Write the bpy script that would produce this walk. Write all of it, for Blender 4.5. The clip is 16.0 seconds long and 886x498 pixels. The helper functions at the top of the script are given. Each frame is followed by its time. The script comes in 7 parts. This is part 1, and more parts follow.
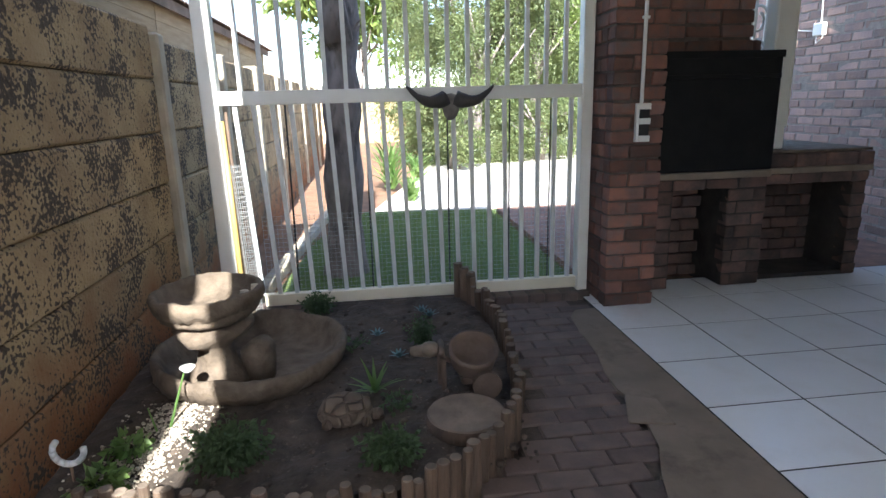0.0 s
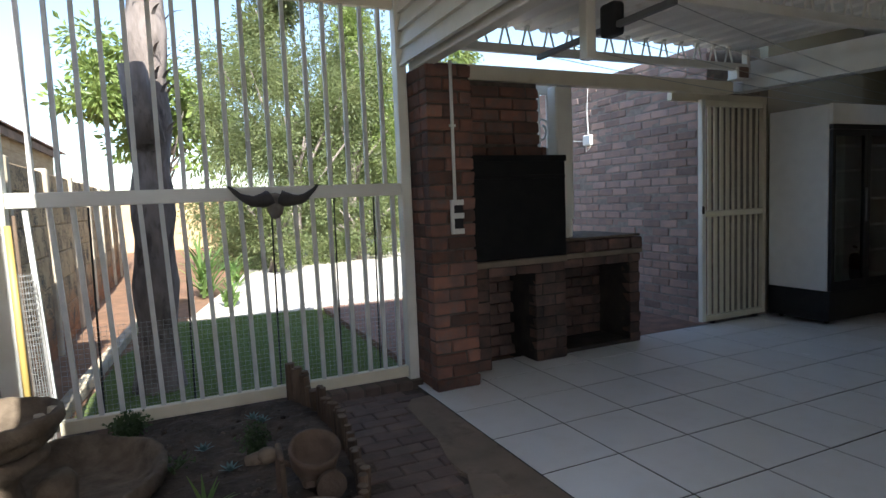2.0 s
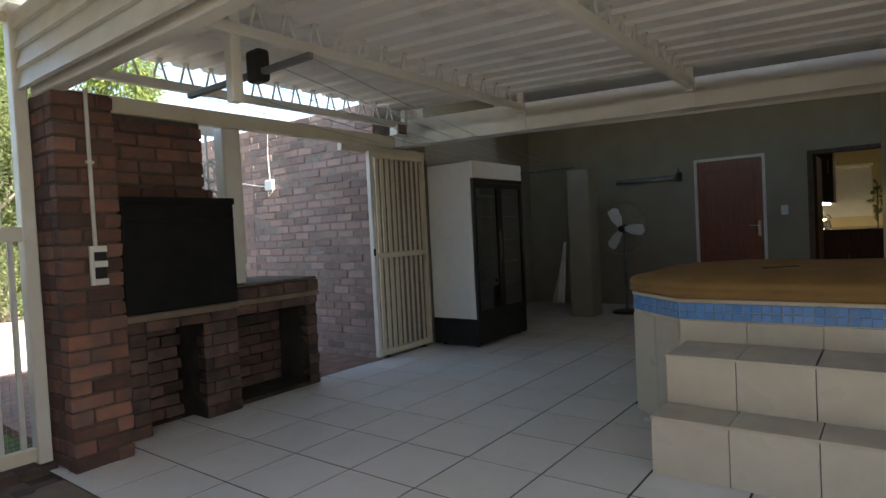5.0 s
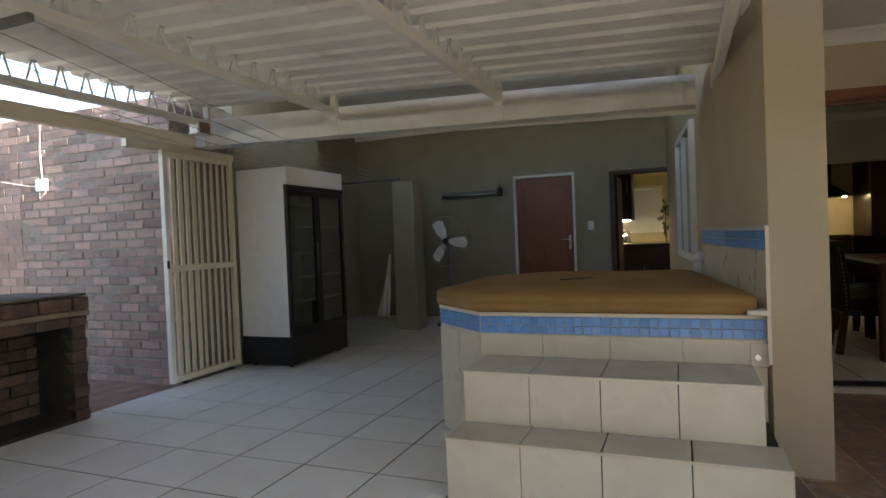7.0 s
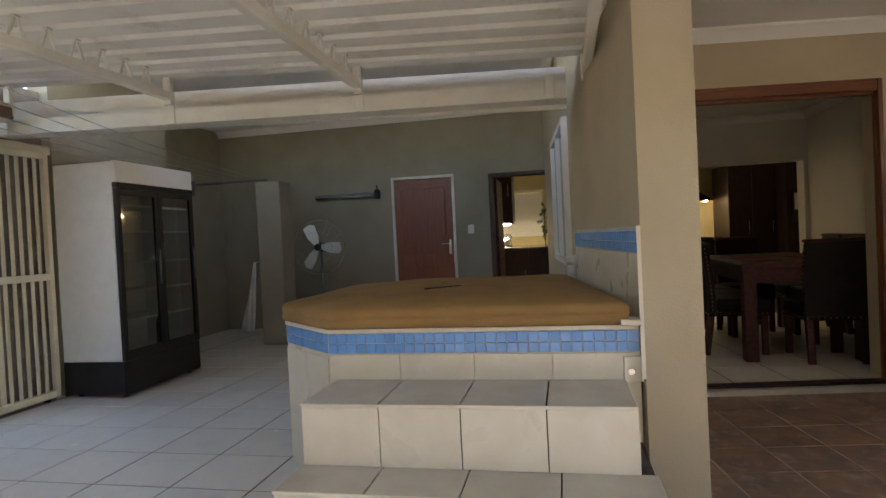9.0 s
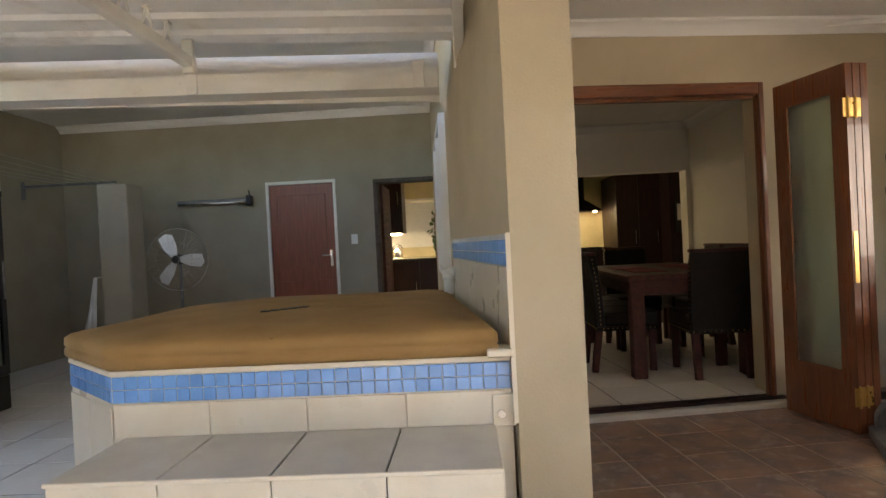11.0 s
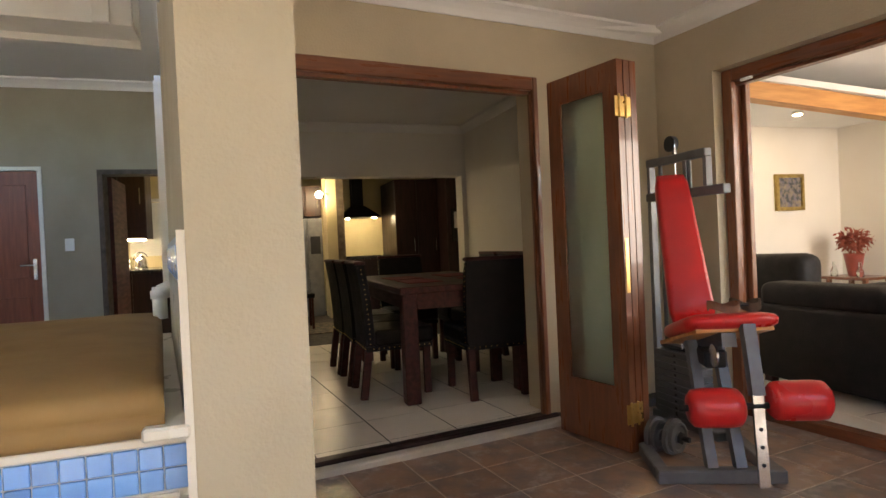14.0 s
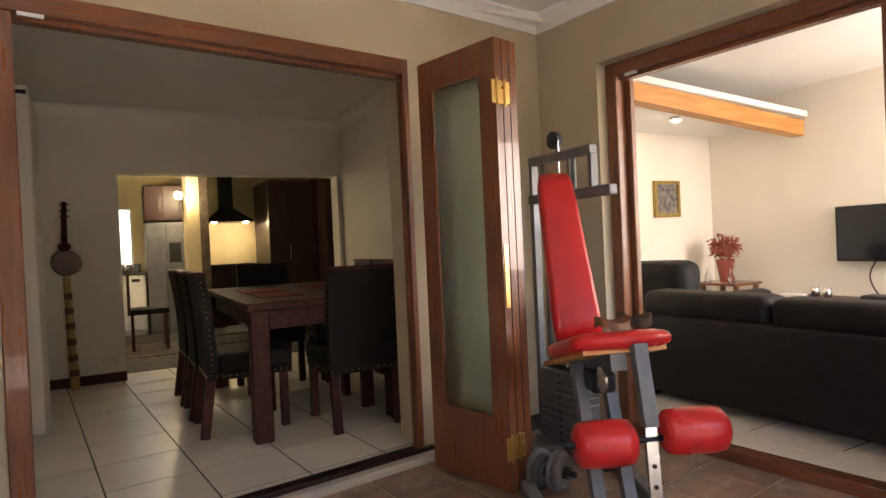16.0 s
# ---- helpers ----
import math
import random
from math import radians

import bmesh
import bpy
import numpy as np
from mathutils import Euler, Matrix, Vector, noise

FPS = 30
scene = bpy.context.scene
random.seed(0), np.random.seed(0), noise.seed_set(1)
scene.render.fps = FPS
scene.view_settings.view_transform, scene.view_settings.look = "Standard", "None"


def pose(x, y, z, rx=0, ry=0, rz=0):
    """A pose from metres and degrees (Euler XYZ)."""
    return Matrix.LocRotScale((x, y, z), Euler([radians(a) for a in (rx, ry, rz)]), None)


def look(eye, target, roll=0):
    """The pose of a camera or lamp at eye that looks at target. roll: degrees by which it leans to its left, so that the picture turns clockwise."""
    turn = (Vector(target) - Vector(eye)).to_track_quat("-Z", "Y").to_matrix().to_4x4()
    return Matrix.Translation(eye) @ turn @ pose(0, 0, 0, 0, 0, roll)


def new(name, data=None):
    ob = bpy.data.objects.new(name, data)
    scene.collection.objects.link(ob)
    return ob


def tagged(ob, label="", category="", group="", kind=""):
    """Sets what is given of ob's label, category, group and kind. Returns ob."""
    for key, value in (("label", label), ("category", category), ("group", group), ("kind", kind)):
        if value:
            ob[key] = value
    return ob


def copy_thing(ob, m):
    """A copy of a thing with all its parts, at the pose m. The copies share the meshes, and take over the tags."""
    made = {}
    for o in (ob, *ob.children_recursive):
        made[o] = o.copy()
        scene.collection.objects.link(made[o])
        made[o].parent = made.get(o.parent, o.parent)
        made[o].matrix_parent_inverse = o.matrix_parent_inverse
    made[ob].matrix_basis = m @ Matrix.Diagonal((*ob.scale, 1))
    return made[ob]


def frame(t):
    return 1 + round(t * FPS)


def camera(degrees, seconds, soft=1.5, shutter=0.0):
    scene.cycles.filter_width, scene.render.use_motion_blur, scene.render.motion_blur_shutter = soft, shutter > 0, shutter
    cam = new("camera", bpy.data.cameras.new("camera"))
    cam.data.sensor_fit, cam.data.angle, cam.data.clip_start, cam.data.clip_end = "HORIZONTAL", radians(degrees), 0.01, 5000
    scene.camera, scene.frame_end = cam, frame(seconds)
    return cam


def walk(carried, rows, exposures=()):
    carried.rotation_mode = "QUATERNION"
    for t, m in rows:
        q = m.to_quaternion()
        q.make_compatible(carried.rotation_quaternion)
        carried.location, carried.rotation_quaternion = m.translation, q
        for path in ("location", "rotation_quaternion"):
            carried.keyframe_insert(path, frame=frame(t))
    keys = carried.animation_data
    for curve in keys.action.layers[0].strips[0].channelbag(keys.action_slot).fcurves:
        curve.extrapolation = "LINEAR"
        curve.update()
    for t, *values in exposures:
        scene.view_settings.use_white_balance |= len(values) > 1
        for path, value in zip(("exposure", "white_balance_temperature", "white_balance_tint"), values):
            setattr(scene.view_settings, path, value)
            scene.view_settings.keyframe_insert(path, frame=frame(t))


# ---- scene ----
cam = camera(74.1, 16.0)
PATH = [
    (0, (0.441, 0.102, 1.278), (0.672, 2.028, 0.791), -1.5),
    (0.5, (0.39, 0.094, 1.27), (0.773, 2.015, 0.866), -1.7),
    (1, (0.362, 0.09, 1.268), (0.901, 1.988, 0.939), -1.9),
    (1.5, (0.367, 0.077, 1.256), (1.05, 1.941, 1.015), -2.1),
    (2, (0.378, 0.044, 1.245), (1.204, 1.857, 1.077), -2.3),
    (2.5, (0.401, 0.019, 1.232), (1.379, 1.759, 1.1), -2.5),
    (3, (0.419, -0.006, 1.224), (1.546, 1.643, 1.114), -2.6),
    (3.5, (0.439, -0.027, 1.236), (1.688, 1.532, 1.142), -2.7),
    (4, (0.484, -0.065, 1.227), (1.848, 1.396, 1.15), -2.7),
    (4.5, (0.527, -0.089, 1.232), (2.016, 1.244, 1.161), -2.8),
    (5, (0.587, -0.105, 1.22), (2.176, 1.108, 1.162), -2.9),
    (5.2, (0.617, -0.128, 1.216), (2.239, 1.041, 1.164), -3.0),
    (7.3, (1.006, -0.19, 1.193), (2.883, 0.5, 1.149), -2.6),
    (7.5, (1.04, -0.194, 1.204), (2.931, 0.456, 1.156), -2.9),
    (8, (1.174, -0.215, 1.193), (3.093, 0.347, 1.148), -2.9),
    (8.5, (1.315, -0.239, 1.184), (3.254, 0.247, 1.143), -2.8),
    (9, (1.453, -0.246, 1.177), (3.411, 0.159, 1.14), -2.8),
    (9.2, (1.513, -0.248, 1.174), (3.478, 0.12, 1.137), -2.8),
    (11.3, (2.107, -0.419, 1.162), (4.107, -0.415, 1.137), -2.9),
    (11.5, (2.159, -0.401, 1.175), (4.158, -0.456, 1.142), -2.9),
    (12, (2.285, -0.452, 1.163), (4.277, -0.628, 1.13), -2.9),
    (12.5, (2.418, -0.517, 1.162), (4.398, -0.795, 1.131), -2.8),
    (13, (2.526, -0.574, 1.158), (4.491, -0.944, 1.131), -2.7),
    (13.5, (2.62, -0.626, 1.157), (4.561, -1.107, 1.132), -2.7),
    (14, (2.717, -0.679, 1.141), (4.617, -1.304, 1.118), -2.6),
    (14.5, (2.81, -0.754, 1.136), (4.662, -1.509, 1.111), -2.6),
    (15, (2.907, -0.84, 1.131), (4.721, -1.684, 1.109), -2.6),
    (15.5, (3.0, -0.919, 1.127), (4.777, -1.837, 1.106), -2.6),
    (16, (3.115, -1.01, 1.136), (4.87, -1.968, 1.118), -2.6),
]
EXPOSURES = [(0.0, 2.25, 5900, 9), (1.0, 1.95, 6050, 9), (2.5, 1.5, 6300, 9), (4.5, 1.9, 6850, 9), (7.5, 2.7, 7200, 11), (9.0, 3.1, 7300, 13), (12.5, 3.85, 7400, 15), (14.5, 3.95, 7000, 15), (16.0, 4.2, 6950, 17)]
walk(cam, [(t, look(eye, target, roll)) for t, eye, target, roll in PATH], EXPOSURES)

# ---- world, sun and large lights ----
SUN_EL, SUN_AZ = 38.0, 180.0  # the sun stands in the south (-y), behind the first view
world = bpy.data.worlds.new("world")
scene.world = world
world.use_nodes = True
wn = world.node_tree
sky = wn.nodes.new("ShaderNodeTexSky")
sky.sky_type, sky.sun_disc = "NISHITA", False
sky.sun_elevation, sky.sun_rotation = radians(SUN_EL), radians(SUN_AZ)
wn.nodes["Background"].inputs[1].default_value = 0.13
wn.links.new(sky.outputs[0], wn.nodes["Background"].inputs[0])
sun = new("sun", bpy.data.lights.new("sun", "SUN"))
sun.data.energy, sun.data.angle, sun.data.color = 5.0, radians(0.53), (1.0, 0.95, 0.86)
sun.matrix_world = look((0, -10, 10 * math.tan(radians(SUN_EL))), (0.15, 0, 0))


def area_lamp(name, eye, target, sx, sy, watts, colour=(1, 1, 1)):
    la = new(name, bpy.data.lights.new(name, "AREA"))
    la.data.shape, la.data.size, la.data.size_y = "RECTANGLE", sx, sy
    la.data.energy, la.data.color = watts, colour
    la.matrix_world = look(eye, target)
    return la


def point_lamp(name, at, watts, colour, r=0.03):
    la = new(name, bpy.data.lights.new(name, "POINT"))
    la.data.energy, la.data.color, la.data.shadow_soft_size = watts, colour, r
    la.location = at
    return la


# Added fill lamp inside the living room, where no window is known.
area_lamp("living_window_light", (3.6, -6.3, 1.5), (6.2, -4.8, 1.2), 1.6, 1.4, 7.4, (1.0, 0.92, 0.84))
area_lamp("kitchen_window_light", (12.6, 0.55, 1.6), (10, 0.3, 1.2), 0.8, 0.9, 0.11, (1.0, 0.95, 0.8))


# ---- materials ----
def mat(name, a, b=None, scale=8.0, rough=0.6, bump=0.0, bump_scale=60.0, metal=0.0, vary=0.0, mix=(0.35, 0.65),
        stain=None, stain_scale=2.0, stain_at=(0.55, 0.75), stretch=(1, 1, 1), island=False, coat=0.0, rough_var=0.12):
    m = bpy.data.materials.new(name)
    m.use_nodes = True
    nt = m.node_tree
    n, l = nt.nodes, nt.links
    p = n["Principled BSDF"]
    co = n.new("ShaderNodeTexCoord")
    mp = n.new("ShaderNodeMapping")
    mp.inputs["Scale"].default_value = stretch
    add = n.new("ShaderNodeVectorMath")
    info = n.new("ShaderNodeObjectInfo")
    mul = n.new("ShaderNodeMath")
    mul.operation, mul.inputs[1].default_value = "MULTIPLY", 37.0
    l.new(info.outputs["Random"], mul.inputs[0])
    l.new(co.outputs["Object"], add.inputs[0])
    l.new(mul.outputs[0], add.inputs[1])
    l.new(add.outputs[0], mp.inputs[0])
    nz = n.new("ShaderNodeTexNoise")
    nz.inputs["Scale"].default_value, nz.inputs["Detail"].default_value = scale, 6
    l.new(mp.outputs[0], nz.inputs["Vector"])
    r = n.new("ShaderNodeValToRGB")
    b = b or tuple(c * 0.82 for c in a)
    r.color_ramp.elements[0].position, r.color_ramp.elements[1].position = mix
    r.color_ramp.elements[0].color, r.color_ramp.elements[1].color = (*a, 1), (*b, 1)
    l.new(nz.outputs["Fac"], r.inputs[0])
    out = r.outputs[0]
    if stain:
        n2 = n.new("ShaderNodeTexNoise")
        n2.inputs["Scale"].default_value, n2.inputs["Detail"].default_value = stain_scale, 8
        n2.inputs["Roughness"].default_value = 0.65
        l.new(mp.outputs[0], n2.inputs["Vector"])
        r2 = n.new("ShaderNodeValToRGB")
        r2.color_ramp.elements[0].position, r2.color_ramp.elements[1].position = stain_at
        l.new(n2.outputs["Fac"], r2.inputs[0])
        mx = n.new("ShaderNodeMix")
        mx.data_type = "RGBA"
        l.new(r2.outputs[0], mx.inputs[0])
        l.new(out, mx.inputs[6])
        mx.inputs[7].default_value = (*stain, 1)
        out = mx.outputs[2]
    if vary:
        hs = n.new("ShaderNodeHueSaturation")
        mr = n.new("ShaderNodeMapRange")
        mr.inputs[3].default_value, mr.inputs[4].default_value = 1 - vary, 1 + vary
        if island:
            gi = n.new("ShaderNodeNewGeometry")
            l.new(gi.outputs["Random Per Island"], mr.inputs[0])
        else:
            l.new(info.outputs["Random"], mr.inputs[0])
        l.new(mr.outputs[0], hs.inputs["Value"])
        l.new(out, hs.inputs["Color"])
        out = hs.outputs[0]
    l.new(out, p.inputs["Base Color"])
    rr = n.new("ShaderNodeMapRange")
    rr.inputs[3].default_value, rr.inputs[4].default_value = max(0.02, rough - rough_var), min(1, rough + rough_var)
    l.new(nz.outputs["Fac"], rr.inputs[0])
    l.new(rr.outputs[0], p.inputs["Roughness"])
    p.inputs["Metallic"].default_value = metal
    p.inputs["Coat Weight"].default_value = coat
    if bump:
        nb = n.new("ShaderNodeTexNoise")
        nb.inputs["Scale"].default_value, nb.inputs["Detail"].default_value = bump_scale, 5
        l.new(mp.outputs[0], nb.inputs["Vector"])
        bp = n.new("ShaderNodeBump")
        bp.inputs["Strength"].default_value, bp.inputs["Distance"].default_value = min(1, bump), 0.01
        l.new(nb.outputs["Fac"], bp.inputs["Height"])
        l.new(bp.outputs[0], p.inputs["Normal"])
    return m


def glow(name, colour, strength):
    m = bpy.data.materials.new(name)
    m.use_nodes = True
    p = m.node_tree.nodes["Principled BSDF"]
    p.inputs["Base Color"].default_value = (*colour, 1)
    p.inputs["Emission Color"].default_value = (*colour, 1)
    p.inputs["Emission Strength"].default_value = strength
    return m


def glass(name, tint=(0.95, 1.0, 0.97), rough=0.0):
    m = bpy.data.materials.new(name)
    m.use_nodes = True
    p = m.node_tree.nodes["Principled BSDF"]
    p.inputs["Base Color"].default_value = (*tint, 1)
    p.inputs["Transmission Weight"].default_value = 1.0
    p.inputs["Roughness"].default_value = rough
    p.inputs["IOR"].default_value = 1.45
    return m


def leafy(name, a, b, vary=0.35):
    m = mat(name, a, b, scale=3, rough=0.5, vary=vary, island=True)
    n, l = m.node_tree.nodes, m.node_tree.links
    p = n["Principled BSDF"]
    tr = n.new("ShaderNodeBsdfTranslucent")
    tr.inputs[0].default_value = (*[min(1, c * 1.6) for c in b], 1)
    ms = n.new("ShaderNodeMixShader")
    ms.inputs[0].default_value = 0.35
    l.new(p.outputs[0], ms.inputs[1])
    l.new(tr.outputs[0], ms.inputs[2])
    l.new(ms.outputs[0], n["Material Output"].inputs[0])
    return m


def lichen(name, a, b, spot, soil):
    """Cast concrete with dark lichen spots in clusters, turning red-brown towards its foot."""
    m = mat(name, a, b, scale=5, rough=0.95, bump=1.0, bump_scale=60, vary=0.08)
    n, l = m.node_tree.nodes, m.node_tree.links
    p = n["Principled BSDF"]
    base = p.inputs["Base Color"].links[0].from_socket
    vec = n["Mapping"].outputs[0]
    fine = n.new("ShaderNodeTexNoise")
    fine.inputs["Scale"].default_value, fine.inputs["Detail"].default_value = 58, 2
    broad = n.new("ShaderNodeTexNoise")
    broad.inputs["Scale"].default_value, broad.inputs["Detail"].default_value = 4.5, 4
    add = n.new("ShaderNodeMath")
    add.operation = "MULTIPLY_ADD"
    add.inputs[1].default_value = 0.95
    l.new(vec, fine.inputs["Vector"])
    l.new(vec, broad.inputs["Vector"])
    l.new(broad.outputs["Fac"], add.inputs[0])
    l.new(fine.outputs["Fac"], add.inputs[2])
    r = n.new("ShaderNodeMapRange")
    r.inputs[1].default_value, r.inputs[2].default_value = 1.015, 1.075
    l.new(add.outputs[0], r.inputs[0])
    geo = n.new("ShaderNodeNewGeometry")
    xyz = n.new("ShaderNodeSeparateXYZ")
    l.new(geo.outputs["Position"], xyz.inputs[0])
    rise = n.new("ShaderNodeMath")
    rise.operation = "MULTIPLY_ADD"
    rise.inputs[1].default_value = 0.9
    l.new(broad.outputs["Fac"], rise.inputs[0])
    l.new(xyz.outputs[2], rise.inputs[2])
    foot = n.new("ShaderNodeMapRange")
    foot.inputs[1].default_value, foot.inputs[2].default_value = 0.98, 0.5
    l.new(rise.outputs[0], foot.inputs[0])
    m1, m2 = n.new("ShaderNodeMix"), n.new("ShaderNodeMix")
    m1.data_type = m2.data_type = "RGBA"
    # The colour passed as soil replaces the base towards the foot, broken by noise.
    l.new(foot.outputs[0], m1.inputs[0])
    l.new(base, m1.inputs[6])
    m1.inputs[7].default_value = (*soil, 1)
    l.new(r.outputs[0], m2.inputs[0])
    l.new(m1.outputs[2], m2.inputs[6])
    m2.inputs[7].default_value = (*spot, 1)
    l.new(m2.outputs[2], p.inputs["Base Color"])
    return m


M_TILE = mat("white_floor_tile", (0.80, 0.81, 0.81), (0.77, 0.78, 0.78), scale=3, rough=0.26, rough_var=0.03, bump=0.02, bump_scale=12, vary=0.035, stain=(0.70, 0.69, 0.66), stain_scale=5, stain_at=(0.5, 0.9))
M_GROUT = mat("grout", (0.06, 0.055, 0.05), (0.035, 0.032, 0.03), scale=14, rough=0.9, bump=0.4)
M_CREAM = mat("cream_step_tile", (0.72, 0.67, 0.56), (0.66, 0.60, 0.49), scale=5, rough=0.3, bump=0.05, vary=0.05, stain=(0.55, 0.5, 0.42), stain_scale=4, stain_at=(0.6, 0.95))
M_STEPTOP = mat("grey_beige_step_tile", (0.50, 0.47, 0.40), (0.43, 0.40, 0.34), scale=6, rough=0.35, bump=0.05, vary=0.06)
M_BROWNTILE = mat("brown_slate_tile", (0.30, 0.175, 0.11), (0.145, 0.12, 0.11), scale=7, rough=0.32, rough_var=0.05, bump=0.3, bump_scale=14, vary=0.12, stain=(0.39, 0.32, 0.27), stain_scale=11, stain_at=(0.52, 0.72))
M_BROWNGROUT = mat("pale_grout", (0.56, 0.47, 0.38), scale=20, rough=0.9, bump=0.3)
M_DINTILE = mat("beige_polished_tile", (0.72, 0.67, 0.59), (0.68, 0.63, 0.55), scale=4, rough=0.36, rough_var=0.03, vary=0.05)
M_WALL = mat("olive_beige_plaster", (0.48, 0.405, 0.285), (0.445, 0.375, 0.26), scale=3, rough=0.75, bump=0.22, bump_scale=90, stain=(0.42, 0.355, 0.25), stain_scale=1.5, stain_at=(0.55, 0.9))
# Greyer alcove plaster, also darkened to put the alcove's shade into its colour.
M_WALLDIM = mat("dimmed_grey_olive_plaster", (0.31, 0.28, 0.21), (0.28, 0.25, 0.185), scale=3, rough=0.75, bump=0.22, bump_scale=90, stain=(0.29, 0.26, 0.19), stain_scale=1.5, stain_at=(0.55, 0.9))
M_WALLIN = mat("pale_interior_paint", (0.80, 0.77, 0.70), (0.77, 0.73, 0.66), scale=2, rough=0.7, bump=0.08, bump_scale=80)
M_LIVING = mat("cream_living_paint", (0.80, 0.755, 0.68), (0.77, 0.725, 0.645), scale=2, rough=0.7, bump=0.06, bump_scale=80)
M_CEIL = mat("white_ceiling", (0.78, 0.77, 0.74), (0.74, 0.73, 0.70), scale=1.5, rough=0.8, bump=0.05)
M_BRICK = mat("red_brown_brick", (0.22, 0.10, 0.07), (0.13, 0.08, 0.068), scale=7, rough=0.85, bump=0.6, bump_scale=45, vary=0.5, stain=(0.12, 0.10, 0.095), stain_scale=9, stain_at=(0.5, 0.72))
M_BRICKS = mat("sooty_brick", (0.15, 0.085, 0.065), (0.085, 0.06, 0.052), scale=7, rough=0.9, bump=0.6, bump_scale=45, vary=0.4, stain=(0.04, 0.035, 0.033), stain_scale=5, stain_at=(0.45, 0.7))
M_BRICKF = mat("weathered_face_brick", (0.34, 0.22, 0.175), (0.26, 0.185, 0.165), scale=7, rough=0.85, bump=0.6, bump_scale=40, vary=0.3, stain=(0.15, 0.12, 0.12), stain_scale=8, stain_at=(0.58, 0.85))
M_BRICKFI = mat("weathered_face_brick_far", (0.34, 0.22, 0.175), (0.26, 0.185, 0.165), scale=7, rough=0.85, bump=0.6, bump_scale=40, vary=0.3, island=True, stain=(0.15, 0.12, 0.12), stain_scale=8, stain_at=(0.58, 0.85))
M_MORTAR = mat("mortar", (0.11, 0.09, 0.075), (0.07, 0.058, 0.05), scale=20, rough=0.95, bump=0.6)
# Near-black base colour of the barbecue's core, joints and recess lining.
M_BRAAICORE = mat("near_black_braai_core", (0.05, 0.04, 0.035), (0.022, 0.019, 0.017), scale=6, rough=0.95, bump=0.5)
M_PAVER = mat("clay_paver", (0.15, 0.105, 0.088), (0.105, 0.08, 0.07), scale=9, rough=0.8, bump=0.5, bump_scale=50, vary=0.18, stain=(0.10, 0.085, 0.07), stain_scale=9)
M_REDPAVE = mat("red_clay_paving", (0.26, 0.135, 0.09), (0.17, 0.10, 0.075), scale=8, rough=0.85, bump=0.5, bump_scale=30, stain=(0.12, 0.08, 0.06), stain_scale=6)
M_SAND = mat("joint_sand", (0.085, 0.066, 0.052), (0.05, 0.04, 0.032), scale=25, rough=1, bump=0.7)
M_CONC = mat("worn_concrete_apron", (0.23, 0.18, 0.135), (0.17, 0.135, 0.10), scale=4, rough=0.85, bump=0.35, bump_scale=35, stain=(0.10, 0.075, 0.055), stain_scale=5)
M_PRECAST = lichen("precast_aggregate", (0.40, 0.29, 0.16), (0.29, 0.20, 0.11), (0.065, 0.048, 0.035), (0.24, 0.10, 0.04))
M_POSTC = mat("precast_post", (0.46, 0.40, 0.30), (0.36, 0.30, 0.22), scale=6, rough=0.9, bump=0.5, bump_scale=50)
M_SOIL = mat("dark_garden_soil", (0.08, 0.06, 0.044), (0.042, 0.031, 0.023), scale=12, rough=1, bump=1.0, bump_scale=35, stain=(0.15, 0.12, 0.09), stain_scale=30, stain_at=(0.6, 0.7))
M_SUNGRAVEL = mat("sun_strip_gravel", (0.50, 0.44, 0.35), (0.36, 0.31, 0.24), scale=30, rough=0.95, bump=0.5, vary=0.35, island=True)
M_CLOD = mat("soil_clod", (0.10, 0.075, 0.055), (0.055, 0.042, 0.032), scale=30, rough=1, bump=0.8, vary=0.6, island=True)
M_REDSOIL = mat("red_garden_soil", (0.24, 0.13, 0.075), (0.17, 0.095, 0.055), scale=5, rough=1, bump=0.8, bump_scale=20)
M_LAWN = mat("lawn_ground", (0.12, 0.16, 0.045), (0.085, 0.12, 0.034), scale=6, rough=1, bump=0.8, bump_scale=60)
M_DRIVE = mat("pale_paving", (0.62, 0.57, 0.49), (0.52, 0.47, 0.39), scale=3, rough=0.9, bump=0.3)
M_COURT = mat("courtyard_paving", (0.27, 0.255, 0.235), (0.21, 0.20, 0.18), scale=4, rough=0.9, bump=0.4)
M_MORTARP = mat("pale_mortar", (0.27, 0.23, 0.195), (0.20, 0.17, 0.145), scale=18, rough=0.95, bump=0.6)
M_CABINET = mat("dark_cabinet_wood", (0.035, 0.013, 0.011), (0.02, 0.009, 0.008), scale=5, rough=0.4, stretch=(6, 6, 0.8))
M_WHITE = mat("white_enamel_steel", (0.74, 0.73, 0.68), (0.68, 0.66, 0.60), scale=5, rough=0.42, bump=0.06, stain=(0.42, 0.36, 0.27), stain_scale=7, stain_at=(0.66, 0.9))
M_BARS = mat("white_painted_bars", (0.66, 0.66, 0.64), (0.58, 0.58, 0.56), scale=9, rough=0.45, stain=(0.30, 0.24, 0.18), stain_scale=20, stain_at=(0.66, 0.85))
M_IVORY = mat("ivory_gate_paint", (0.72, 0.66, 0.52), (0.66, 0.60, 0.46), scale=6, rough=0.45, stain=(0.45, 0.36, 0.24), stain_scale=12, stain_at=(0.64, 0.9))
M_ROOF = mat("white_roof_sheet", (0.82, 0.82, 0.79), (0.74, 0.73, 0.70), scale=2, rough=0.45, stain=(0.42, 0.38, 0.32), stain_scale=3, stain_at=(0.55, 0.85))
M_BLACKST = mat("black_braai_steel", (0.010, 0.010, 0.011), (0.015, 0.015, 0.015), scale=8, rough=0.5, bump=0.05)
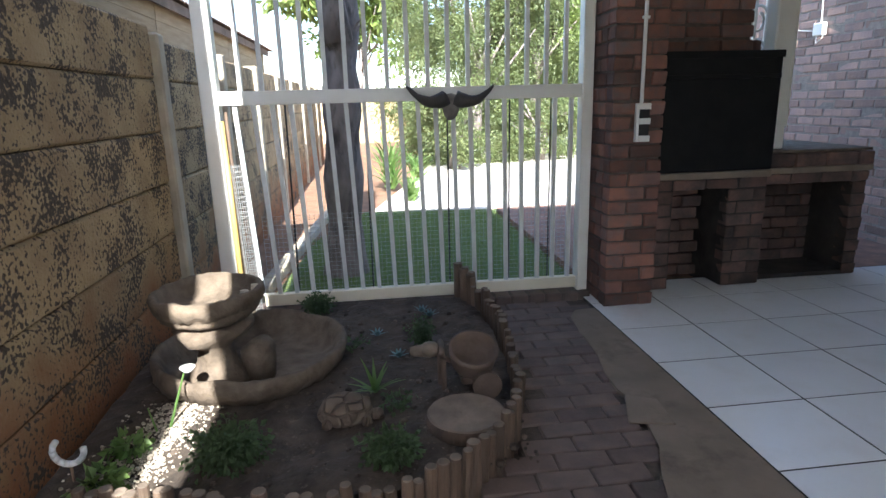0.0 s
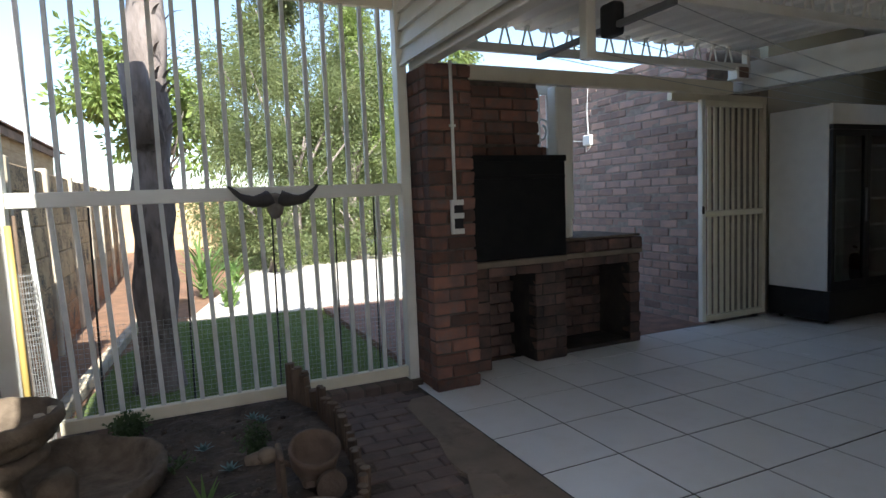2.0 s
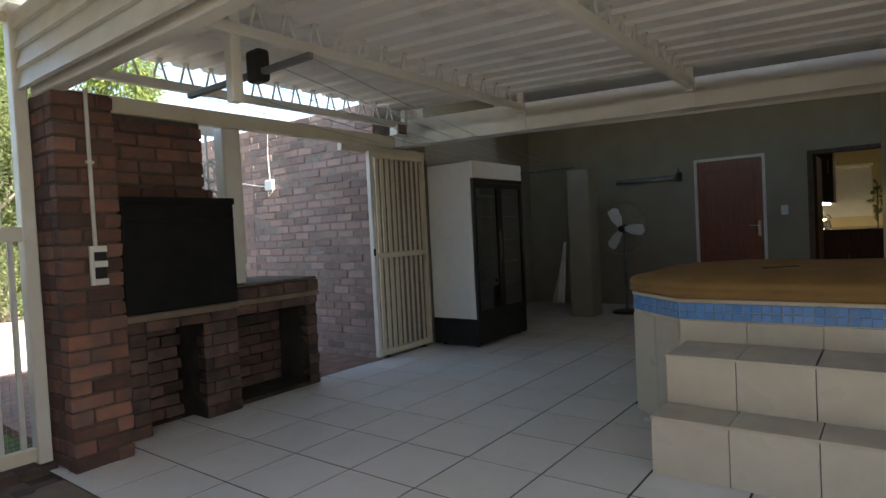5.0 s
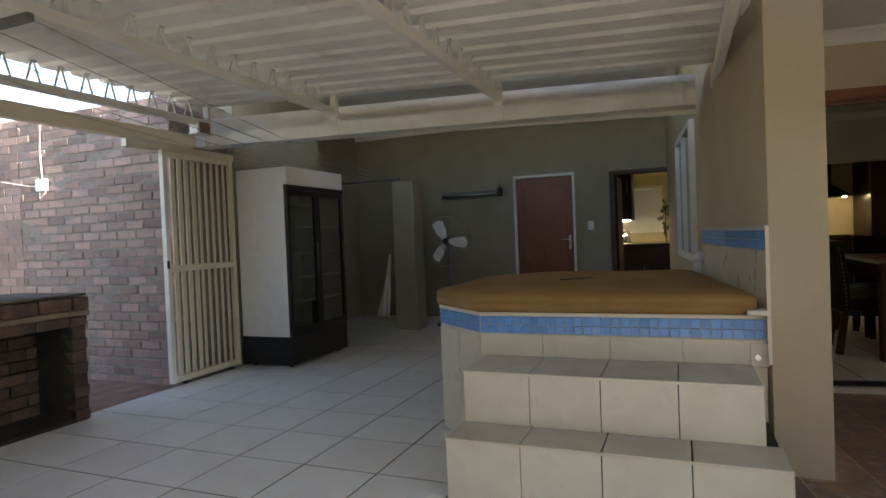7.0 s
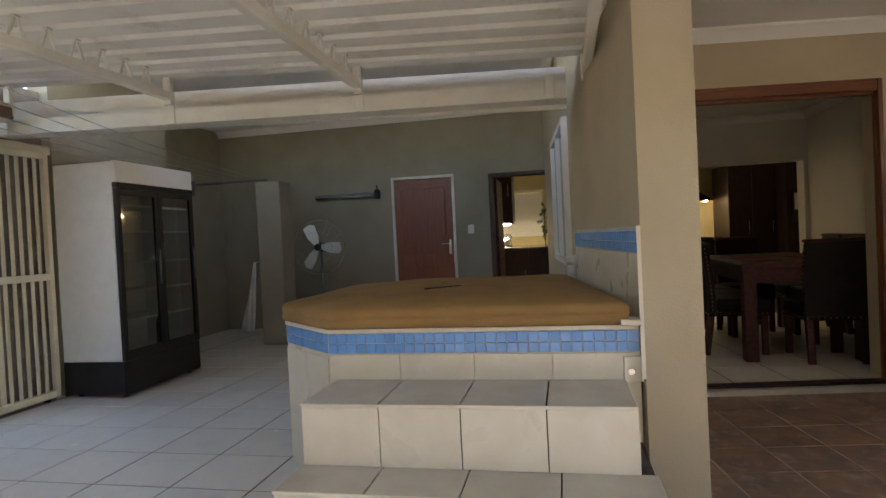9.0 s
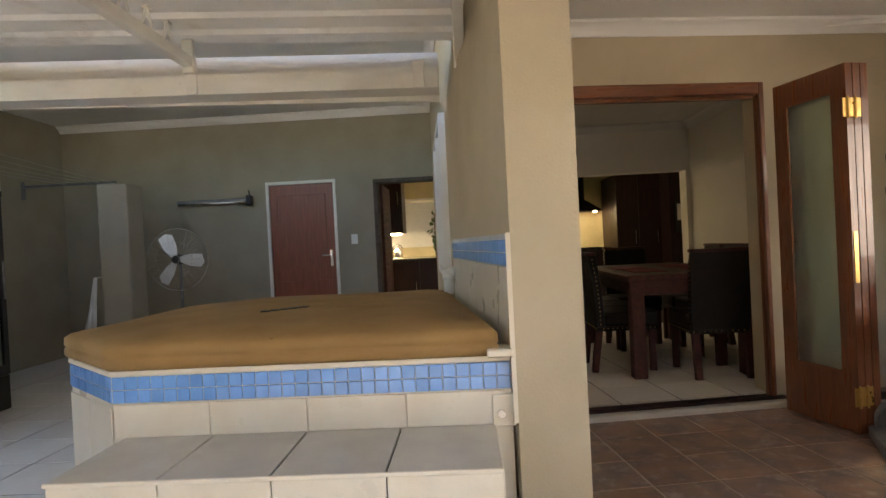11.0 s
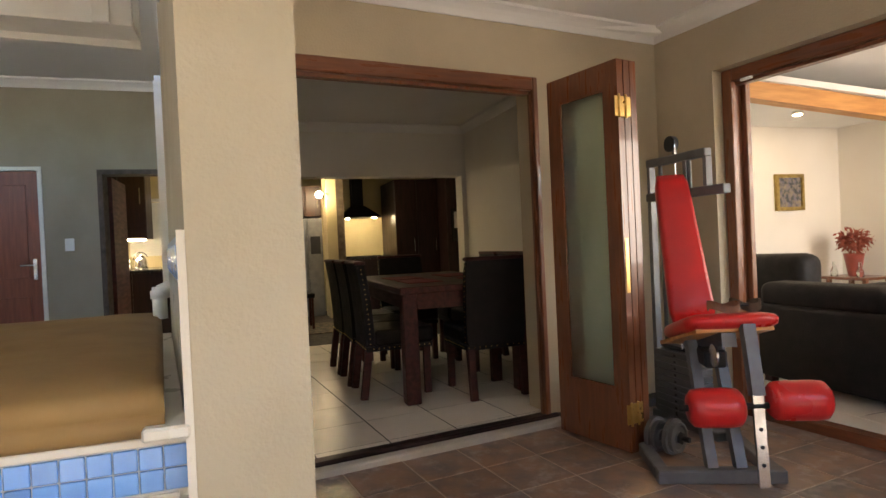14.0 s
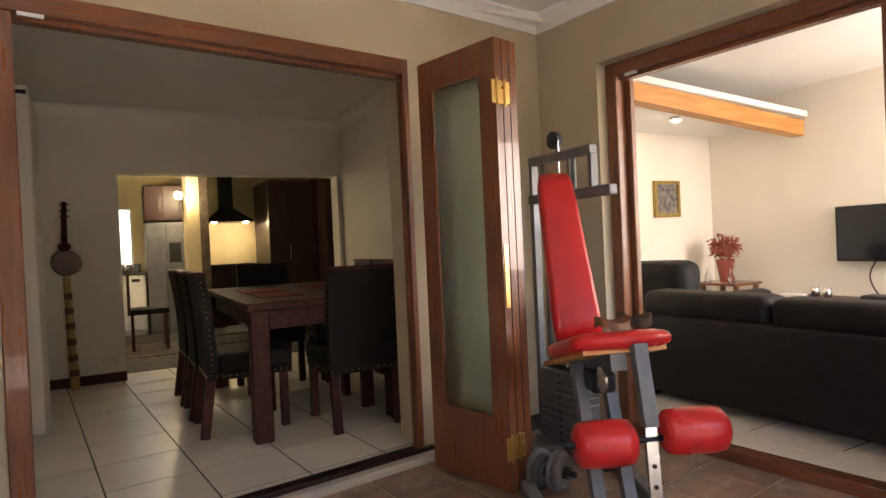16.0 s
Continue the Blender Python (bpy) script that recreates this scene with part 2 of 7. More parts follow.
M_DARKST = mat("dark_grey_steel", (0.17, 0.175, 0.18), (0.13, 0.13, 0.14), scale=10, rough=0.42, metal=0.3)
M_BLACK = mat("black_plastic", (0.015, 0.015, 0.017), (0.022, 0.022, 0.024), scale=10, rough=0.45)
M_CHROME = mat("bright_steel", (0.72, 0.72, 0.72), (0.62, 0.62, 0.62), scale=10, rough=0.22, metal=1.0)
M_BRASS = mat("brass", (0.72, 0.50, 0.18), (0.6, 0.4, 0.14), scale=20, rough=0.3, metal=1.0)
M_WOOD = mat("varnished_meranti", (0.205, 0.070, 0.029), (0.13, 0.044, 0.019), scale=5, rough=0.3, stretch=(9, 9, 0.8), bump=0.06, coat=0.3)
M_WOODX = mat("varnished_meranti_across", (0.205, 0.070, 0.029), (0.13, 0.044, 0.019), scale=5, rough=0.3, stretch=(0.8, 9, 9), bump=0.06, coat=0.3)
M_WOODY = mat("varnished_meranti_along", (0.205, 0.070, 0.029), (0.13, 0.044, 0.019), scale=5, rough=0.3, stretch=(9, 0.8, 9), bump=0.06, coat=0.3)
M_DOOR = mat("red_brown_door", (0.25, 0.068, 0.028), (0.19, 0.05, 0.021), scale=5, rough=0.4, stretch=(9, 9, 0.7), bump=0.05)
M_DARKWOOD = mat("dark_mahogany", (0.075, 0.02, 0.016), (0.04, 0.013, 0.011), scale=5, rough=0.58, stretch=(1, 6, 6))
M_PINE = mat("oiled_pine_beam", (0.62, 0.30, 0.09), (0.46, 0.20, 0.055), scale=4, rough=0.45, stretch=(8, 0.7, 8), bump=0.1, stain=(0.25, 0.09, 0.03), stain_scale=2.2, stain_at=(0.66, 0.74))
M_LEATHER = mat("dark_leather", (0.014, 0.011, 0.010), (0.009, 0.007, 0.007), scale=14, rough=0.6, bump=0.25, bump_scale=120)
M_REDVINYL = mat("red_vinyl", (0.62, 0.022, 0.022), (0.52, 0.016, 0.018), scale=4, rough=0.3, bump=0.05, bump_scale=20)
M_COVER = mat("tan_canvas_vinyl", (0.31, 0.18, 0.06), (0.26, 0.148, 0.05), scale=4, rough=0.72, bump=0.3, bump_scale=7, stain=(0.22, 0.13, 0.05), stain_scale=3, stain_at=(0.58, 0.85))
M_BLUE = mat("blue_glass_mosaic", (0.17, 0.38, 0.76), (0.12, 0.30, 0.66), scale=9, rough=0.14, vary=0.07, bump=0.12, bump_scale=30, rough_var=0.05)
M_BLUEGROUT = mat("pale_blue_grout", (0.50, 0.56, 0.62), scale=20, rough=0.85)
M_STONE = mat("cast_stone", (0.17, 0.13, 0.092), (0.10, 0.075, 0.052), scale=14, rough=0.92, bump=0.7, bump_scale=45, stain=(0.09, 0.07, 0.055), stain_scale=9, stain_at=(0.5, 0.85))
M_LOG = mat("weathered_log", (0.135, 0.09, 0.06), (0.075, 0.052, 0.037), scale=6, rough=0.92, bump=0.8, bump_scale=30, stretch=(3, 3, 0.6), vary=0.3)
M_LOGEND = mat("log_end_grain", (0.20, 0.155, 0.115), (0.13, 0.10, 0.075), scale=10, rough=0.95, bump=0.5, vary=0.2)
M_TURTLE = mat("turtle_stone", (0.16, 0.12, 0.085), (0.11, 0.08, 0.058), scale=12, rough=0.9)
_n, _l = M_TURTLE.node_tree.nodes, M_TURTLE.node_tree.links
_v, _r, _b = _n.new("ShaderNodeTexVoronoi"), _n.new("ShaderNodeMapRange"), _n.new("ShaderNodeBump")
_v.feature = "DISTANCE_TO_EDGE"
_v.inputs["Scale"].default_value = 17
_r.inputs[2].default_value = 0.12
_b.inputs["Distance"].default_value = 0.012
_l.new(_n["Mapping"].outputs[0], _v.inputs["Vector"])
_l.new(_v.outputs["Distance"], _r.inputs[0])
_l.new(_r.outputs[0], _b.inputs["Height"])
_l.new(_b.outputs[0], _n["Principled BSDF"].inputs["Normal"])
M_POT = mat("cast_clay_cart", (0.145, 0.10, 0.075), (0.095, 0.068, 0.05), scale=9, rough=0.9, bump=0.5)
M_BARK = mat("dark_tree_bark", (0.25, 0.21, 0.19), (0.15, 0.125, 0.11), scale=7, rough=0.95, bump=1.0, bump_scale=16, stretch=(2, 2, 0.8), stain=(0.06, 0.05, 0.045), stain_scale=4, stain_at=(0.52, 0.66))
M_HORN = mat("dark_horn", (0.05, 0.042, 0.038), (0.03, 0.026, 0.024), scale=15, rough=0.5, bump=0.4)
M_BONE = mat("weathered_bone", (0.22, 0.20, 0.18), (0.12, 0.105, 0.095), scale=12, rough=0.8, bump=0.6)
M_BLUEPL = mat("succulent_leaf", (0.16, 0.26, 0.27), (0.11, 0.2, 0.2), scale=5, rough=0.55)
M_LEAF_A = leafy("shrub_leaf", (0.085, 0.115, 0.045), (0.155, 0.18, 0.07))
M_LEAF_B = leafy("bright_leaf", (0.12, 0.18, 0.042), (0.19, 0.24, 0.07))
M_LEAF_C = leafy("bed_leaf", (0.045, 0.078, 0.032), (0.075, 0.115, 0.045))
M_LEAF_D = leafy("strap_leaf", (0.08, 0.16, 0.04), (0.16, 0.24, 0.07))
M_GRASS = leafy("grass_blade", (0.085, 0.13, 0.028), (0.13, 0.175, 0.045))
M_TIMBER = mat("old_shed_plank", (0.48, 0.36, 0.22), (0.38, 0.27, 0.16), scale=5, rough=0.85, stretch=(6, 0.7, 6), bump=0.3, vary=0.2)
M_RUST = mat("rusted_sheet", (0.20, 0.13, 0.10), (0.13, 0.09, 0.07), scale=8, rough=0.8, bump=0.2)
M_TANWALL = mat("tan_boundary_wall", (0.50, 0.36, 0.20), (0.42, 0.30, 0.17), scale=3, rough=0.9, bump=0.3)
M_YELLOW = mat("yellow_kitchen_paint", (0.58, 0.50, 0.30), (0.52, 0.44, 0.26), scale=3, rough=0.6)
M_GLASS = glass("clear_glass")
for m, k in ((M_BLACKST, 0.15), (M_LEATHER, 0.25), (M_CABINET, 0.3), (M_DARKWOOD, 0.3), (M_BLACK, 0.3)):
    m.node_tree.nodes["Principled BSDF"].inputs["Specular IOR Level"].default_value = k
M_FRIDGEGLASS = glass("smoked_fridge_glass", (0.58, 0.62, 0.62))
M_FROST = glass("frosted_door_glass", (0.90, 0.98, 0.93), 0.4)
M_SCREEN = mat("tv_screen", (0.012, 0.013, 0.016), (0.01, 0.01, 0.012), scale=3, rough=0.12)
M_BULB = glow("lamp_glow", (1.0, 0.82, 0.5), 25)
M_PLASTIC = mat("white_plastic", (0.74, 0.74, 0.71), (0.70, 0.70, 0.67), scale=10, rough=0.4)
M_MESH = mat("galvanised_wire", (0.42, 0.42, 0.41), (0.33, 0.33, 0.32), scale=20, rough=0.5, metal=0.6)
M_BAMBOO = mat("yellow_bamboo", (0.52, 0.38, 0.12), (0.40, 0.28, 0.09), scale=6, rough=0.5, stretch=(2, 2, 0.5))
M_SKIN = mat("instrument_skin", (0.30, 0.25, 0.22), (0.18, 0.14, 0.12), scale=9, rough=0.6, bump=0.2)
M_FLOWER = mat("dried_red_flower", (0.38, 0.09, 0.05), (0.26, 0.06, 0.04), scale=9, rough=0.8)
M_GREENPOT = mat("terracotta_glaze", (0.30, 0.06, 0.04), (0.22, 0.05, 0.035), scale=9, rough=0.4)
M_PAINTING = mat("oil_painting", (0.16, 0.15, 0.20), (0.30, 0.24, 0.16), scale=16, rough=0.6, stain=(0.05, 0.06, 0.07), stain_scale=22, stain_at=(0.45, 0.6))
M_GILT = mat("gilt_frame", (0.42, 0.30, 0.09), (0.3, 0.2, 0.06), scale=30, rough=0.4, metal=0.6)
M_CLOTH = mat("white_cloth", (0.62, 0.61, 0.58), (0.54, 0.53, 0.50), scale=8, rough=0.9, bump=0.3)
M_MAT = mat("red_table_mat", (0.22, 0.03, 0.035), (0.16, 0.02, 0.025), scale=20, rough=0.85)
M_RUG = mat("dark_patterned_rug", (0.05, 0.045, 0.04), (0.16, 0.13, 0.10), scale=14, rough=0.95)
M_GRAN = mat("dark_granite", (0.03, 0.03, 0.032), (0.06, 0.06, 0.06), scale=60, rough=0.15)


# ---- building helpers ----
ORIGIN = {}


def thing(name, label, category, at=(0, 0, 0), group="", kind=""):
    ob = new(name)
    ob.empty_display_size = 0.1
    ob.location = at
    ORIGIN[ob] = Vector(at)
    return tagged(ob, label, category, group, kind)


def finish(name, bm, material, smooth=False):
    me = bpy.data.meshes.new(name)
    bm.normal_update()
    bm.to_mesh(me)
    bm.free()
    me.materials.append(material)
    if smooth:
        me.polygons.foreach_set("use_smooth", [True] * len(me.polygons))
    return me


def part(name, bm, material, parent=None, label="", smooth=False, kind=""):
    """One mesh under a thing or part; coordinates are the world's."""
    o = ORIGIN.get(parent, Vector())
    if parent is not None and o.length:
        bmesh.ops.translate(bm, verts=bm.verts, vec=-o)
    ob = new(name, finish(name, bm, material, smooth))
    if parent is not None:
        ob.parent = parent
        ORIGIN[ob] = o
    return tagged(ob, label, kind=kind)


def local_part(name, bm, material, parent, m, label="", smooth=False):
    """A part given in its own coordinates and set at m within its thing."""
    ob = new(name, finish(name, bm, material, smooth))
    ob.parent = parent
    ob.matrix_basis = m
    ORIGIN[ob] = Vector()
    return tagged(ob, label)


def setting(name, bm, material, label, category, smooth=False, kind="structure"):
    return tagged(part(name, bm, material, smooth=smooth), label, category, kind=kind)


def box(bm, x0, x1, y0, y1, z0, z1, bevel=0.0, segs=1):
    x0, x1, y0, y1, z0, z1 = min(x0, x1), max(x0, x1), min(y0, y1), max(y0, y1), min(z0, z1), max(z0, z1)
    vs = [bm.verts.new((x, y, z)) for x in (x0, x1) for y in (y0, y1) for z in (z0, z1)]
    for q in ((0, 1, 3, 2), (4, 6, 7, 5), (0, 4, 5, 1), (2, 3, 7, 6), (0, 2, 6, 4), (1, 5, 7, 3)):
        bm.faces.new([vs[i] for i in q])
    if bevel:
        es = list({e for v in vs for e in v.link_edges})
        bmesh.ops.bevel(bm, geom=es, offset=bevel, segments=segs, affect="EDGES", profile=0.5)
    return bm


def boxed(*a, bevel=0.0, segs=1):
    return box(bmesh.new(), *a, bevel=bevel, segs=segs)


def tube(bm, a, b, r, r2=None, seg=10, caps=True):
    a, b = Vector(a), Vector(b)
    d = b - a
    q = d.to_track_quat("Z", "Y")
    r2 = r if r2 is None else r2
    ra, rb = [], []
    for i in range(seg):
        t = 2 * math.pi * i / seg
        c = Vector((math.cos(t), math.sin(t), 0))
        ra.append(bm.verts.new(a + q @ (c * r)))
        rb.append(bm.verts.new(b + q @ (c * r2)))
    for i in range(seg):
        j = (i + 1) % seg
        bm.faces.new((ra[i], ra[j], rb[j], rb[i]))
    if caps:
        bm.faces.new(list(reversed(ra)))
        bm.faces.new(rb)
    return bm


def sweep(bm, pts, radii, seg=8):
    """One round rod through all the points, with a radius at each."""
    pts, prev = [Vector(p) for p in pts], None
    for i, (p, r) in enumerate(zip(pts, radii)):
        d = pts[min(i + 1, len(pts) - 1)] - pts[max(i - 1, 0)]
        q = d.to_track_quat("Z", "Y")
        ring = [bm.verts.new(p + q @ Vector((r * math.cos(2 * math.pi * k / seg), r * math.sin(2 * math.pi * k / seg), 0))) for k in range(seg)]
        if prev:
            for k in range(seg):
                bm.faces.new((prev[k], prev[(k + 1) % seg], ring[(k + 1) % seg], ring[k]))
        else:
            bm.faces.new(list(reversed(ring)))
        prev = ring
    bm.faces.new(prev)
    return bm


def bar(bm, a, b, w, h, up=(0, 0, 1)):
    """A rectangular bar from a to b, w wide and h high."""
    a, b, up = Vector(a), Vector(b), Vector(up)
    d = (b - a).normalized()
    s = d.cross(up).normalized() * (w / 2)
    u = s.cross(d).normalized() * (h / 2)
    ra = [bm.verts.new(a + i * s + j * u) for i, j in ((-1, -1), (1, -1), (1, 1), (-1, 1))]
    rb = [bm.verts.new(b + i * s + j * u) for i, j in ((-1, -1), (1, -1), (1, 1), (-1, 1))]
    for i in range(4):
        j = (i + 1) % 4
        bm.faces.new((ra[i], ra[j], rb[j], rb[i]))
    bm.faces.new(list(reversed(ra)))
    bm.faces.new(rb)
    return bm


def lathe(bm, centre, profile, seg=24, squash=1.0):
    """profile: (radius, height) from bottom to top, turned about z at centre."""
    cx, cy, cz = centre
    rings = []
    for r, z in profile:
        rings.append([bm.verts.new((cx + r * math.cos(2 * math.pi * i / seg), cy + squash * r * math.sin(2 * math.pi * i / seg), cz + z)) for i in range(seg)])
    for a, b in zip(rings, rings[1:]):
        for i in range(seg):
            j = (i + 1) % seg
            bm.faces.new((a[i], a[j], b[j], b[i]))
    if profile[0][0] > 1e-4:
        bm.faces.new(list(reversed(rings[0])))
    if profile[-1][0] > 1e-4:
        bm.faces.new(rings[-1])
    return bm


def prism(bm, pts, z0, z1, bevel=0.0, segs=1):
    lo = [bm.verts.new((x, y, z0)) for x, y in pts]
    hi = [bm.verts.new((x, y, z1)) for x, y in pts]
    n = len(pts)
    bm.faces.new(list(reversed(lo)))
    bm.faces.new(hi)
    for i in range(n):
        j = (i + 1) % n
        bm.faces.new((lo[i], lo[j], hi[j], hi[i]))
    if bevel:
        bmesh.ops.bevel(bm, geom=list(bm.edges), offset=bevel, segments=segs, affect="EDGES", profile=0.5)
    return bm


def rough_up(bm, amount, scale):
    for v in bm.verts:
        v.co += noise.noise_vector(v.co * scale) * amount
    return bm


def wall_with_openings(axis, c0, c1, u0, u1, z0, z1, openings):
    """A wall between c0 and c1 on its thin axis, along u, with openings (u0, u1, z0, z1) cut through."""
    bm = bmesh.new()
    us = sorted({u0, u1, *[u for o in openings for u in o[:2]]})
    for a, b in zip(us, us[1:]):
        m = (a + b) / 2
        holes = sorted((o[2], o[3]) for o in openings if o[0] < m < o[1])
        z = z0
        for h0, h1 in holes + [(z1, z1)]:
            if h0 - z > 1e-4:
                if axis == "x":
                    box(bm, c0, c1, a, b, z, h0)
                else:
                    box(bm, a, b, c0, c1, z, h0)
            z = h1
    bmesh.ops.remove_doubles(bm, verts=bm.verts, dist=1e-5)
    return bm


def placed(name, me, parent, m):
    """One piece on shared mesh data, child of parent, at a world pose."""
    ob = new(name, me)
    if parent is not None:
        ob.parent = parent
    ob.matrix_basis = Matrix.Translation(-ORIGIN.get(parent, Vector())) @ m
    return ob


PIECES = {}


def piece_mesh(key, sx, sy, sz, material, bevel, chip=0.0, kind=0):
    k = (key, material.name, round(sx, 3), round(sy, 3), round(sz, 3), kind)
    if k not in PIECES:
        bm = boxed(-sx / 2, sx / 2, -sy / 2, sy / 2, -sz / 2, sz / 2, bevel=bevel)
        if chip:
            for v in bm.verts:
                v.co += noise.noise_vector(v.co * 23 + Vector((kind * 7.3, 1.7, 0))) * chip
        PIECES[k] = finish(key, bm, material)
    return PIECES[k]


def bricks(parent, axis, face, sign, u0, u1, z0, z1, material, skip=(), depth=0.10, length=0.222, height=0.075, joint=0.011, limit=300, wobble=0.003):
    """Courses of bricks whose front lies at face on the thin axis; sign: the way the front looks."""
    rnd = random.Random(int(face * 1000 + u0 * 77 + z0 * 13))
    count, rest, k, z = 0, bmesh.new(), 0, z0
    while z + height * 0.6 < z1:
        h = min(height, z1 - z)
        u = u0 - (length / 2 if k % 2 else 0)
        while u < u1 - 0.02:
            a, b = max(u, u0), min(u + length, u1)
            u += length + joint
            for s in skip:
                if s[2] < z + h / 2 < s[3] and b > s[0] and a < s[1]:
                    a, b = (a, s[0]) if s[0] - a > b - s[1] else (s[1], b)
            if b - a < 0.03:
                continue
            off = rnd.uniform(-wobble, wobble)
            c = face - sign * (depth / 2 + off)
            if count < limit:
                if axis == "y":
                    placed("brick", piece_mesh("brick", b - a, depth, h, material, 0.006, 0.009, rnd.randrange(5)), parent, pose((a + b) / 2, c, z + h / 2, rnd.uniform(-0.6, 0.6), 0, rnd.uniform(-0.5, 0.5)))
                else:
                    placed("brick", piece_mesh("brick", depth, b - a, h, material, 0.006, 0.009, rnd.randrange(5)), parent, pose(c, (a + b) / 2, z + h / 2, 0, rnd.uniform(-0.6, 0.6), rnd.uniform(-0.5, 0.5)))
                count += 1
            elif axis == "y":
                box(rest, a, b, c - depth / 2, c + depth / 2, z, z + h)
            else:
                box(rest, c - depth / 2, c + depth / 2, a, b, z, z + h)
        z += height + joint
        k += 1
    if len(rest.verts):
        part("brick_courses", rest, material, parent, kind="stuff")
    else:
        rest.free()


def tiles(parent, x0, x1, y0, y1, top, pitch, joint, material, ox, oy, thick=0.012, keep=lambda x, y: True):
    """Square floor tiles on a grid through (ox, oy), cut at the edges of the floor."""
    i0, i1 = math.floor((x0 - ox) / pitch), math.ceil((x1 - ox) / pitch)
    j0, j1 = math.floor((y0 - oy) / pitch), math.ceil((y1 - oy) / pitch)
    rnd = random.Random(int(x0 * 100 + y0 * 10))
    for i in range(i0, i1):
        for j in range(j0, j1):
            a, b = max(x0, ox + i * pitch + joint / 2), min(x1, ox + (i + 1) * pitch - joint / 2)
            c, d = max(y0, oy + j * pitch + joint / 2), min(y1, oy + (j + 1) * pitch - joint / 2)
            if b - a < 0.03 or d - c < 0.03 or not keep((a + b) / 2, (c + d) / 2):
                continue
            placed("tile", piece_mesh("tile_" + material.name, b - a, d - c, thick, material, 0.0007), parent,
                   pose((a + b) / 2, (c + d) / 2, top - thick / 2 + rnd.uniform(-0.0006, 0.0006), rnd.uniform(-0.08, 0.08), rnd.uniform(-0.08, 0.08), 0))


def clipped(poly, region):
    """The part of a convex polygon inside a convex region, both anticlockwise."""
    for (ax, ay), (bx, by) in zip(region, region[1:] + region[:1]):
        out = []
        for (px, py), (qx, qy) in zip(poly, poly[1:] + poly[:1]):
            dp = (bx - ax) * (py - ay) - (by - ay) * (px - ax)
            dq = (bx - ax) * (qy - ay) - (by - ay) * (qx - ax)
            if dp >= 0:
                out.append((px, py))
            if dp * dq < 0:
                f = dp / (dp - dq)
                out.append((px + (qx - px) * f, py + (qy - py) * f))
        poly = out
        if len(poly) < 3:
            return []
    return poly


def turned_tiles(parent, region, top, pitch, joint, material, origin, degrees, thick=0.012):
    """Square tiles on a grid turned about z through origin, cut at the edges of the region."""
    rnd = random.Random(int(top * 1000 + degrees))
    c, s = math.cos(radians(degrees)), math.sin(radians(degrees))
    h = (pitch - joint) / 2
    whole = piece_mesh("tile_" + material.name, 2 * h, 2 * h, thick, material, 0.0007)
    for i in range(-16, 17):
        for j in range(-16, 17):
            u, v = (i + 0.5) * pitch, (j + 0.5) * pitch
            x, y = origin[0] + c * u - s * v, origin[1] + s * u + c * v
            quad = [(x + c * a - s * b, y + s * a + c * b) for a, b in ((-h, -h), (h, -h), (h, h), (-h, h))]
            cut = clipped(quad, region)
            if not cut:
                continue
            if len(cut) == 4 and max(abs(p[0] - q[0]) + abs(p[1] - q[1]) for p, q in zip(cut, quad)) < 1e-6:
                placed("tile", whole, parent, pose(x, y, top - thick / 2 + rnd.uniform(-0.0005, 0.0005), rnd.uniform(-0.06, 0.06), rnd.uniform(-0.06, 0.06), degrees))
            else:
                part("tile", prism(bmesh.new(), cut, top - thick, top), material, parent)


def leaves(bm, centre, radii, n, size, rnd, droop=0.3, shell=0.5, aspect=0.45):
    """Small folded leaf blades scattered in an uneven ellipsoid."""
    for _ in range(n):
        d = Vector((rnd.gauss(0, 1), rnd.gauss(0, 1), rnd.gauss(0, 1))).normalized()
        k = (shell + (1 - shell) * rnd.random()) * (0.75 + 0.45 * noise.noise(d * 2.3 + Vector(centre)))
        p = Vector(centre) + Vector((d.x * radii[0], d.y * radii[1], d.z * radii[2])) * k
        out = (d + Vector((rnd.uniform(-.7, .7), rnd.uniform(-.7, .7), rnd.uniform(-.7, .5) - droop))).normalized()
        s = out.cross(Vector((rnd.uniform(-1, 1), rnd.uniform(-1, 1), rnd.uniform(-1, 1)))).normalized()
        up = s.cross(out)
        L = size * rnd.uniform(0.6, 1.3)
        w = L * aspect / 2
        a, m1, m2, b = p, p + out * L * 0.5 + s * w + up * w * 0.4, p + out * L * 0.5 - s * w + up * w * 0.4, p + out * L
        va, v1, v2, vb = (bm.verts.new(q) for q in (a, m1, m2, b))
        bm.faces.new((va, v1, vb))
        bm.faces.new((va, vb, v2))
    return bm


def blade(bm, base, heading, length, width, rise, bend, n=5):
    """A strap leaf that rises and bows over."""
    h = Vector((math.cos(heading), math.sin(heading), 0))
    s = Vector((-h.y, h.x, 0))
    p, ang, prev = Vector(base), rise, None
    for i in range(n + 1):
        w = width * (1 - (i / n) ** 1.6) * 0.5 + 0.0008
        a, b = bm.verts.new(p - s * w), bm.verts.new(p + s * w)
        if prev:
            bm.faces.new((prev[0], a, b, prev[1]))
        prev = (a, b)
        p = p + (h * math.cos(ang) + Vector((0, 0, math.sin(ang)))) * (length / n)
        ang -= bend / n
    return bm

# ---- large structure ----
WEST, GATE_Y, TILE_X, NORTH = -0.72, 3.75, 1.797, 3.9
WALL_S, WALL_S2, END_X = -0.556, -0.79, 4.0     # the wall between hot tub and patio, and its end
WALL_IN = -0.60
FACE_X, LIV_Y, FAR_X, KIT_X = 5.64, -3.31, 9.2, 8.85
PATIO_Z, ROOM_Z = 0.04, 0.09

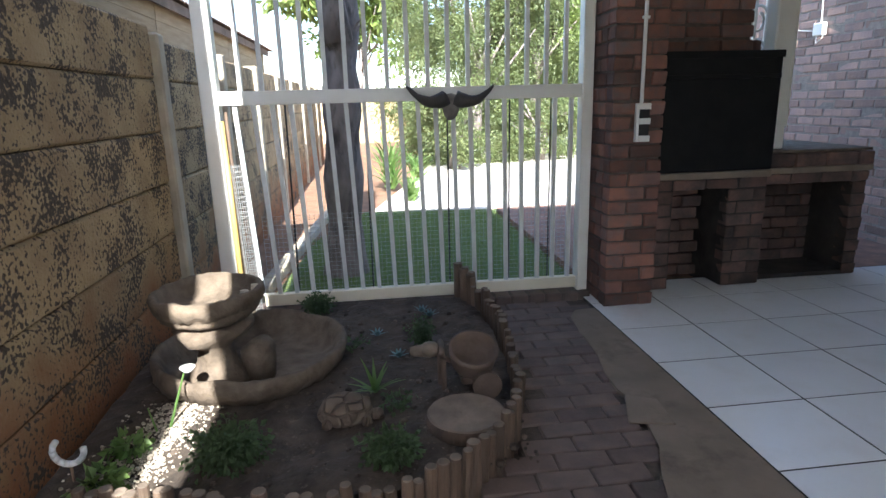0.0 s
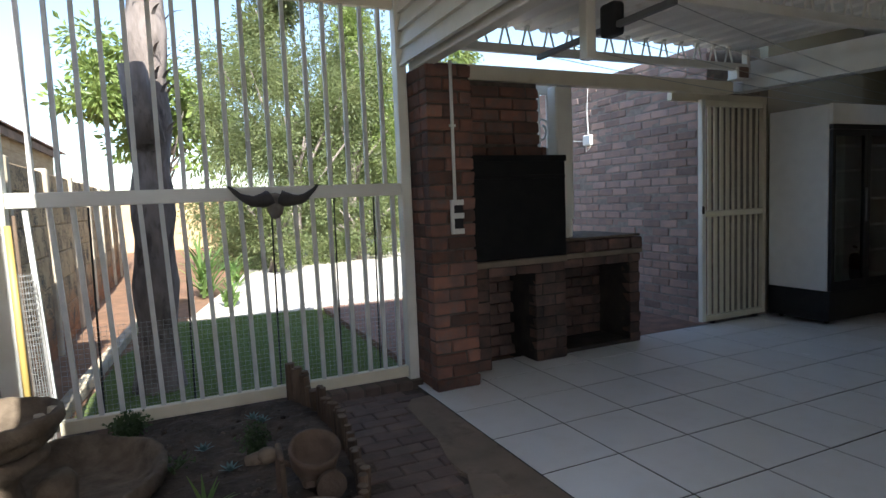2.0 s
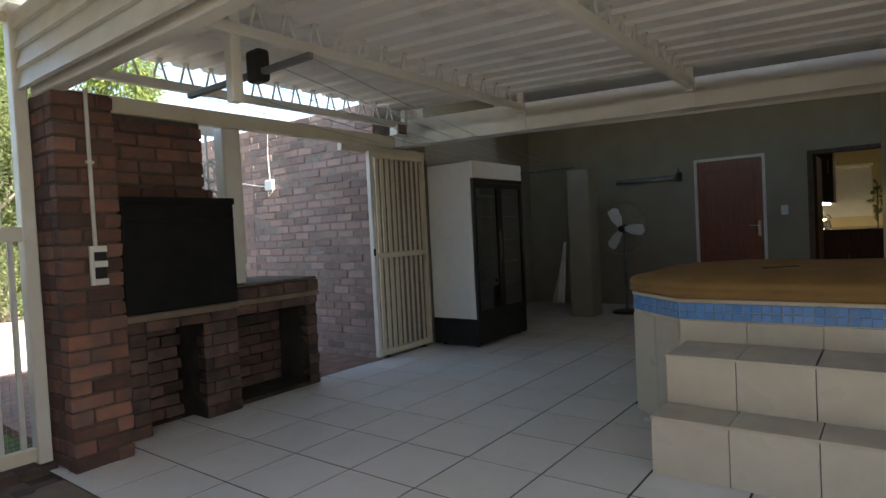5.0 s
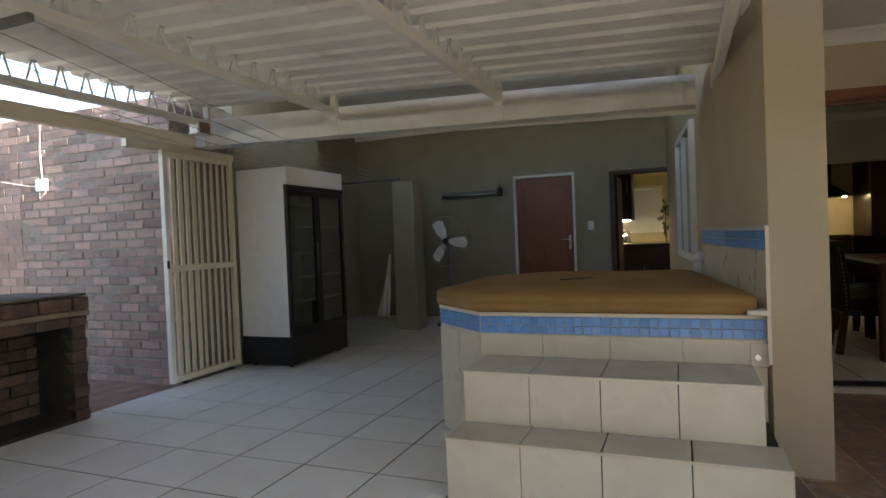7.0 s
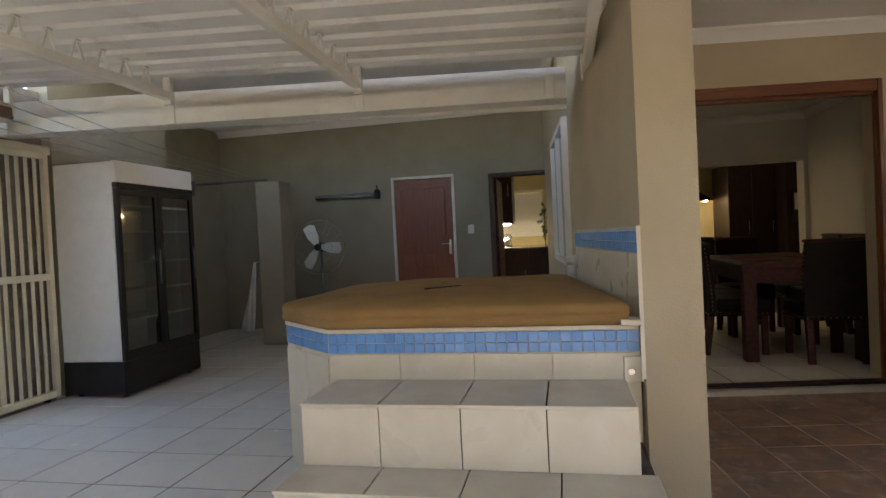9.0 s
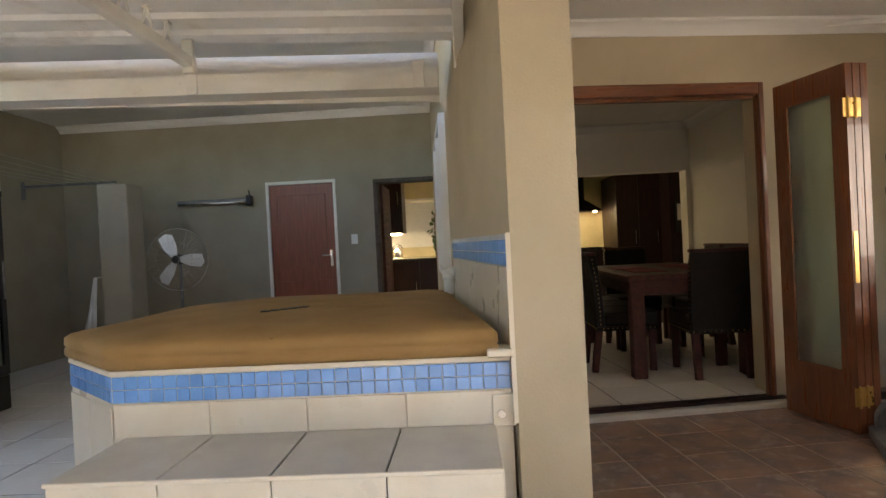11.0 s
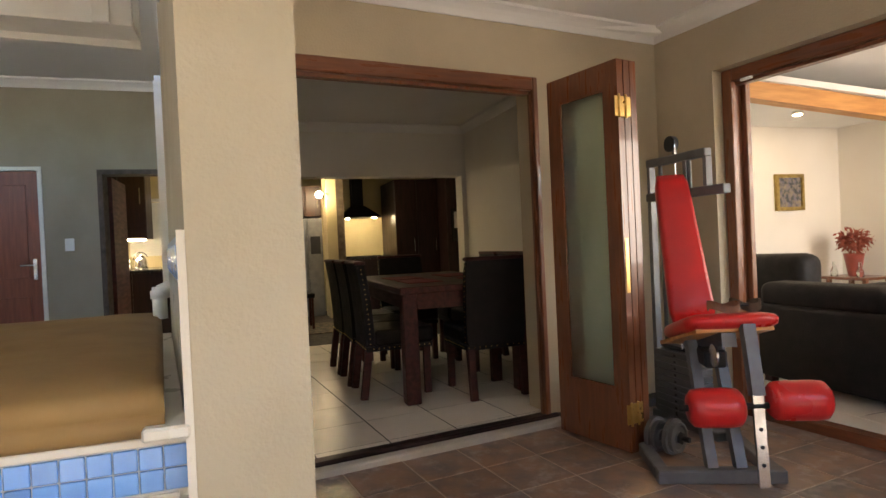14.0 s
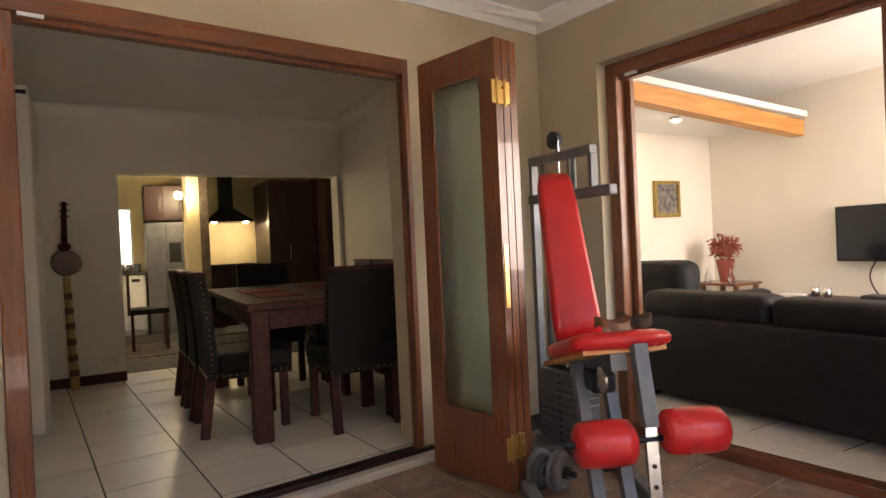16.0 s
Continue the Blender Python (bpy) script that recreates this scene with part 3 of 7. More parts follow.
setting("floor_bed_courtyard", boxed(WEST - 0.05, TILE_X + 0.02, 0.9, NORTH, -0.35, -0.06), M_SAND, "bare sandy ground under the brick path", "ground")
# Unseen ground, made lighter than the bed's sand to bounce sun under the roofs.
setting("floor_courtyard", boxed(WEST - 0.05, TILE_X, -9, 0.898, -0.35, -0.004), M_COURT, "unseen courtyard paving toned for bounce light", "paving")
setting("floor_recess", boxed(6.9, FAR_X + 0.2, NORTH + 0.021, 4.8, -0.3, -0.002), M_TILE, "white tile floor of the recess", "floor")
floor_white = setting("floor_patio", boxed(TILE_X, FAR_X + 0.2, WALL_S, NORTH + 0.02, -0.3, -0.003), M_GROUT, "white ceramic tile floor with dark joints", "floor")
floor_brown = setting("floor_stoep", boxed(TILE_X, FACE_X + 0.36, -8, WALL_S - 0.002, -0.3, PATIO_Z - 0.003), M_BROWNGROUT, "brown slate-look tile floor with pale joints", "floor")
floor_dining = setting("floor_dining", prism(bmesh.new(), [(FACE_X + 0.20, -4.4), (KIT_X + 3.8, -4.4), (KIT_X + 3.8, WALL_IN), (9.19, WALL_IN), (9.19, -0.20), (FACE_X + 0.20, WALL_IN + 0.05)], -0.3, ROOM_Z - 0.002), M_GROUT, "polished beige tile floor", "floor")
setting("floor_threshold", prism(bmesh.new(), [(5.65, -0.61), (5.88, -2.45), (6.12, -2.45), (6.12, -0.60)], -0.3, ROOM_Z - 0.0015), M_GROUT, "bed of the threshold tiles at the dining doors", "floor")
setting("floor_living_threshold", prism(bmesh.new(), [(3.6, -4.05), (6.0, -3.71), (6.0, -3.45), (3.6, -3.79)], -0.3, ROOM_Z - 0.001), M_DINTILE, "beige threshold tiles at the living room doors", "floor")
floor_living = setting("floor_living", prism(bmesh.new(), [(2.8, -6.7), (7.3, -6.7), (7.3, -3.24), (2.8, -3.85)], -0.3, ROOM_Z - 0.002), M_GROUT, "polished beige tile floor", "floor")
setting("floor_kitchen", boxed(FAR_X + 0.01, 12.7, WALL_IN + 0.01, 2.2, -0.3, ROOM_Z), M_DINTILE, "beige kitchen floor", "floor")
setting("ground_side_passage", boxed(2.0, 4.9, NORTH + 0.03, 7.3, -0.35, -0.04), M_REDPAVE, "worn red brick paving behind the barbecue", "ground")

# walls of the house
bm = prism(bmesh.new(), [(END_X, WALL_S2), (END_X + 0.25, WALL_S2), (END_X + 0.25, WALL_IN), (5.70, WALL_IN), (FAR_X, -0.22), (FAR_X, -0.04), (5.65, -0.33), (END_X, WALL_S)], 0, 2.9)
setting("wall_hot_tub", bm, M_WALL, "olive beige plastered wall ending in a pillar", "wall")
setting("wall_dining_front", wall_with_openings("x", FACE_X, FACE_X + 0.22, LIV_Y - 0.22, WALL_IN - 0.002, 0, 2.8, [(-2.35, -0.63, 0, 2.09)]), M_WALL, "olive beige plastered wall with wide door opening", "wall")
setting("wall_living_front", wall_with_openings("y", LIV_Y - 0.22, LIV_Y, 1.2, FACE_X, 0, 2.8, [(3.84, 5.20, 0, 2.09)]), M_WALL, "olive beige plastered wall with wide door opening", "wall")
setting("wall_far", wall_with_openings("x", FAR_X, FAR_X + 0.2, WALL_S2, 4.8, 0, 2.9, [(1.19, 2.01, 0, 2.0), (-0.07, 0.67, 0, 1.97)]), M_WALLDIM, "grey olive plastered wall with two doorways", "wall")
setting("wall_kitchen_opening", wall_with_openings("x", KIT_X, KIT_X + 0.2, -4.4, -0.27, 0, 2.8, [(-2.95, -1.0, 0, 1.87)]), M_WALLIN, "pale painted wall with wide kitchen opening", "wall")
setting("wall_dining_side", boxed(6.10, KIT_X, -3.24, -3.0, 0, 2.8), M_WALLIN, "pale painted dining room wall", "wall")
setting("wall_dining_lining", prism(bmesh.new(), [(5.70, WALL_IN - 0.02), (KIT_X, -0.286), (KIT_X, -0.266), (5.70, WALL_IN - 0.001)], 0, 2.6), M_WALLIN, "pale painted dining room wall", "wall")
setting("wall_living_side", boxed(7.2, 7.4, -6.9, -3.24, 0, 3.2), M_LIVING, "cream painted living room wall", "wall")
setting("wall_living_end", boxed(2.8, 7.2, -6.7, -6.5, 0, 3.2), M_LIVING, "cream painted living room wall", "wall")
# The opening in this unseen wall is made up to go with the fill lamp.
setting("wall_living_back", wall_with_openings("x", 2.6, 2.8, -6.7, LIV_Y - 0.22, 0, 3.2, [(-6.2, -4.2, 0.8, 2.1)]), M_LIVING, "cream painted living room wall with an added opening", "wall")
setting("wall_living_lining", wall_with_openings("y", LIV_Y - 0.24, LIV_Y - 0.22, 2.8, 7.2, 0, 3.2, [(3.84, 5.20, 0, 2.09)]), M_LIVING, "cream painted living room wall", "wall")
setting("wall_kitchen_back", wall_with_openings("x", 12.6, 12.8, -4.4, 2.3, 0, 2.8, [(0.15, 1.0, 1.15, 1.95), (-1.15, -0.95, 1.0, 1.85)]), M_YELLOW, "yellow painted kitchen wall", "wall")
setting("wall_kitchen_south", boxed(KIT_X + 0.2, 12.6, -4.6, -4.4, 0, 2.8), M_WALLIN, "pale painted kitchen wall", "wall")
setting("wall_kitchen_side", boxed(9.4, 12.6, 2.2, 2.4, 0, 2.8), M_YELLOW, "yellow painted kitchen wall", "wall")
setting("wall_alcove_north", boxed(5.62, 6.9, NORTH + 0.02, NORTH + 0.22, 0, 2.9), M_WALLDIM, "grey olive plastered wall behind the fridge", "wall")
setting("wall_alcove_return", boxed(6.9, 7.1, NORTH + 0.02, 4.8, 0, 2.9), M_WALLDIM, "grey olive plastered wall", "wall")
setting("wall_alcove_recess", boxed(7.1, FAR_X, 4.6, 4.8, 0, 2.9), M_WALLDIM, "grey olive plastered wall of the recess", "wall")
setting("wall_partition", boxed(7.87, 8.17, 3.02, 3.33, 0, 1.95, bevel=0.01), M_WALLDIM, "plastered pillar beside the recess", "wall")
setting("wall_courtyard_back", boxed(-0.8, 3.0, -9.2, -9.0, -0.3, 2.4), M_TANWALL, "plain boundary wall behind the courtyard", "wall")

# ceilings
setting("ceiling_alcove", boxed(5.42, FAR_X + 0.2, WALL_S2, 4.8, 2.86, 2.95), M_CEIL, "white painted alcove ceiling", "ceiling")
setting("ceiling_stoep", boxed(1.9, 6.2, -4.1, WALL_S2 - 0.002, 2.47, 2.6), M_CEIL, "white painted ceiling of the covered stoep", "ceiling")
setting("ceiling_dining", prism(bmesh.new(), [(FACE_X + 0.22, -4.6), (12.7, -4.6), (12.7, WALL_IN), (9.19, WALL_IN), (9.19, -0.21), (FACE_X + 0.22, WALL_IN)], 2.42, 2.5), M_CEIL, "white painted dining room ceiling", "ceiling")
setting("ceiling_kitchen", boxed(9.4, 12.7, WALL_IN + 0.01, 2.4, 2.42, 2.5), M_CEIL, "white painted kitchen ceiling", "ceiling")
bm = bmesh.new()
prism(bm, [(2.8, -6.5), (7.2, -6.5), (7.2, -3.36), (2.8, -3.98)], 2.42, 2.465)
setting("ceiling_living", bm, M_CEIL, "white painted living room ceiling", "ceiling")
setting("beam_stoep", boxed(1.9, END_X - 0.002, WALL_S2 + 0.004, WALL_S - 0.006, 2.36, 2.62), M_WALL, "plastered concrete edge beam over the stoep", "beam")


def cornice(bm, a, b, side, z, s=0.085):
    """A coved cornice along a wall from a to b; side points into the room."""
    a, b, n = Vector((*a, 0)), Vector((*b, 0)), Vector((*side, 0))
    prof = [(0, 0), (0.012, 0), (0.02, 0.012), (0.032, 0.03), (0.052, 0.05), (0.07, 0.062), (s, 0.068), (s, 0.085), (0, 0.085)]
    ra = [bm.verts.new(a + n * d + Vector((0, 0, z - 0.085 + h))) for d, h in prof]
    rb = [bm.verts.new(b + n * d + Vector((0, 0, z - 0.085 + h))) for d, h in prof]
    for i in range(len(prof)):
        j = (i + 1) % len(prof)
        bm.faces.new((ra[i], ra[j], rb[j], rb[i]))
    bm.faces.new(ra)
    bm.faces.new(list(reversed(rb)))


bm = bmesh.new()
cornice(bm, (FACE_X - 0.001, WALL_S2), (FACE_X - 0.001, LIV_Y), (-1, 0), 2.47)
cornice(bm, (FACE_X, LIV_Y + 0.001), (1.9, LIV_Y + 0.001), (0, 1), 2.47)
cornice(bm, (END_X, WALL_S2 - 0.001), (FACE_X, WALL_S2 - 0.001), (0, -1), 2.47)
setting("trim_stoep_cornice", bm, M_CEIL, "white coved plaster cornice", "cornice")
bm = bmesh.new()
cornice(bm, (FAR_X - 0.001, WALL_S), (FAR_X - 0.001, 4.6), (-1, 0), 2.86)
cornice(bm, (5.65, -0.329), (FAR_X, -0.039), (-0.081, 0.9967), 2.86)
setting("trim_alcove_cornice", bm, M_CEIL, "white coved plaster cornice", "cornice")
bm = bmesh.new()
cornice(bm, (KIT_X - 0.001, -0.29), (KIT_X - 0.001, -3.0), (-1, 0), 2.42, 0.07)
cornice(bm, (6.12, -2.999), (KIT_X, -2.999), (0, 1), 2.42, 0.07)
setting("trim_dining_cornice", bm, M_CEIL, "white coved plaster cornice", "cornice")
bm = bmesh.new()
box(bm, KIT_X - 0.015, KIT_X - 0.001, -1.0, -0.30, ROOM_Z, ROOM_Z + 0.08)
box(bm, KIT_X - 0.015, KIT_X - 0.001, -3.0, -2.95, ROOM_Z, ROOM_Z + 0.08)
prism(bm, [(5.9, -0.625), (KIT_X - 0.016, -0.302), (KIT_X - 0.016, -0.289), (5.9, -0.612)], ROOM_Z, ROOM_Z + 0.08)
setting("baseboard", bm, M_DARKWOOD, "dark brown tiled skirting", "skirting")

# roof over the patio: ribbed sheets, ribs along y
def ribbed_sheet(bm, x0, x1, y0, y1, z_lo, z_hi, pitch=0.23, rise=0.022):
    xs, x = [], x0
    while x < x1:
        for dx, dz in ((0, 0), (0.135, 0), (0.155, rise), (0.20, rise), (0.22, 0)):
            if x + dx <= x1:
                xs.append((x + dx, dz))
        x += pitch
    if xs[-1][0] < x1 - 1e-4:
        xs.append((x1, 0))
    prev = None
    for x, dz in xs:
        a = bm.verts.new((x, y0, z_lo + dz))
        b = bm.verts.new((x, y1, z_hi + dz))
        if prev:
            bm.faces.new((prev[0], a, b, prev[1]))
        prev = (a, b)
    return bm


ROOF_S, ROOF_N = 2.27, 2.50   # sheet height at y = -0.54 and y = 3.93
bm = ribbed_sheet(bmesh.new(), 1.91, 5.25, -0.54, 3.93, ROOF_S, ROOF_N)
roof = setting("ceiling_roof_sheets", bm, M_ROOF, "white ribbed steel roof sheets seen from below", "roof")
mod = roof.modifiers.new("thickness", "SOLIDIFY")
mod.thickness = 0.004
bm = ribbed_sheet(bmesh.new(), -0.30, 1.90, -1.9, 4.2, 2.62, 2.66)
roof2 = setting("ceiling_bed_roof_sheets", bm, M_ROOF, "white ribbed steel roof sheets seen from below", "roof")
mod = roof2.modifiers.new("thickness", "SOLIDIFY")
mod.thickness = 0.004
# Added eave: with the bed roof it leaves the slot for the sun strip.
bm = ribbed_sheet(bmesh.new(), -0.86, -0.45, -4.2, 3.6, 2.74, 2.74)
roof3 = setting("ceiling_neighbour_eave", bm, M_RUST, "rusted sheet eave added to narrow the sun strip", "roof")
mod = roof3.modifiers.new("thickness", "SOLIDIFY")
mod.thickness = 0.004

# clad fascia between the two roofs
fascia = thing("clad_fascia", "white clad timber fascia with overlapping boards", "fascia", (1.86, 0, 2.12), kind="structure")
for k in range(4):
    z = 2.12 + k * 0.112
    bm = bmesh.new()
    lap = [(1.782, z), (1.81, z), (1.832, z + 0.118), (1.812, z + 0.118)]
    ends = [[bm.verts.new((x, y, h)) for x, h in lap] for y in (-4.2, 3.7)]
    bm.faces.new(ends[0])
    bm.faces.new(list(reversed(ends[1])))
    for i in range(4):
        j = (i + 1) % 4
        bm.faces.new((ends[0][j], ends[0][i], ends[1][i], ends[1][j]))
    part("board", bm, M_WHITE, fascia)
part("edge_tube", boxed(1.845, 1.93, -4.2, 3.7, 2.09, 2.17, bevel=0.006), M_WHITE, fascia)
part("backing", boxed(1.845, 1.90, -4.2, 3.7, 2.172, 2.60), M_WHITE, fascia)

# gutter and fascia along the house
gut = thing("gutter", "white box gutter and fascia along the house", "gutter", (5.25, 1.8, 2.05), kind="structure")
for nm, a, b, c, d in (("gutter_front", 5.16, 5.19, 2.0, 2.11), ("gutter_base", 5.19, 5.33, 2.0, 2.02), ("fascia_board", 5.335, 5.365, 1.97, 2.24)):
    bm = bmesh.new()
    for i in range(8):
        y0 = -0.30 + i * 0.55
        y1 = min(y0 + 0.55, 3.98)
        k0, k1 = (0.04 if b > 5.35 else 0.028) * (y0 + 0.3), (0.04 if b > 5.35 else 0.028) * (y1 + 0.3)
        vs = [bm.verts.new((x, y, z + k)) for y, k in ((y0, k0), (y1, k1)) for x, z in ((a, c), (b, c), (b, d), (a, d))]
        for q in ((0, 1, 5, 4), (1, 2, 6, 5), (2, 3, 7, 6), (3, 0, 4, 7)):
            bm.faces.new([vs[j] for j in q])
        if i == 0:
            bm.faces.new(vs[3::-1])
        if i == 7:
            bm.faces.new(vs[4:])
    bmesh.ops.remove_doubles(bm, verts=bm.verts, dist=1e-5)
    part(nm, bm, M_WHITE, gut)
for y in (-0.2, 1.03, 2.43, 3.85):
    z = 2.02 + 0.028 * (y + 0.3)
    part("gutter_bracket", boxed(5.145, 5.158, y - 0.03, y + 0.03, z - 0.02, z + 0.13, bevel=0.003), M_WHITE, gut)
setting("roof_house", boxed(4.85, 13.2, -7.2, 3.95, 3.0, 3.1), M_RUST, "plain roof of the house", "roof")

# lattice girders
for y, zb, x0 in ((-0.42, 2.15, 1.94), (1.03, 2.205, 1.94), (2.43, 2.265, 1.94), (3.78, 2.31, 1.94)):
    g = thing("roof_girder", "white welded lattice roof girder", "girder", (x0, y, zb), "roof girders", "structure")
    top = ROOF_S + (ROOF_N - ROOF_S) * (y + 0.54) / 4.47 - 0.006
    part("bottom_chord", boxed(x0, 5.17, y - 0.025, y + 0.025, zb - 0.03, zb + 0.03, bevel=0.004), M_WHITE, g)
    x = x0 + 0.08
    while x < 5.05:
        bm = bmesh.new()
        tube(bm, (x, y, zb + 0.03), (x + 0.04, y, top - 0.004), 0.008, seg=6)
        tube(bm, (x + 0.052, y, top - 0.004), (x + 0.092, y, zb + 0.03), 0.008, seg=6)
        box(bm, x + 0.026, x + 0.066, y - 0.014, y + 0.014, top - 0.014, top - 0.002)
        part("lattice_rod", bm, M_WHITE, g)
        x += 0.19
    part("hanger", boxed(5.115, 5.15, y - 0.03, y + 0.03, zb - 0.06, top - 0.02, bevel=0.004), M_WHITE, g)

# beams on the braai side
setting("beam_braai", boxed(2.05, 5.05, 3.84, 3.92, 2.09, 2.20, bevel=0.004), M_IVORY, "ivory painted steel beam over the braai", "beam")
setting("beam_sliding_track", boxed(4.4, 6.6, 3.93, 3.99, 2.03, 2.10, bevel=0.004), M_IVORY, "ivory painted sliding gate track", "beam")

# garden ground and distance
setting("ground", boxed(-60, 60, GATE_Y + 0.2, 130, -0.6, -0.12), M_REDSOIL, "red soil garden ground", "ground")
bm = bmesh.new()
prism(bm, [(-0.35, 4.15), (1.99, 4.15), (1.99, 7.3), (2.9, 7.42), (0.35, 7.75), (-0.15, 6.2)], -0.13, -0.10)
setting("ground_lawn", bm, M_LAWN, "short green lawn", "lawn")
bm = bmesh.new()
prism(bm, [(0.45, 7.78), (2.95, 7.42), (4.8, 7.42), (9.5, 22), (3.2, 22), (1.6, 12.5)], -0.115, -0.098)
setting("ground_drive", bm, M_DRIVE, "pale sunlit paving in the garden", "paving")
setting("wall_garden_end", boxed(-9, 26, 22.2, 22.4, -0.2, 1.7), M_TANWALL, "tan plastered garden boundary wall", "wall")
setting("curb_gate", boxed(-0.5, 1.84, GATE_Y - 0.09, GATE_Y + 0.1, -0.2, 0.035), M_MORTAR, "brick kerb under the gate", "kerb")

# ---- garden side: precast wall, gate, pier, braai ----
pw = thing("wall_precast", "stained brown precast concrete panel wall with posts", "wall", (WEST, 2, 0), kind="structure")
PANEL_H = 0.29
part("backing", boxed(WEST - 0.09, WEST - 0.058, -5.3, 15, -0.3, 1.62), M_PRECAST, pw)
for b in range(-4, 8):
    BAY = 2.25 if b < 0 else 1.5
    y0 = GATE_Y + b * BAY
    top = 1.74 if b < 0 else 1.66
    part("post", boxed(WEST - 0.10, WEST + 0.035, y0 - 0.055, y0 + 0.055, -0.3, top + 0.03, bevel=0.012), M_POSTC, pw)
    for k in range(7):
        z0 = -0.3 + k * PANEL_H
        z1 = min(z0 + PANEL_H - 0.004, top)
        if z1 - z0 < 0.05:
            continue
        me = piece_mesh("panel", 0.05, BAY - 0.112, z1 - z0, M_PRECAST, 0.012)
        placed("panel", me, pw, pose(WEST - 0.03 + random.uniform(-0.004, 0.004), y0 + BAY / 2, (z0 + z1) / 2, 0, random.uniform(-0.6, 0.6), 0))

# gate in the opening to the garden
GL, GR = -0.41, 1.80
gate = thing("garden_gate", "white painted steel bar gate, closed", "gate", (0.7, GATE_Y, 0.04))
part("left_post", boxed(-0.50, -0.405, GATE_Y - 0.05, GATE_Y + 0.05, 0.036, 2.60, bevel=0.006), M_WHITE, gate)
part("right_post", boxed(1.765, 1.835, GATE_Y - 0.045, GATE_Y + 0.045, 0.0, 2.60, bevel=0.006), M_WHITE, gate)
part("bottom_rail", boxed(-0.26, 1.764, GATE_Y - 0.025, GATE_Y + 0.025, 0.05, 0.125, bevel=0.004), M_IVORY, gate)
part("middle_rail", boxed(-0.404, 1.764, GATE_Y - 0.03, GATE_Y + 0.03, 1.285, 1.365, bevel=0.004), M_WHITE, gate)
part("top_rail", boxed(-0.404, 1.764, GATE_Y - 0.025, GATE_Y + 0.025, 2.49, 2.55, bevel=0.004), M_IVORY, gate)
nb = 20
for i in range(nb):
    x = -0.30 + i * (1.71 + 0.30) / (nb - 1)
    part("lower_bar", bar(bmesh.new(), (x + 0.03 * (1 - i / 19), GATE_Y, 0.12), (x - 0.025 * (1 - i / 19), GATE_Y, 1.29), 0.025, 0.025, (0, 1, 0)), M_BARS, gate)
for i in range(17):
    x = -0.30 + (i + 0.15) * 2.02 / 16.6
    part("upper_bar", boxed(x - 0.0125, x + 0.0125, GATE_Y - 0.0125, GATE_Y + 0.0125, 1.36, 2.49), M_BARS, gate)
bm = bmesh.new()
for i in range(70):
    x = -0.24 + i * 2.0 / 69
    bar(bm, (x, GATE_Y + 0.03, 0.10), (x, GATE_Y + 0.03, 0.62), 0.0016, 0.0016, (0, 1, 0))
for i in range(19):
    z = 0.11 + i * 0.028
    bar(bm, (-0.24, GATE_Y + 0.03, z), (1.76, GATE_Y + 0.03, z), 0.0016, 0.0016)
part("wire_mesh", bm, M_MESH, gate, "fine galvanised wire mesh along the bottom")
for x in (-0.06, 0.42, 0.93, 1.33, 1.6):
    part("rebar", tube(bmesh.new(), (x, GATE_Y + 0.09, -0.1), (x + 0.01, GATE_Y + 0.10, 1.28), 0.006, seg=6), M_BLACK, gate, "dark round bar behind the gate")
for i in range(20):
    placed("brick", piece_mesh("kerb_brick", 0.1, 0.19, 0.07, M_PAVER, 0.006), None, pose(-0.42 + i * 0.112, GATE_Y - 0.004, 0.002, random.uniform(-1.5, 1.5), 0, random.uniform(-2, 2))).parent = bpy.data.objects["curb_gate"]

# brick pier beside the gate
pier = thing("brick_pier", "dark red-brown rough brick pier with a conduit", "pier", (2.0, 3.7, 0), kind="structure")
part("mortar_core", boxed(1.862, 2.158, 3.458, 3.95, -0.05, 2.10), M_MORTAR, pier)
bricks(pier, "y", 3.446, -1, 1.85, 2.17, 0, 2.11, M_BRICK, height=0.073)
bricks(pier, "x", 1.85, -1, 3.548, 3.95, 0, 2.11, M_BRICK, height=0.073)
bricks(pier, "x", 2.17, 1, 3.548, 3.69, 0, 2.11, M_BRICK, height=0.073)

# braai (built-in barbecue)
braai = thing("brick_braai", "sooty brick barbecue with black steel door", "barbecue", (3.0, 3.9, 0), kind="structure")
part("base_core", wall_with_openings("y", 3.706, 4.5, 2.172, 3.055, -0.05, 0.74, [(2.40, 2.79, -0.05, 0.70)]), M_BRAAICORE, braai)
part("counter_core", wall_with_openings("y", 3.781, 4.5, 3.058, 3.86, -0.05, 0.742, [(3.09, 3.76, 0.03, 0.70)]), M_BRAAICORE, braai)
bricks(braai, "y", 3.70, -1, 2.17, 3.06, 0, 0.74, M_BRICKS, skip=[(2.40, 2.79, -0.1, 0.70)], height=0.077, joint=0.007, wobble=0.0015)
bricks(braai, "y", 3.775, -1, 3.06, 3.87, 0, 0.742, M_BRICKS, skip=[(3.09, 3.76, 0.03, 0.70)], height=0.077, joint=0.007, wobble=0.0015)
bricks(braai, "x", 3.87, 1, 3.88, 4.5, 0, 0.885, M_BRICKS, height=0.073)
part("recess_back", boxed(2.2, 3.84, 4.3, 4.34, 0, 0.73), M_BRAAICORE, braai)
bricks(braai, "y", 4.0, -1, 2.41, 2.78, 0, 0.73, M_BRICKS, height=0.077, joint=0.007, wobble=0.004)
bricks(braai, "y", 4.14, -1, 3.10, 3.75, 0.03, 0.73, M_BRICKS, height=0.077, joint=0.007, wobble=0.004)
part("slab", boxed(2.18, 3.06, 3.66, 4.5, 0.745, 0.79, bevel=0.008), M_CONC, braai, "stained concrete hearth slab")
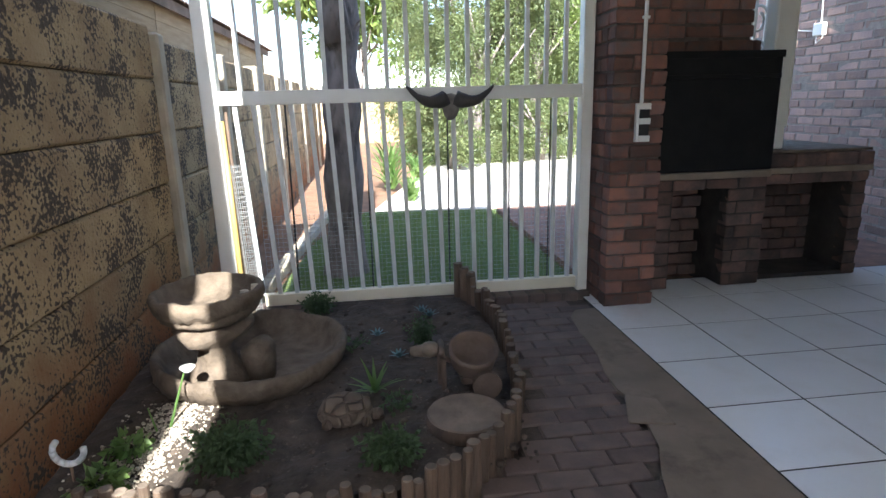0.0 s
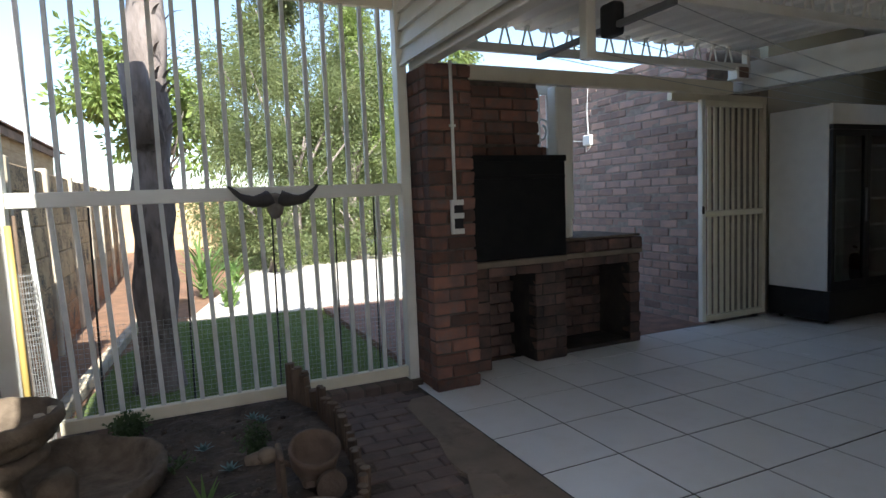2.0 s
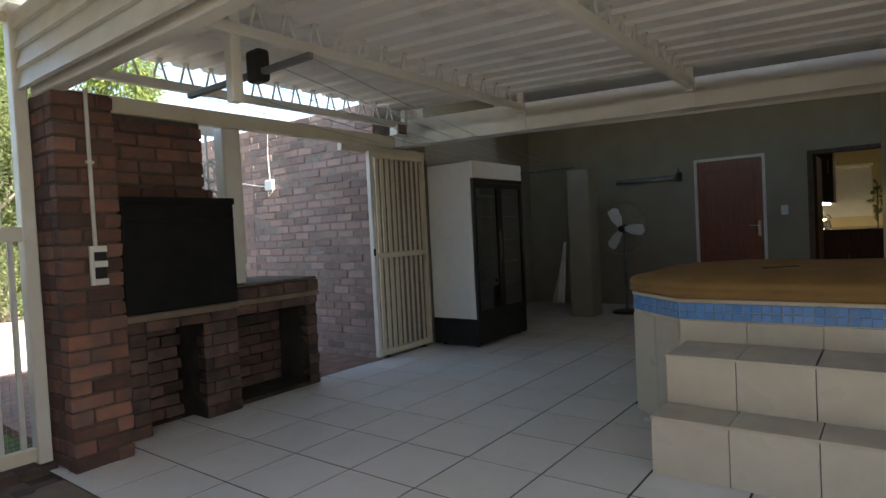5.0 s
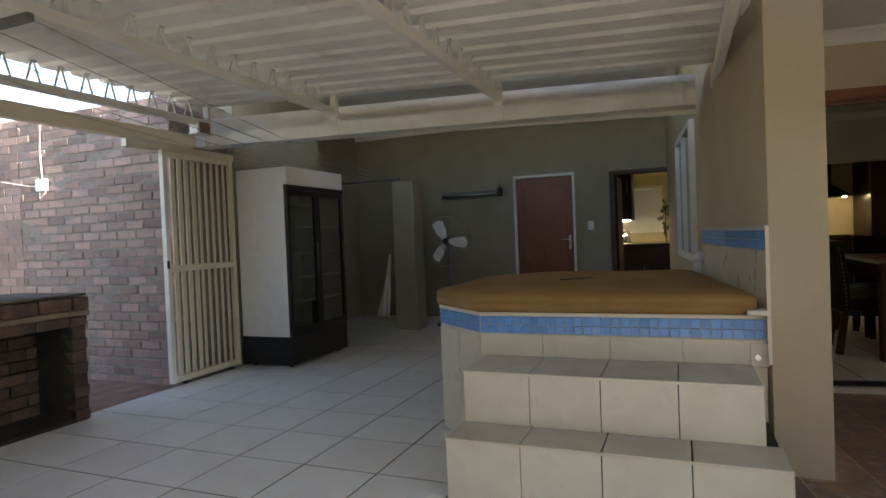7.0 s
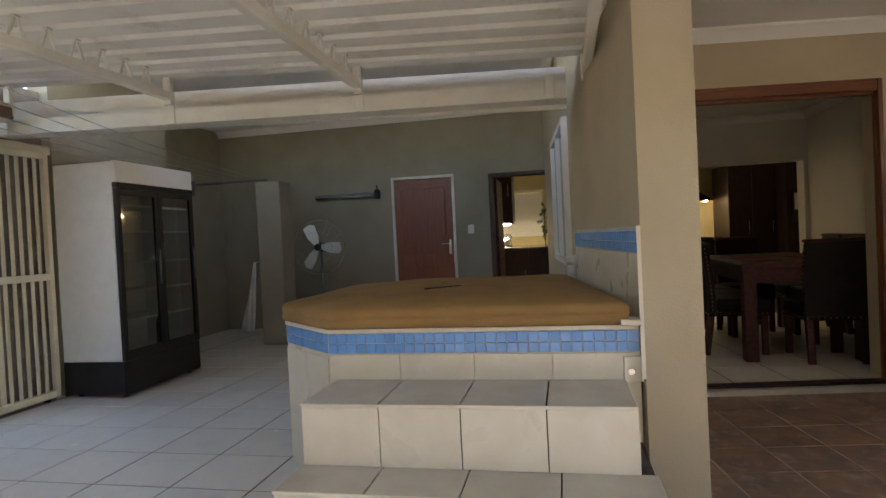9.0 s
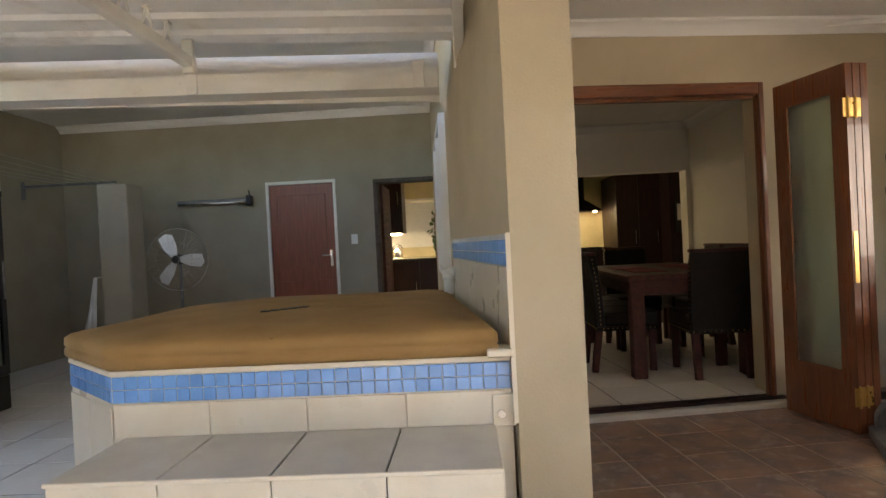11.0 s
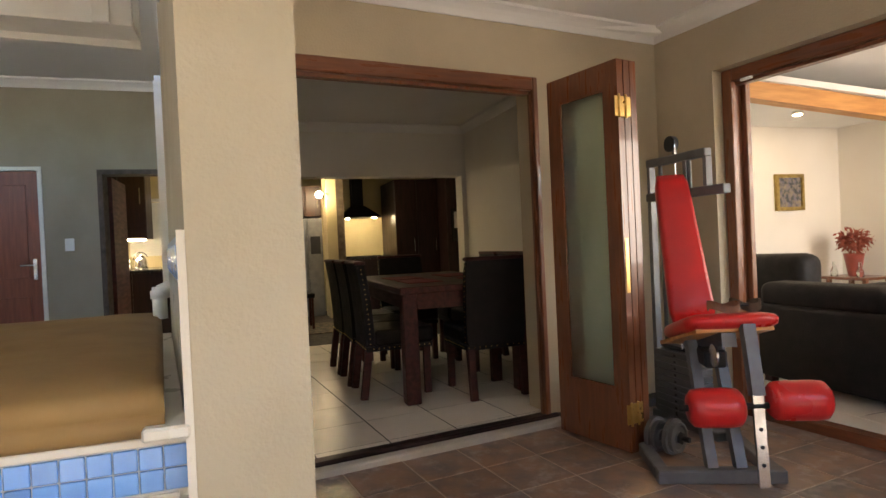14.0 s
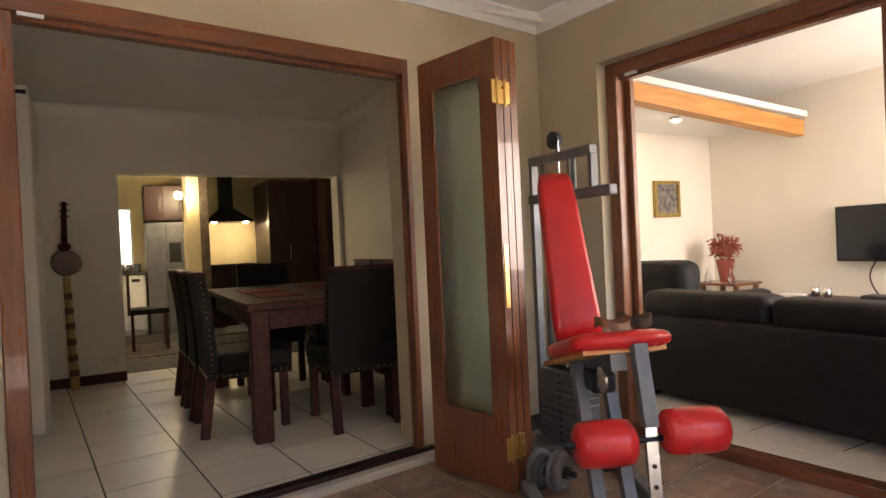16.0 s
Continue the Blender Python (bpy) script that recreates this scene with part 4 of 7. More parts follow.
part("counter_slab", boxed(3.062, 3.885, 3.755, 4.5, 0.745, 0.785, bevel=0.006), M_CONC, braai)
bricks(braai, "y", 3.76, -1, 3.07, 3.885, 0.79, 0.88, M_BRICKS, height=0.088, depth=0.2)
part("counter_top", boxed(3.062, 3.875, 3.775, 4.5, 0.884, 0.902, bevel=0.004), M_STONE, braai, "grey stone counter top")
part("firebox", boxed(2.24, 3.07, 3.76, 4.5, 0.792, 1.50), M_BLACKST, braai)
door = part("steel_door", boxed(2.275, 3.06, 3.672, 3.757, 0.792, 1.535, bevel=0.012, segs=2), M_BLACKST, braai, "black steel pull-down door")
part("door_rib", boxed(2.285, 3.05, 3.655, 3.671, 1.37, 1.40, bevel=0.005), M_BLACKST, door)
part("door_lip", boxed(2.27, 3.065, 3.66, 3.671, 1.495, 1.54, bevel=0.004), M_BLACKST, door)
part("chimney_core", boxed(2.25, 2.918, 3.822, 4.3, 1.5, 2.08), M_MORTAR, braai)
bricks(braai, "y", 3.79, -1, 2.24, 2.98, 1.545, 1.61, M_BRICK)
bricks(braai, "y", 3.80, -1, 2.24, 2.955, 1.63, 1.70, M_BRICK)
bricks(braai, "y", 3.81, -1, 2.24, 2.93, 1.715, 2.09, M_BRICK)
bricks(braai, "x", 2.93, 1, 3.92, 4.3, 1.715, 2.09, M_BRICK)
post = thing("white_roof_post", "white painted steel post on the barbecue counter", "post", (3.16, 3.9, 0.903), kind="structure")
part("shaft", boxed(3.125, 3.265, 3.86, 3.98, 0.903, 2.085, bevel=0.01), M_WHITE, post)
part("side_channel", boxed(3.268, 3.292, 3.88, 3.95, 1.05, 2.085, bevel=0.004), M_WHITE, post)
g2 = thing("burglar_bar_panel", "white steel burglar bars with scrolls beside the chimney", "bars", (3.2, 4.2, 1.5))
for i in range(5):
    part("bar", boxed(3.02 + 0.085 * i, 3.038 + 0.085 * i, 4.20, 4.215, 0.905, 2.20), M_WHITE, g2)
for z in (1.30, 2.08):
    part("rail", boxed(3.0, 3.40, 4.19, 4.225, z, z + 0.09), M_WHITE, g2)
for z in (1.55, 1.78):
    pts = [(3.22 + 0.075 * math.cos(a) * (1 - a / 14), 4.205, z + 0.11 * math.sin(a) * (1 - a / 14)) for a in [0.45 * k for k in range(18)]]
    part("scroll", sweep(bmesh.new(), pts, [0.010] * 18, 6), M_WHITE, g2, smooth=True)

# conduit and sockets on the pier
cond = thing("conduit_socket", "white conduit with a double outdoor socket box", "socket", (2.03, 3.44, 1.24))
part("conduit", tube(bmesh.new(), (2.02, 3.432, 1.24), (2.02, 3.432, 2.11), 0.011, seg=10), M_PLASTIC, cond, smooth=True)
part("saddle", boxed(2.00, 2.04, 3.422, 3.445, 1.70, 1.715), M_PLASTIC, cond)
part("frame", boxed(1.985, 2.005, 3.415, 3.44, 1.02, 1.24, bevel=0.003), M_PLASTIC, cond)
for z in (1.02, 1.12, 1.205):
    part("rail", boxed(2.005, 2.075, 3.415, 3.44, z, z + 0.035, bevel=0.003), M_PLASTIC, cond)
part("sockets", boxed(2.005, 2.07, 3.425, 3.442, 1.05, 1.21), M_BLACK, cond, "black socket faces")

# brick side wall of the house beyond the sliding gate, running away into the garden
bw = thing("wall_side_brick", "weathered red-grey face brick wall of the house", "wall", (4.9, 5.5, 0), kind="structure")
part("mortar", boxed(4.906, 5.61, 4.0, 7.3, -0.2, 2.56), M_MORTARP, bw)
bricks(bw, "x", 4.90, -1, 4.0, 6.05, -0.06, 2.56, M_BRICKF, height=0.072, joint=0.013, wobble=0.006)
bricks(bw, "x", 4.90, -1, 6.061, 7.3, -0.06, 2.56, M_BRICKFI, height=0.072, joint=0.013, wobble=0.006, limit=0)
plug = thing("outdoor_plug", "white outdoor plug with thin cables", "plug", (4.88, 5.67, 1.87))
part("body", boxed(4.845, 4.893, 5.60, 5.74, 1.81, 1.93, bevel=0.008), M_PLASTIC, plug)
part("cable", sweep(bmesh.new(), [(4.87, 5.66, 1.93), (4.88, 5.69, 2.2), (4.885, 5.67, 2.55)], [0.005] * 3, 6), M_PLASTIC, plug)
part("side_cable", sweep(bmesh.new(), [(4.87, 5.74, 1.86), (4.875, 5.9, 1.88), (4.88, 6.3, 1.95)], [0.004] * 3, 6), M_PLASTIC, plug)
part("cable_loop", sweep(bmesh.new(), [(4.865, 5.70, 1.81), (4.85, 5.68, 1.74), (4.86, 5.62, 1.78), (4.87, 5.61, 1.85)], [0.004] * 4, 6), M_PLASTIC, plug)

# sliding slatted gate
sg = thing("sliding_gate", "ivory painted steel sliding gate, pushed open", "gate", (5.13, 3.9, 0.02))
part("left_stile", boxed(4.70, 4.745, 3.875, 3.925, 0.03, 2.04, bevel=0.004), M_WHITE, sg)
part("right_stile", boxed(5.50, 5.54, 3.875, 3.925, 0.03, 2.04, bevel=0.004), M_IVORY, sg)
for z in (0.03, 0.99, 1.98):
    part("rail", boxed(4.746, 5.499, 3.878, 3.922, z, z + 0.055, bevel=0.004), M_IVORY, sg)
for i in range(9):
    x = 4.80 + i * 0.078
    part("slat", boxed(x - 0.013, x + 0.013, 3.888, 3.90, 0.086, 1.979), M_IVORY, sg)
for i in range(4):
    x = 4.838 + i * 0.078
    part("back_slat", boxed(x - 0.009, x + 0.009, 3.906, 3.916, 0.086, 1.979), M_IVORY, sg)
part("lock", boxed(4.69, 4.715, 3.862, 3.874, 1.02, 1.09, bevel=0.003), M_BLACK, sg, "black lock plate")
for x in (4.85, 5.42):
    part("wheel", tube(bmesh.new(), (x, 3.885, 0.022), (x, 3.915, 0.022), 0.022, seg=14), M_BLACK, sg)
setting("rail_gate_track", boxed(4.55, 6.6, 3.89, 3.91, -0.008, 0.004), M_DARKST, "steel floor track of the sliding gate", "track")

# reel box where the gate beam meets the gutter
rb = thing("reel_box", "brown box on a white bracket under the roof", "box", (5.06, 3.80, 2.205))
part("body", boxed(5.00, 5.13, 3.74, 3.835, 2.215, 2.31, bevel=0.008), M_RUST, rb)
part("bracket", boxed(4.96, 5.15, 3.73, 3.838, 2.201, 2.213, bevel=0.002), M_WHITE, rb)
part("cheek", boxed(4.975, 4.995, 3.74, 3.835, 2.214, 2.30), M_WHITE, rb)
part("lug", boxed(5.13, 5.16, 3.77, 3.80, 2.23, 2.28, bevel=0.003), M_BLACK, rb)

# display fridge
fr = thing("display_fridge", "tall white display fridge with black doors", "fridge", (6.05, 3.57, 0))
X0, X1, Y0, Y1 = 5.56, 6.56, 3.27, 3.86
part("side", boxed(X0, X0 + 0.03, Y0 + 0.035, Y1, 0.30, 1.93, bevel=0.004), M_PLASTIC, fr)
part("side", boxed(X1 - 0.03, X1, Y0 + 0.035, Y1, 0.30, 1.93, bevel=0.004), M_PLASTIC, fr)
part("back", boxed(X0 + 0.03, X1 - 0.03, Y1 - 0.03, Y1, 0.30, 1.93), M_PLASTIC, fr)
part("top", boxed(X0 + 0.03, X1 - 0.03, Y0 + 0.035, Y1 - 0.03, 1.75, 1.93), M_PLASTIC, fr)
part("plinth", boxed(X0 - 0.002, X1 + 0.002, Y0 + 0.01, Y1, 0.03, 0.299, bevel=0.005), M_BLACK, fr, "black base with compressor grille")
part("header", boxed(X0, X1, Y0, Y0 + 0.034, 1.76, 1.935, bevel=0.004), M_PLASTIC, fr, "unlit white header panel")
part("header_trim", boxed(X0, X1, Y0 - 0.004, Y0 + 0.03, 1.715, 1.758), M_BLACK, fr)
for a, b in ((X0 + 0.005, X0 + 0.50), (X0 + 0.505, X1 - 0.005)):
    dr = part("door", wall_with_openings("y", Y0, Y0 + 0.03, a, b, 0.305, 1.712, [(a + 0.045, b - 0.045, 0.38, 1.66)]), M_BLACK, fr, "black framed sliding glass door")
    pane = part("pane", boxed(a + 0.045, b - 0.045, Y0 + 0.012, Y0 + 0.018, 0.38, 1.66), M_FRIDGEGLASS, dr)
    pane.visible_shadow = False
    part("handle", boxed(b - 0.03, b - 0.015, Y0 - 0.015, Y0 - 0.001, 0.9, 1.2, bevel=0.003), M_DARKST, dr)
for z in (0.62, 0.86, 1.10, 1.36, 1.58):
    bm = bmesh.new()
    for i in range(24):
        x = X0 + 0.04 + i * 0.04
        bar(bm, (x, Y0 + 0.06, z), (x, Y1 - 0.06, z), 0.004, 0.004)
    box(bm, X0 + 0.035, X1 - 0.035, Y0 + 0.055, Y0 + 0.065, z - 0.012, z + 0.008)
    part("shelf", bm, M_PLASTIC, fr, "white wire shelf")
part("middle_strip", boxed(X0 + 0.30, X0 + 0.33, Y1 - 0.06, Y1 - 0.031, 0.4, 1.7), M_PLASTIC, fr)
part("lining_floor", boxed(X0 + 0.03, X1 - 0.03, Y0 + 0.04, Y1 - 0.03, 0.30, 0.32), M_PLASTIC, fr)
for x in (X0 + 0.08, X1 - 0.08):
    for y in (Y0 + 0.08, Y1 - 0.08):
        part("foot", tube(bmesh.new(), (x, y, 0), (x, y, 0.03), 0.02, seg=10), M_BLACK, fr)
jar = thing("food_tub", "small yellow plastic tub on a fridge shelf", "tub", (5.80, 3.5, 1.106))
part("body", boxed(5.76, 5.84, 3.42, 3.52, 1.106, 1.19, bevel=0.008), M_YELLOW, jar)
jar = thing("bottle", "dark bottle in the bottom of the fridge", "bottle", (6.3, 3.5, 0.32))
part("body", lathe(bmesh.new(), (6.30, 3.5, 0.321), [(0.04, 0), (0.042, 0.02), (0.042, 0.2), (0.015, 0.27), (0.015, 0.32), (0, 0.32)], 14), M_BLACK, jar, smooth=True)
jar2 = copy_thing(jar, pose(6.38, 3.56, 0.32))
jar3 = copy_thing(jar, pose(5.78, 3.5, 0.32))

# ---- hot tub, cover and steps ----
TUB = [(4.045, -0.54), (4.045, 0.864), (4.37, 1.235), (5.40, 1.235), (5.75, 0.864), (5.75, -0.31)]
tub = thing("hot_tub", "cream tiled hot tub with a blue mosaic band", "hot tub", (4.9, 0.3, 0), kind="structure")
part("surround", prism(bmesh.new(), TUB, 0, 0.752), M_CREAM, tub)
part("rim", prism(bmesh.new(), [(4.035, -0.54), (4.035, 0.868), (4.366, 1.245), (5.404, 1.245), (5.76, 0.868), (5.76, -0.31)], 0.753, 0.772, bevel=0.003), M_CREAM, tub)


def mosaic(parent, a, b, z0, rows, size=0.0467, joint=0.003, out=0.0005):
    a, b = Vector((*a, 0)), Vector((*b, 0))
    d = b - a
    n = max(1, round(d.length / size))
    step = d / n
    yaw = math.degrees(math.atan2(d.y, d.x))
    nrm = Vector((d.y, -d.x, 0)).normalized()
    me = piece_mesh("mosaic_tile", step.length - joint, 0.008, size - joint, M_BLUE, 0.0015)
    for i in range(n):
        for r in range(rows):
            p = a + step * (i + 0.5) + nrm * out
            placed("mosaic_tile", me, parent, pose(p.x, p.y, z0 + size * (r + 0.5), random.uniform(-1.2, 1.2), 0, yaw + random.uniform(-1, 1)))


part("mosaic_bed", prism(bmesh.new(), [(4.043, -0.54), (4.043, 0.8645), (4.369, 1.2368), (4.42, 1.2368), (4.42, -0.54)], 0.656, 0.7525), M_BLUEGROUT, tub)
mosaic(tub, (4.043, 0.862), (4.043, -0.538), 0.6575, 2)
mosaic(tub, (4.369, 1.2365), (4.043, 0.8645), 0.6575, 2)
# large tiles on the tub's front, above the second step
for k in range(4):
    y1 = 0.86 - k * 0.345
    me = piece_mesh("front_tile", 0.006, 0.342, 0.116, M_CREAM, 0.002)
    placed("front_tile", me, tub, pose(4.041, y1 - 0.172, 0.5945))
for k in range(2):
    a, b = Vector((4.369, 1.2365, 0)), Vector((4.043, 0.8645, 0))
    m = a.lerp(b, 0.25 + 0.5 * k)
    placed("chamfer_tile", piece_mesh("chamfer_tile", 0.243, 0.006, 0.635, M_CREAM, 0.002), tub, pose(m.x - 0.002, m.y + 0.002, 0.32, 0, 0, math.degrees(math.atan2(-0.372, -0.326))))
part("corner_block", boxed(4.03, 4.12, -0.55, -0.47, 0.53, 0.64, bevel=0.004), M_CREAM, tub)
drain = part("drain_cap", tube(bmesh.new(), (4.028, -0.50, 0.575), (4.020, -0.50, 0.575), 0.014, seg=14), M_CHROME, tub)
part("rim_block", boxed(3.99, 4.10, -0.55, -0.46, 0.773, 0.80, bevel=0.005), M_CREAM, tub)

cover = thing("tub_cover", "sagging tan vinyl hot tub cover with a torn patch", "cover", (4.9, 0.3, 0.773))
bm = bmesh.new()
out = [(4.02, -0.50), (4.02, 0.87), (4.36, 1.255), (5.42, 1.255), (5.77, 0.87), (5.77, -0.27)]


def ring(scale, z, wob=0.0):
    cx, cy = 4.9, 0.33
    pts = []
    for i in range(6):
        a, b = Vector(out[i]), Vector(out[(i + 1) % 6])
        for k in range(8):
            p = a.lerp(b, k / 8)
            q = Vector((cx, cy)) + (p - Vector((cx, cy))) * scale
            w = noise.noise(Vector((q.x * 3, q.y * 3, z * 9))) * wob
            pts.append(bm.verts.new((q.x + w, q.y + w * 0.6, z + w * 0.5)))
    return pts


rings = [ring(0.985, 0.773), ring(1.0, 0.785, 0.006), ring(1.0, 0.812, 0.008), ring(0.992, 0.818, 0.003), ring(1.0, 0.824, 0.008), ring(0.998, 0.855, 0.008), ring(0.975, 0.872, 0.006), ring(0.8, 0.889, 0.01), ring(0.5, 0.899, 0.012), ring(0.2, 0.902, 0.01)]
for a, b in zip(rings, rings[1:]):
    for i in range(len(a)):
        j = (i + 1) % len(a)
        bm.faces.new((a[i], a[j], b[j], b[i]))
bm.faces.new(rings[-1])
bm.faces.new(list(reversed(rings[0])))
part("cushion", bm, M_COVER, cover, smooth=True)
part("fold_seam", bar(bmesh.new(), (4.03, 0.28, 0.80), (4.035, 0.28, 0.868), 0.012, 0.01, (1, 0, 0)), M_COVER, cover)
bm = bmesh.new()
for k in range(5):
    prism(bm, [(4.60 + 0.03 * k, 0.52 - 0.035 * k), (4.64 + 0.028 * k, 0.53 - 0.035 * k), (4.63 + 0.03 * k, 0.48 - 0.035 * k), (4.60 + 0.03 * k, 0.485 - 0.035 * k)], 0.897, 0.9055)
part("torn_patch", bm, M_BLACK, cover, "black torn patch")

# tiled steps
steps = thing("tiled_steps", "two cream tiled steps up to the tub", "steps", (3.7, 0.2, 0), kind="structure")
part("core", box(boxed(3.425, 4.04, -0.535, 0.83, 0, 0.27), 3.665, 4.04, -0.475, 0.82, 0.27, 0.525), M_GROUT, steps)
for (xf, xb, yl, yr, zt, zb) in ((3.41, 3.66, 0.838, -0.545, 0.284, 0.0), (3.65, 4.045, 0.83, -0.482, 0.536, 0.284)):
    w = (yl - yr) / 4
    for k in range(4):
        ym = yl - w * (k + 0.5)
        placed("tread_tile", piece_mesh("tread_tile", xb - xf + 0.006, w - 0.006, 0.012, M_STEPTOP, 0.002), steps, pose((xf + xb) / 2 - 0.003, ym, zt - 0.006))
        placed("riser_tile", piece_mesh("riser_tile", 0.012, w - 0.004, zt - zb - 0.013, M_CREAM, 0.002), steps, pose(xf + 0.006, ym, (zt + zb) / 2 - 0.006))
    part("nosing", boxed(xf - 0.012, xf - 0.002, yr, yl, zt - 0.012, zt + 0.001, bevel=0.002), M_CREAM, steps)
    placed("end_tile", piece_mesh("end_tile", xb - xf - 0.01, 0.012, zt - zb - 0.013, M_CREAM, 0.002), steps, pose((xf + xb) / 2, yl - 0.004, (zt + zb) / 2 - 0.006))
    placed("end_tile", piece_mesh("end_tile", xb - xf - 0.01, 0.012, zt - zb - 0.013, M_CREAM, 0.002), steps, pose((xf + xb) / 2, yr + 0.004, (zt + zb) / 2 - 0.006))

# mosaic band and tiled splash on the wall
splash = thing("tiled_splashback", "cream tiled splashback with a blue mosaic band", "splashback", (5, -0.55, 1), kind="structure")
part("tile_panel", prism(bmesh.new(), [(END_X + 0.005, -0.557), (5.645, -0.332), (5.644, -0.324), (END_X + 0.004, -0.548)], 0.55, 1.07), M_CREAM, splash)
part("band_bed", prism(bmesh.new(), [(END_X + 0.002, -0.557), (5.646, -0.332), (5.645, -0.325), (END_X + 0.001, -0.549)], 1.073, 1.187), M_BLUEGROUT, splash)
mosaic(splash, (5.645, -0.325), (END_X + 0.004, -0.549), 1.075, 2)
part("edge_strip", boxed(END_X - 0.004, END_X + 0.004, -0.556, -0.54, 0.55, 1.19), M_CREAM, splash)
pipe = thing("pvc_pipe", "white plastic pipe elbow on the wall above the tub", "pipe", (5.58, -0.29, 0.9))
bm = bmesh.new()
tube(bm, (5.58, -0.29, 0.86), (5.58, -0.29, 1.0), 0.03, seg=14)
tube(bm, (5.58, -0.29, 0.98), (5.58, -0.34, 1.0), 0.03, seg=14)
part("elbow", bm, M_PLASTIC, pipe, smooth=True)
part("collar", tube(bmesh.new(), (5.58, -0.29, 0.95), (5.58, -0.29, 0.985), 0.037, seg=14), M_PLASTIC, pipe, smooth=True)

# ---- planted bed ----
edge = [(1.0, 3.64), (1.06, 3.35), (1.08, 3.0), (1.06, 2.65), (1.02, 2.35), (0.95, 2.12), (0.84, 1.93), (0.70, 1.80), (0.50, 1.73), (0.28, 1.70), (0.05, 1.71), (-0.15, 1.76), (-0.35, 1.80), (-0.55, 1.82)]
soil_pts = [(x - 0.03, y + 0.02) for x, y in edge] + [(WEST + 0.01, 1.85), (WEST + 0.01, 3.655), (1.0, 3.655)]
bm = bmesh.new()
for i in range(44):
    for j in range(44):
        x, y = WEST + 0.015 + i * 0.041, 1.68 + j * 0.045
        inside = False
        for (xa, ya), (xb, yb) in zip(soil_pts, soil_pts[1:] + soil_pts[:1]):
            if (ya > y) != (yb > y) and x < (xb - xa) * (y - ya) / (yb - ya) + xa:
                inside = not inside
        if inside:
            q = []
            for dx, dy in ((0, 0), (0.041, 0), (0.041, 0.045), (0, 0.045)):
                X, Y = x + dx, y + dy
                q.append(bm.verts.new((X, Y, (0.0 if math.hypot(X + 0.17, Y - 2.85) < 0.36 else 0.055) + 0.03 * noise.noise(Vector((X * 4, Y * 4, 0))) + 0.012 * noise.noise(Vector((X * 19, Y * 19, 3))))))
            bm.faces.new(q)
bmesh.ops.remove_doubles(bm, verts=bm.verts, dist=0.003)
setting("ground_bed_soil", bm, M_SOIL, "dark loose soil of the planted bed", "soil")
bm = bmesh.new()
rnd = random.Random(4)
for _ in range(2200):
    x, y = rnd.uniform(-0.6, 0.98), rnd.uniform(1.85, 3.6)
    r = rnd.uniform(0.003, 0.009) if rnd.random() < 0.93 else rnd.uniform(0.01, 0.02)
    if math.hypot(x + 0.17, y - 2.85) < 0.42:
        continue
    lathe(bm, (x, y, 0.05 + 0.03 * noise.noise(Vector((x * 4, y * 4, 0)))), [(0, -r), (r, 0), (r * 0.7, r * 0.7), (0, r)], 5)
setting("soil_clods", bm, M_CLOD, "small clods and chips on the soil", "soil", kind="stuff")

# Pebbles kept to the sun strip; their pale colour stands in for its glare.
bm = bmesh.new()
for _ in range(1700):
    y = rnd.uniform(1.86, 2.52)
    x = -0.47 + 0.14 * (y - 1.86) + rnd.gauss(0, 0.07)
    if x < WEST + 0.05:
        continue
    r = rnd.uniform(0.002, 0.008)
    lathe(bm, (x, y, 0.056 + 0.03 * noise.noise(Vector((x * 4, y * 4, 0)))), [(0, -r), (r, -r * 0.2), (r * 0.8, r * 0.5), (0, r * 0.8)], 6)
setting("gravel", bm, M_SUNGRAVEL, "pale loose gravel that brightens the sun strip", "gravel", kind="stuff")

border = thing("log_border", "low curved border of upright wooden stakes", "border", (0.9, 2.3, 0), kind="structure")
rnd = random.Random(5)
for (xa, ya), (xb, yb) in zip(edge, edge[1:]):
    n = max(1, round(math.hypot(xb - xa, yb - ya) / 0.043))
    for k in range(n):
        x, y = xa + (xb - xa) * k / n, ya + (yb - ya) * k / n
        r = rnd.uniform(0.018, 0.025)
        h = 0.14 + rnd.uniform(-0.03, 0.03) + (0.10 if y > 3.5 else 0.05 if y > 2.7 else 0)
        if y < 1.76:
            h -= 0.02
        tx, ty = x + rnd.uniform(-0.012, 0.012), y + rnd.uniform(-0.012, 0.012)
        st = part("stake", tube(bmesh.new(), (x, y, -0.05), (tx, ty, h), r * 1.05, r, seg=9), M_LOG, border)
        part("stake_top", tube(bmesh.new(), (tx, ty, h - 0.002), (tx, ty, h + 0.003), r * 0.93, r * 0.85, seg=9), M_LOGEND, st)
for (x, y, h) in ((0.97, 3.66, 0.28), (1.0, 3.6, 0.26), (1.03, 3.53, 0.24)):
    part("stake", rough_up(tube(bmesh.new(), (x, y, -0.05), (x - 0.01, y, h), 0.034, 0.03, seg=9), 0.006, 20), M_LOG, border)

# two-tier cast stone fountain
fo = thing("stone_fountain", "rough two-tier cast stone fountain with a shallow pond", "fountain", (-0.2, 2.8, 0.05))
bm = lathe(bmesh.new(), (-0.17, 2.85, 0.03), [(0.32, 0.0), (0.42, 0.03), (0.455, 0.09), (0.45, 0.14), (0.43, 0.145), (0.41, 0.12), (0.385, 0.06), (0.33, 0.03), (0.2, 0.022), (0, 0.02)], 90, 1.02)
part("pond", rough_up(rough_up(bm, 0.022, 6), 0.012, 38), M_STONE, fo, "wide irregular pond basin", smooth=True)
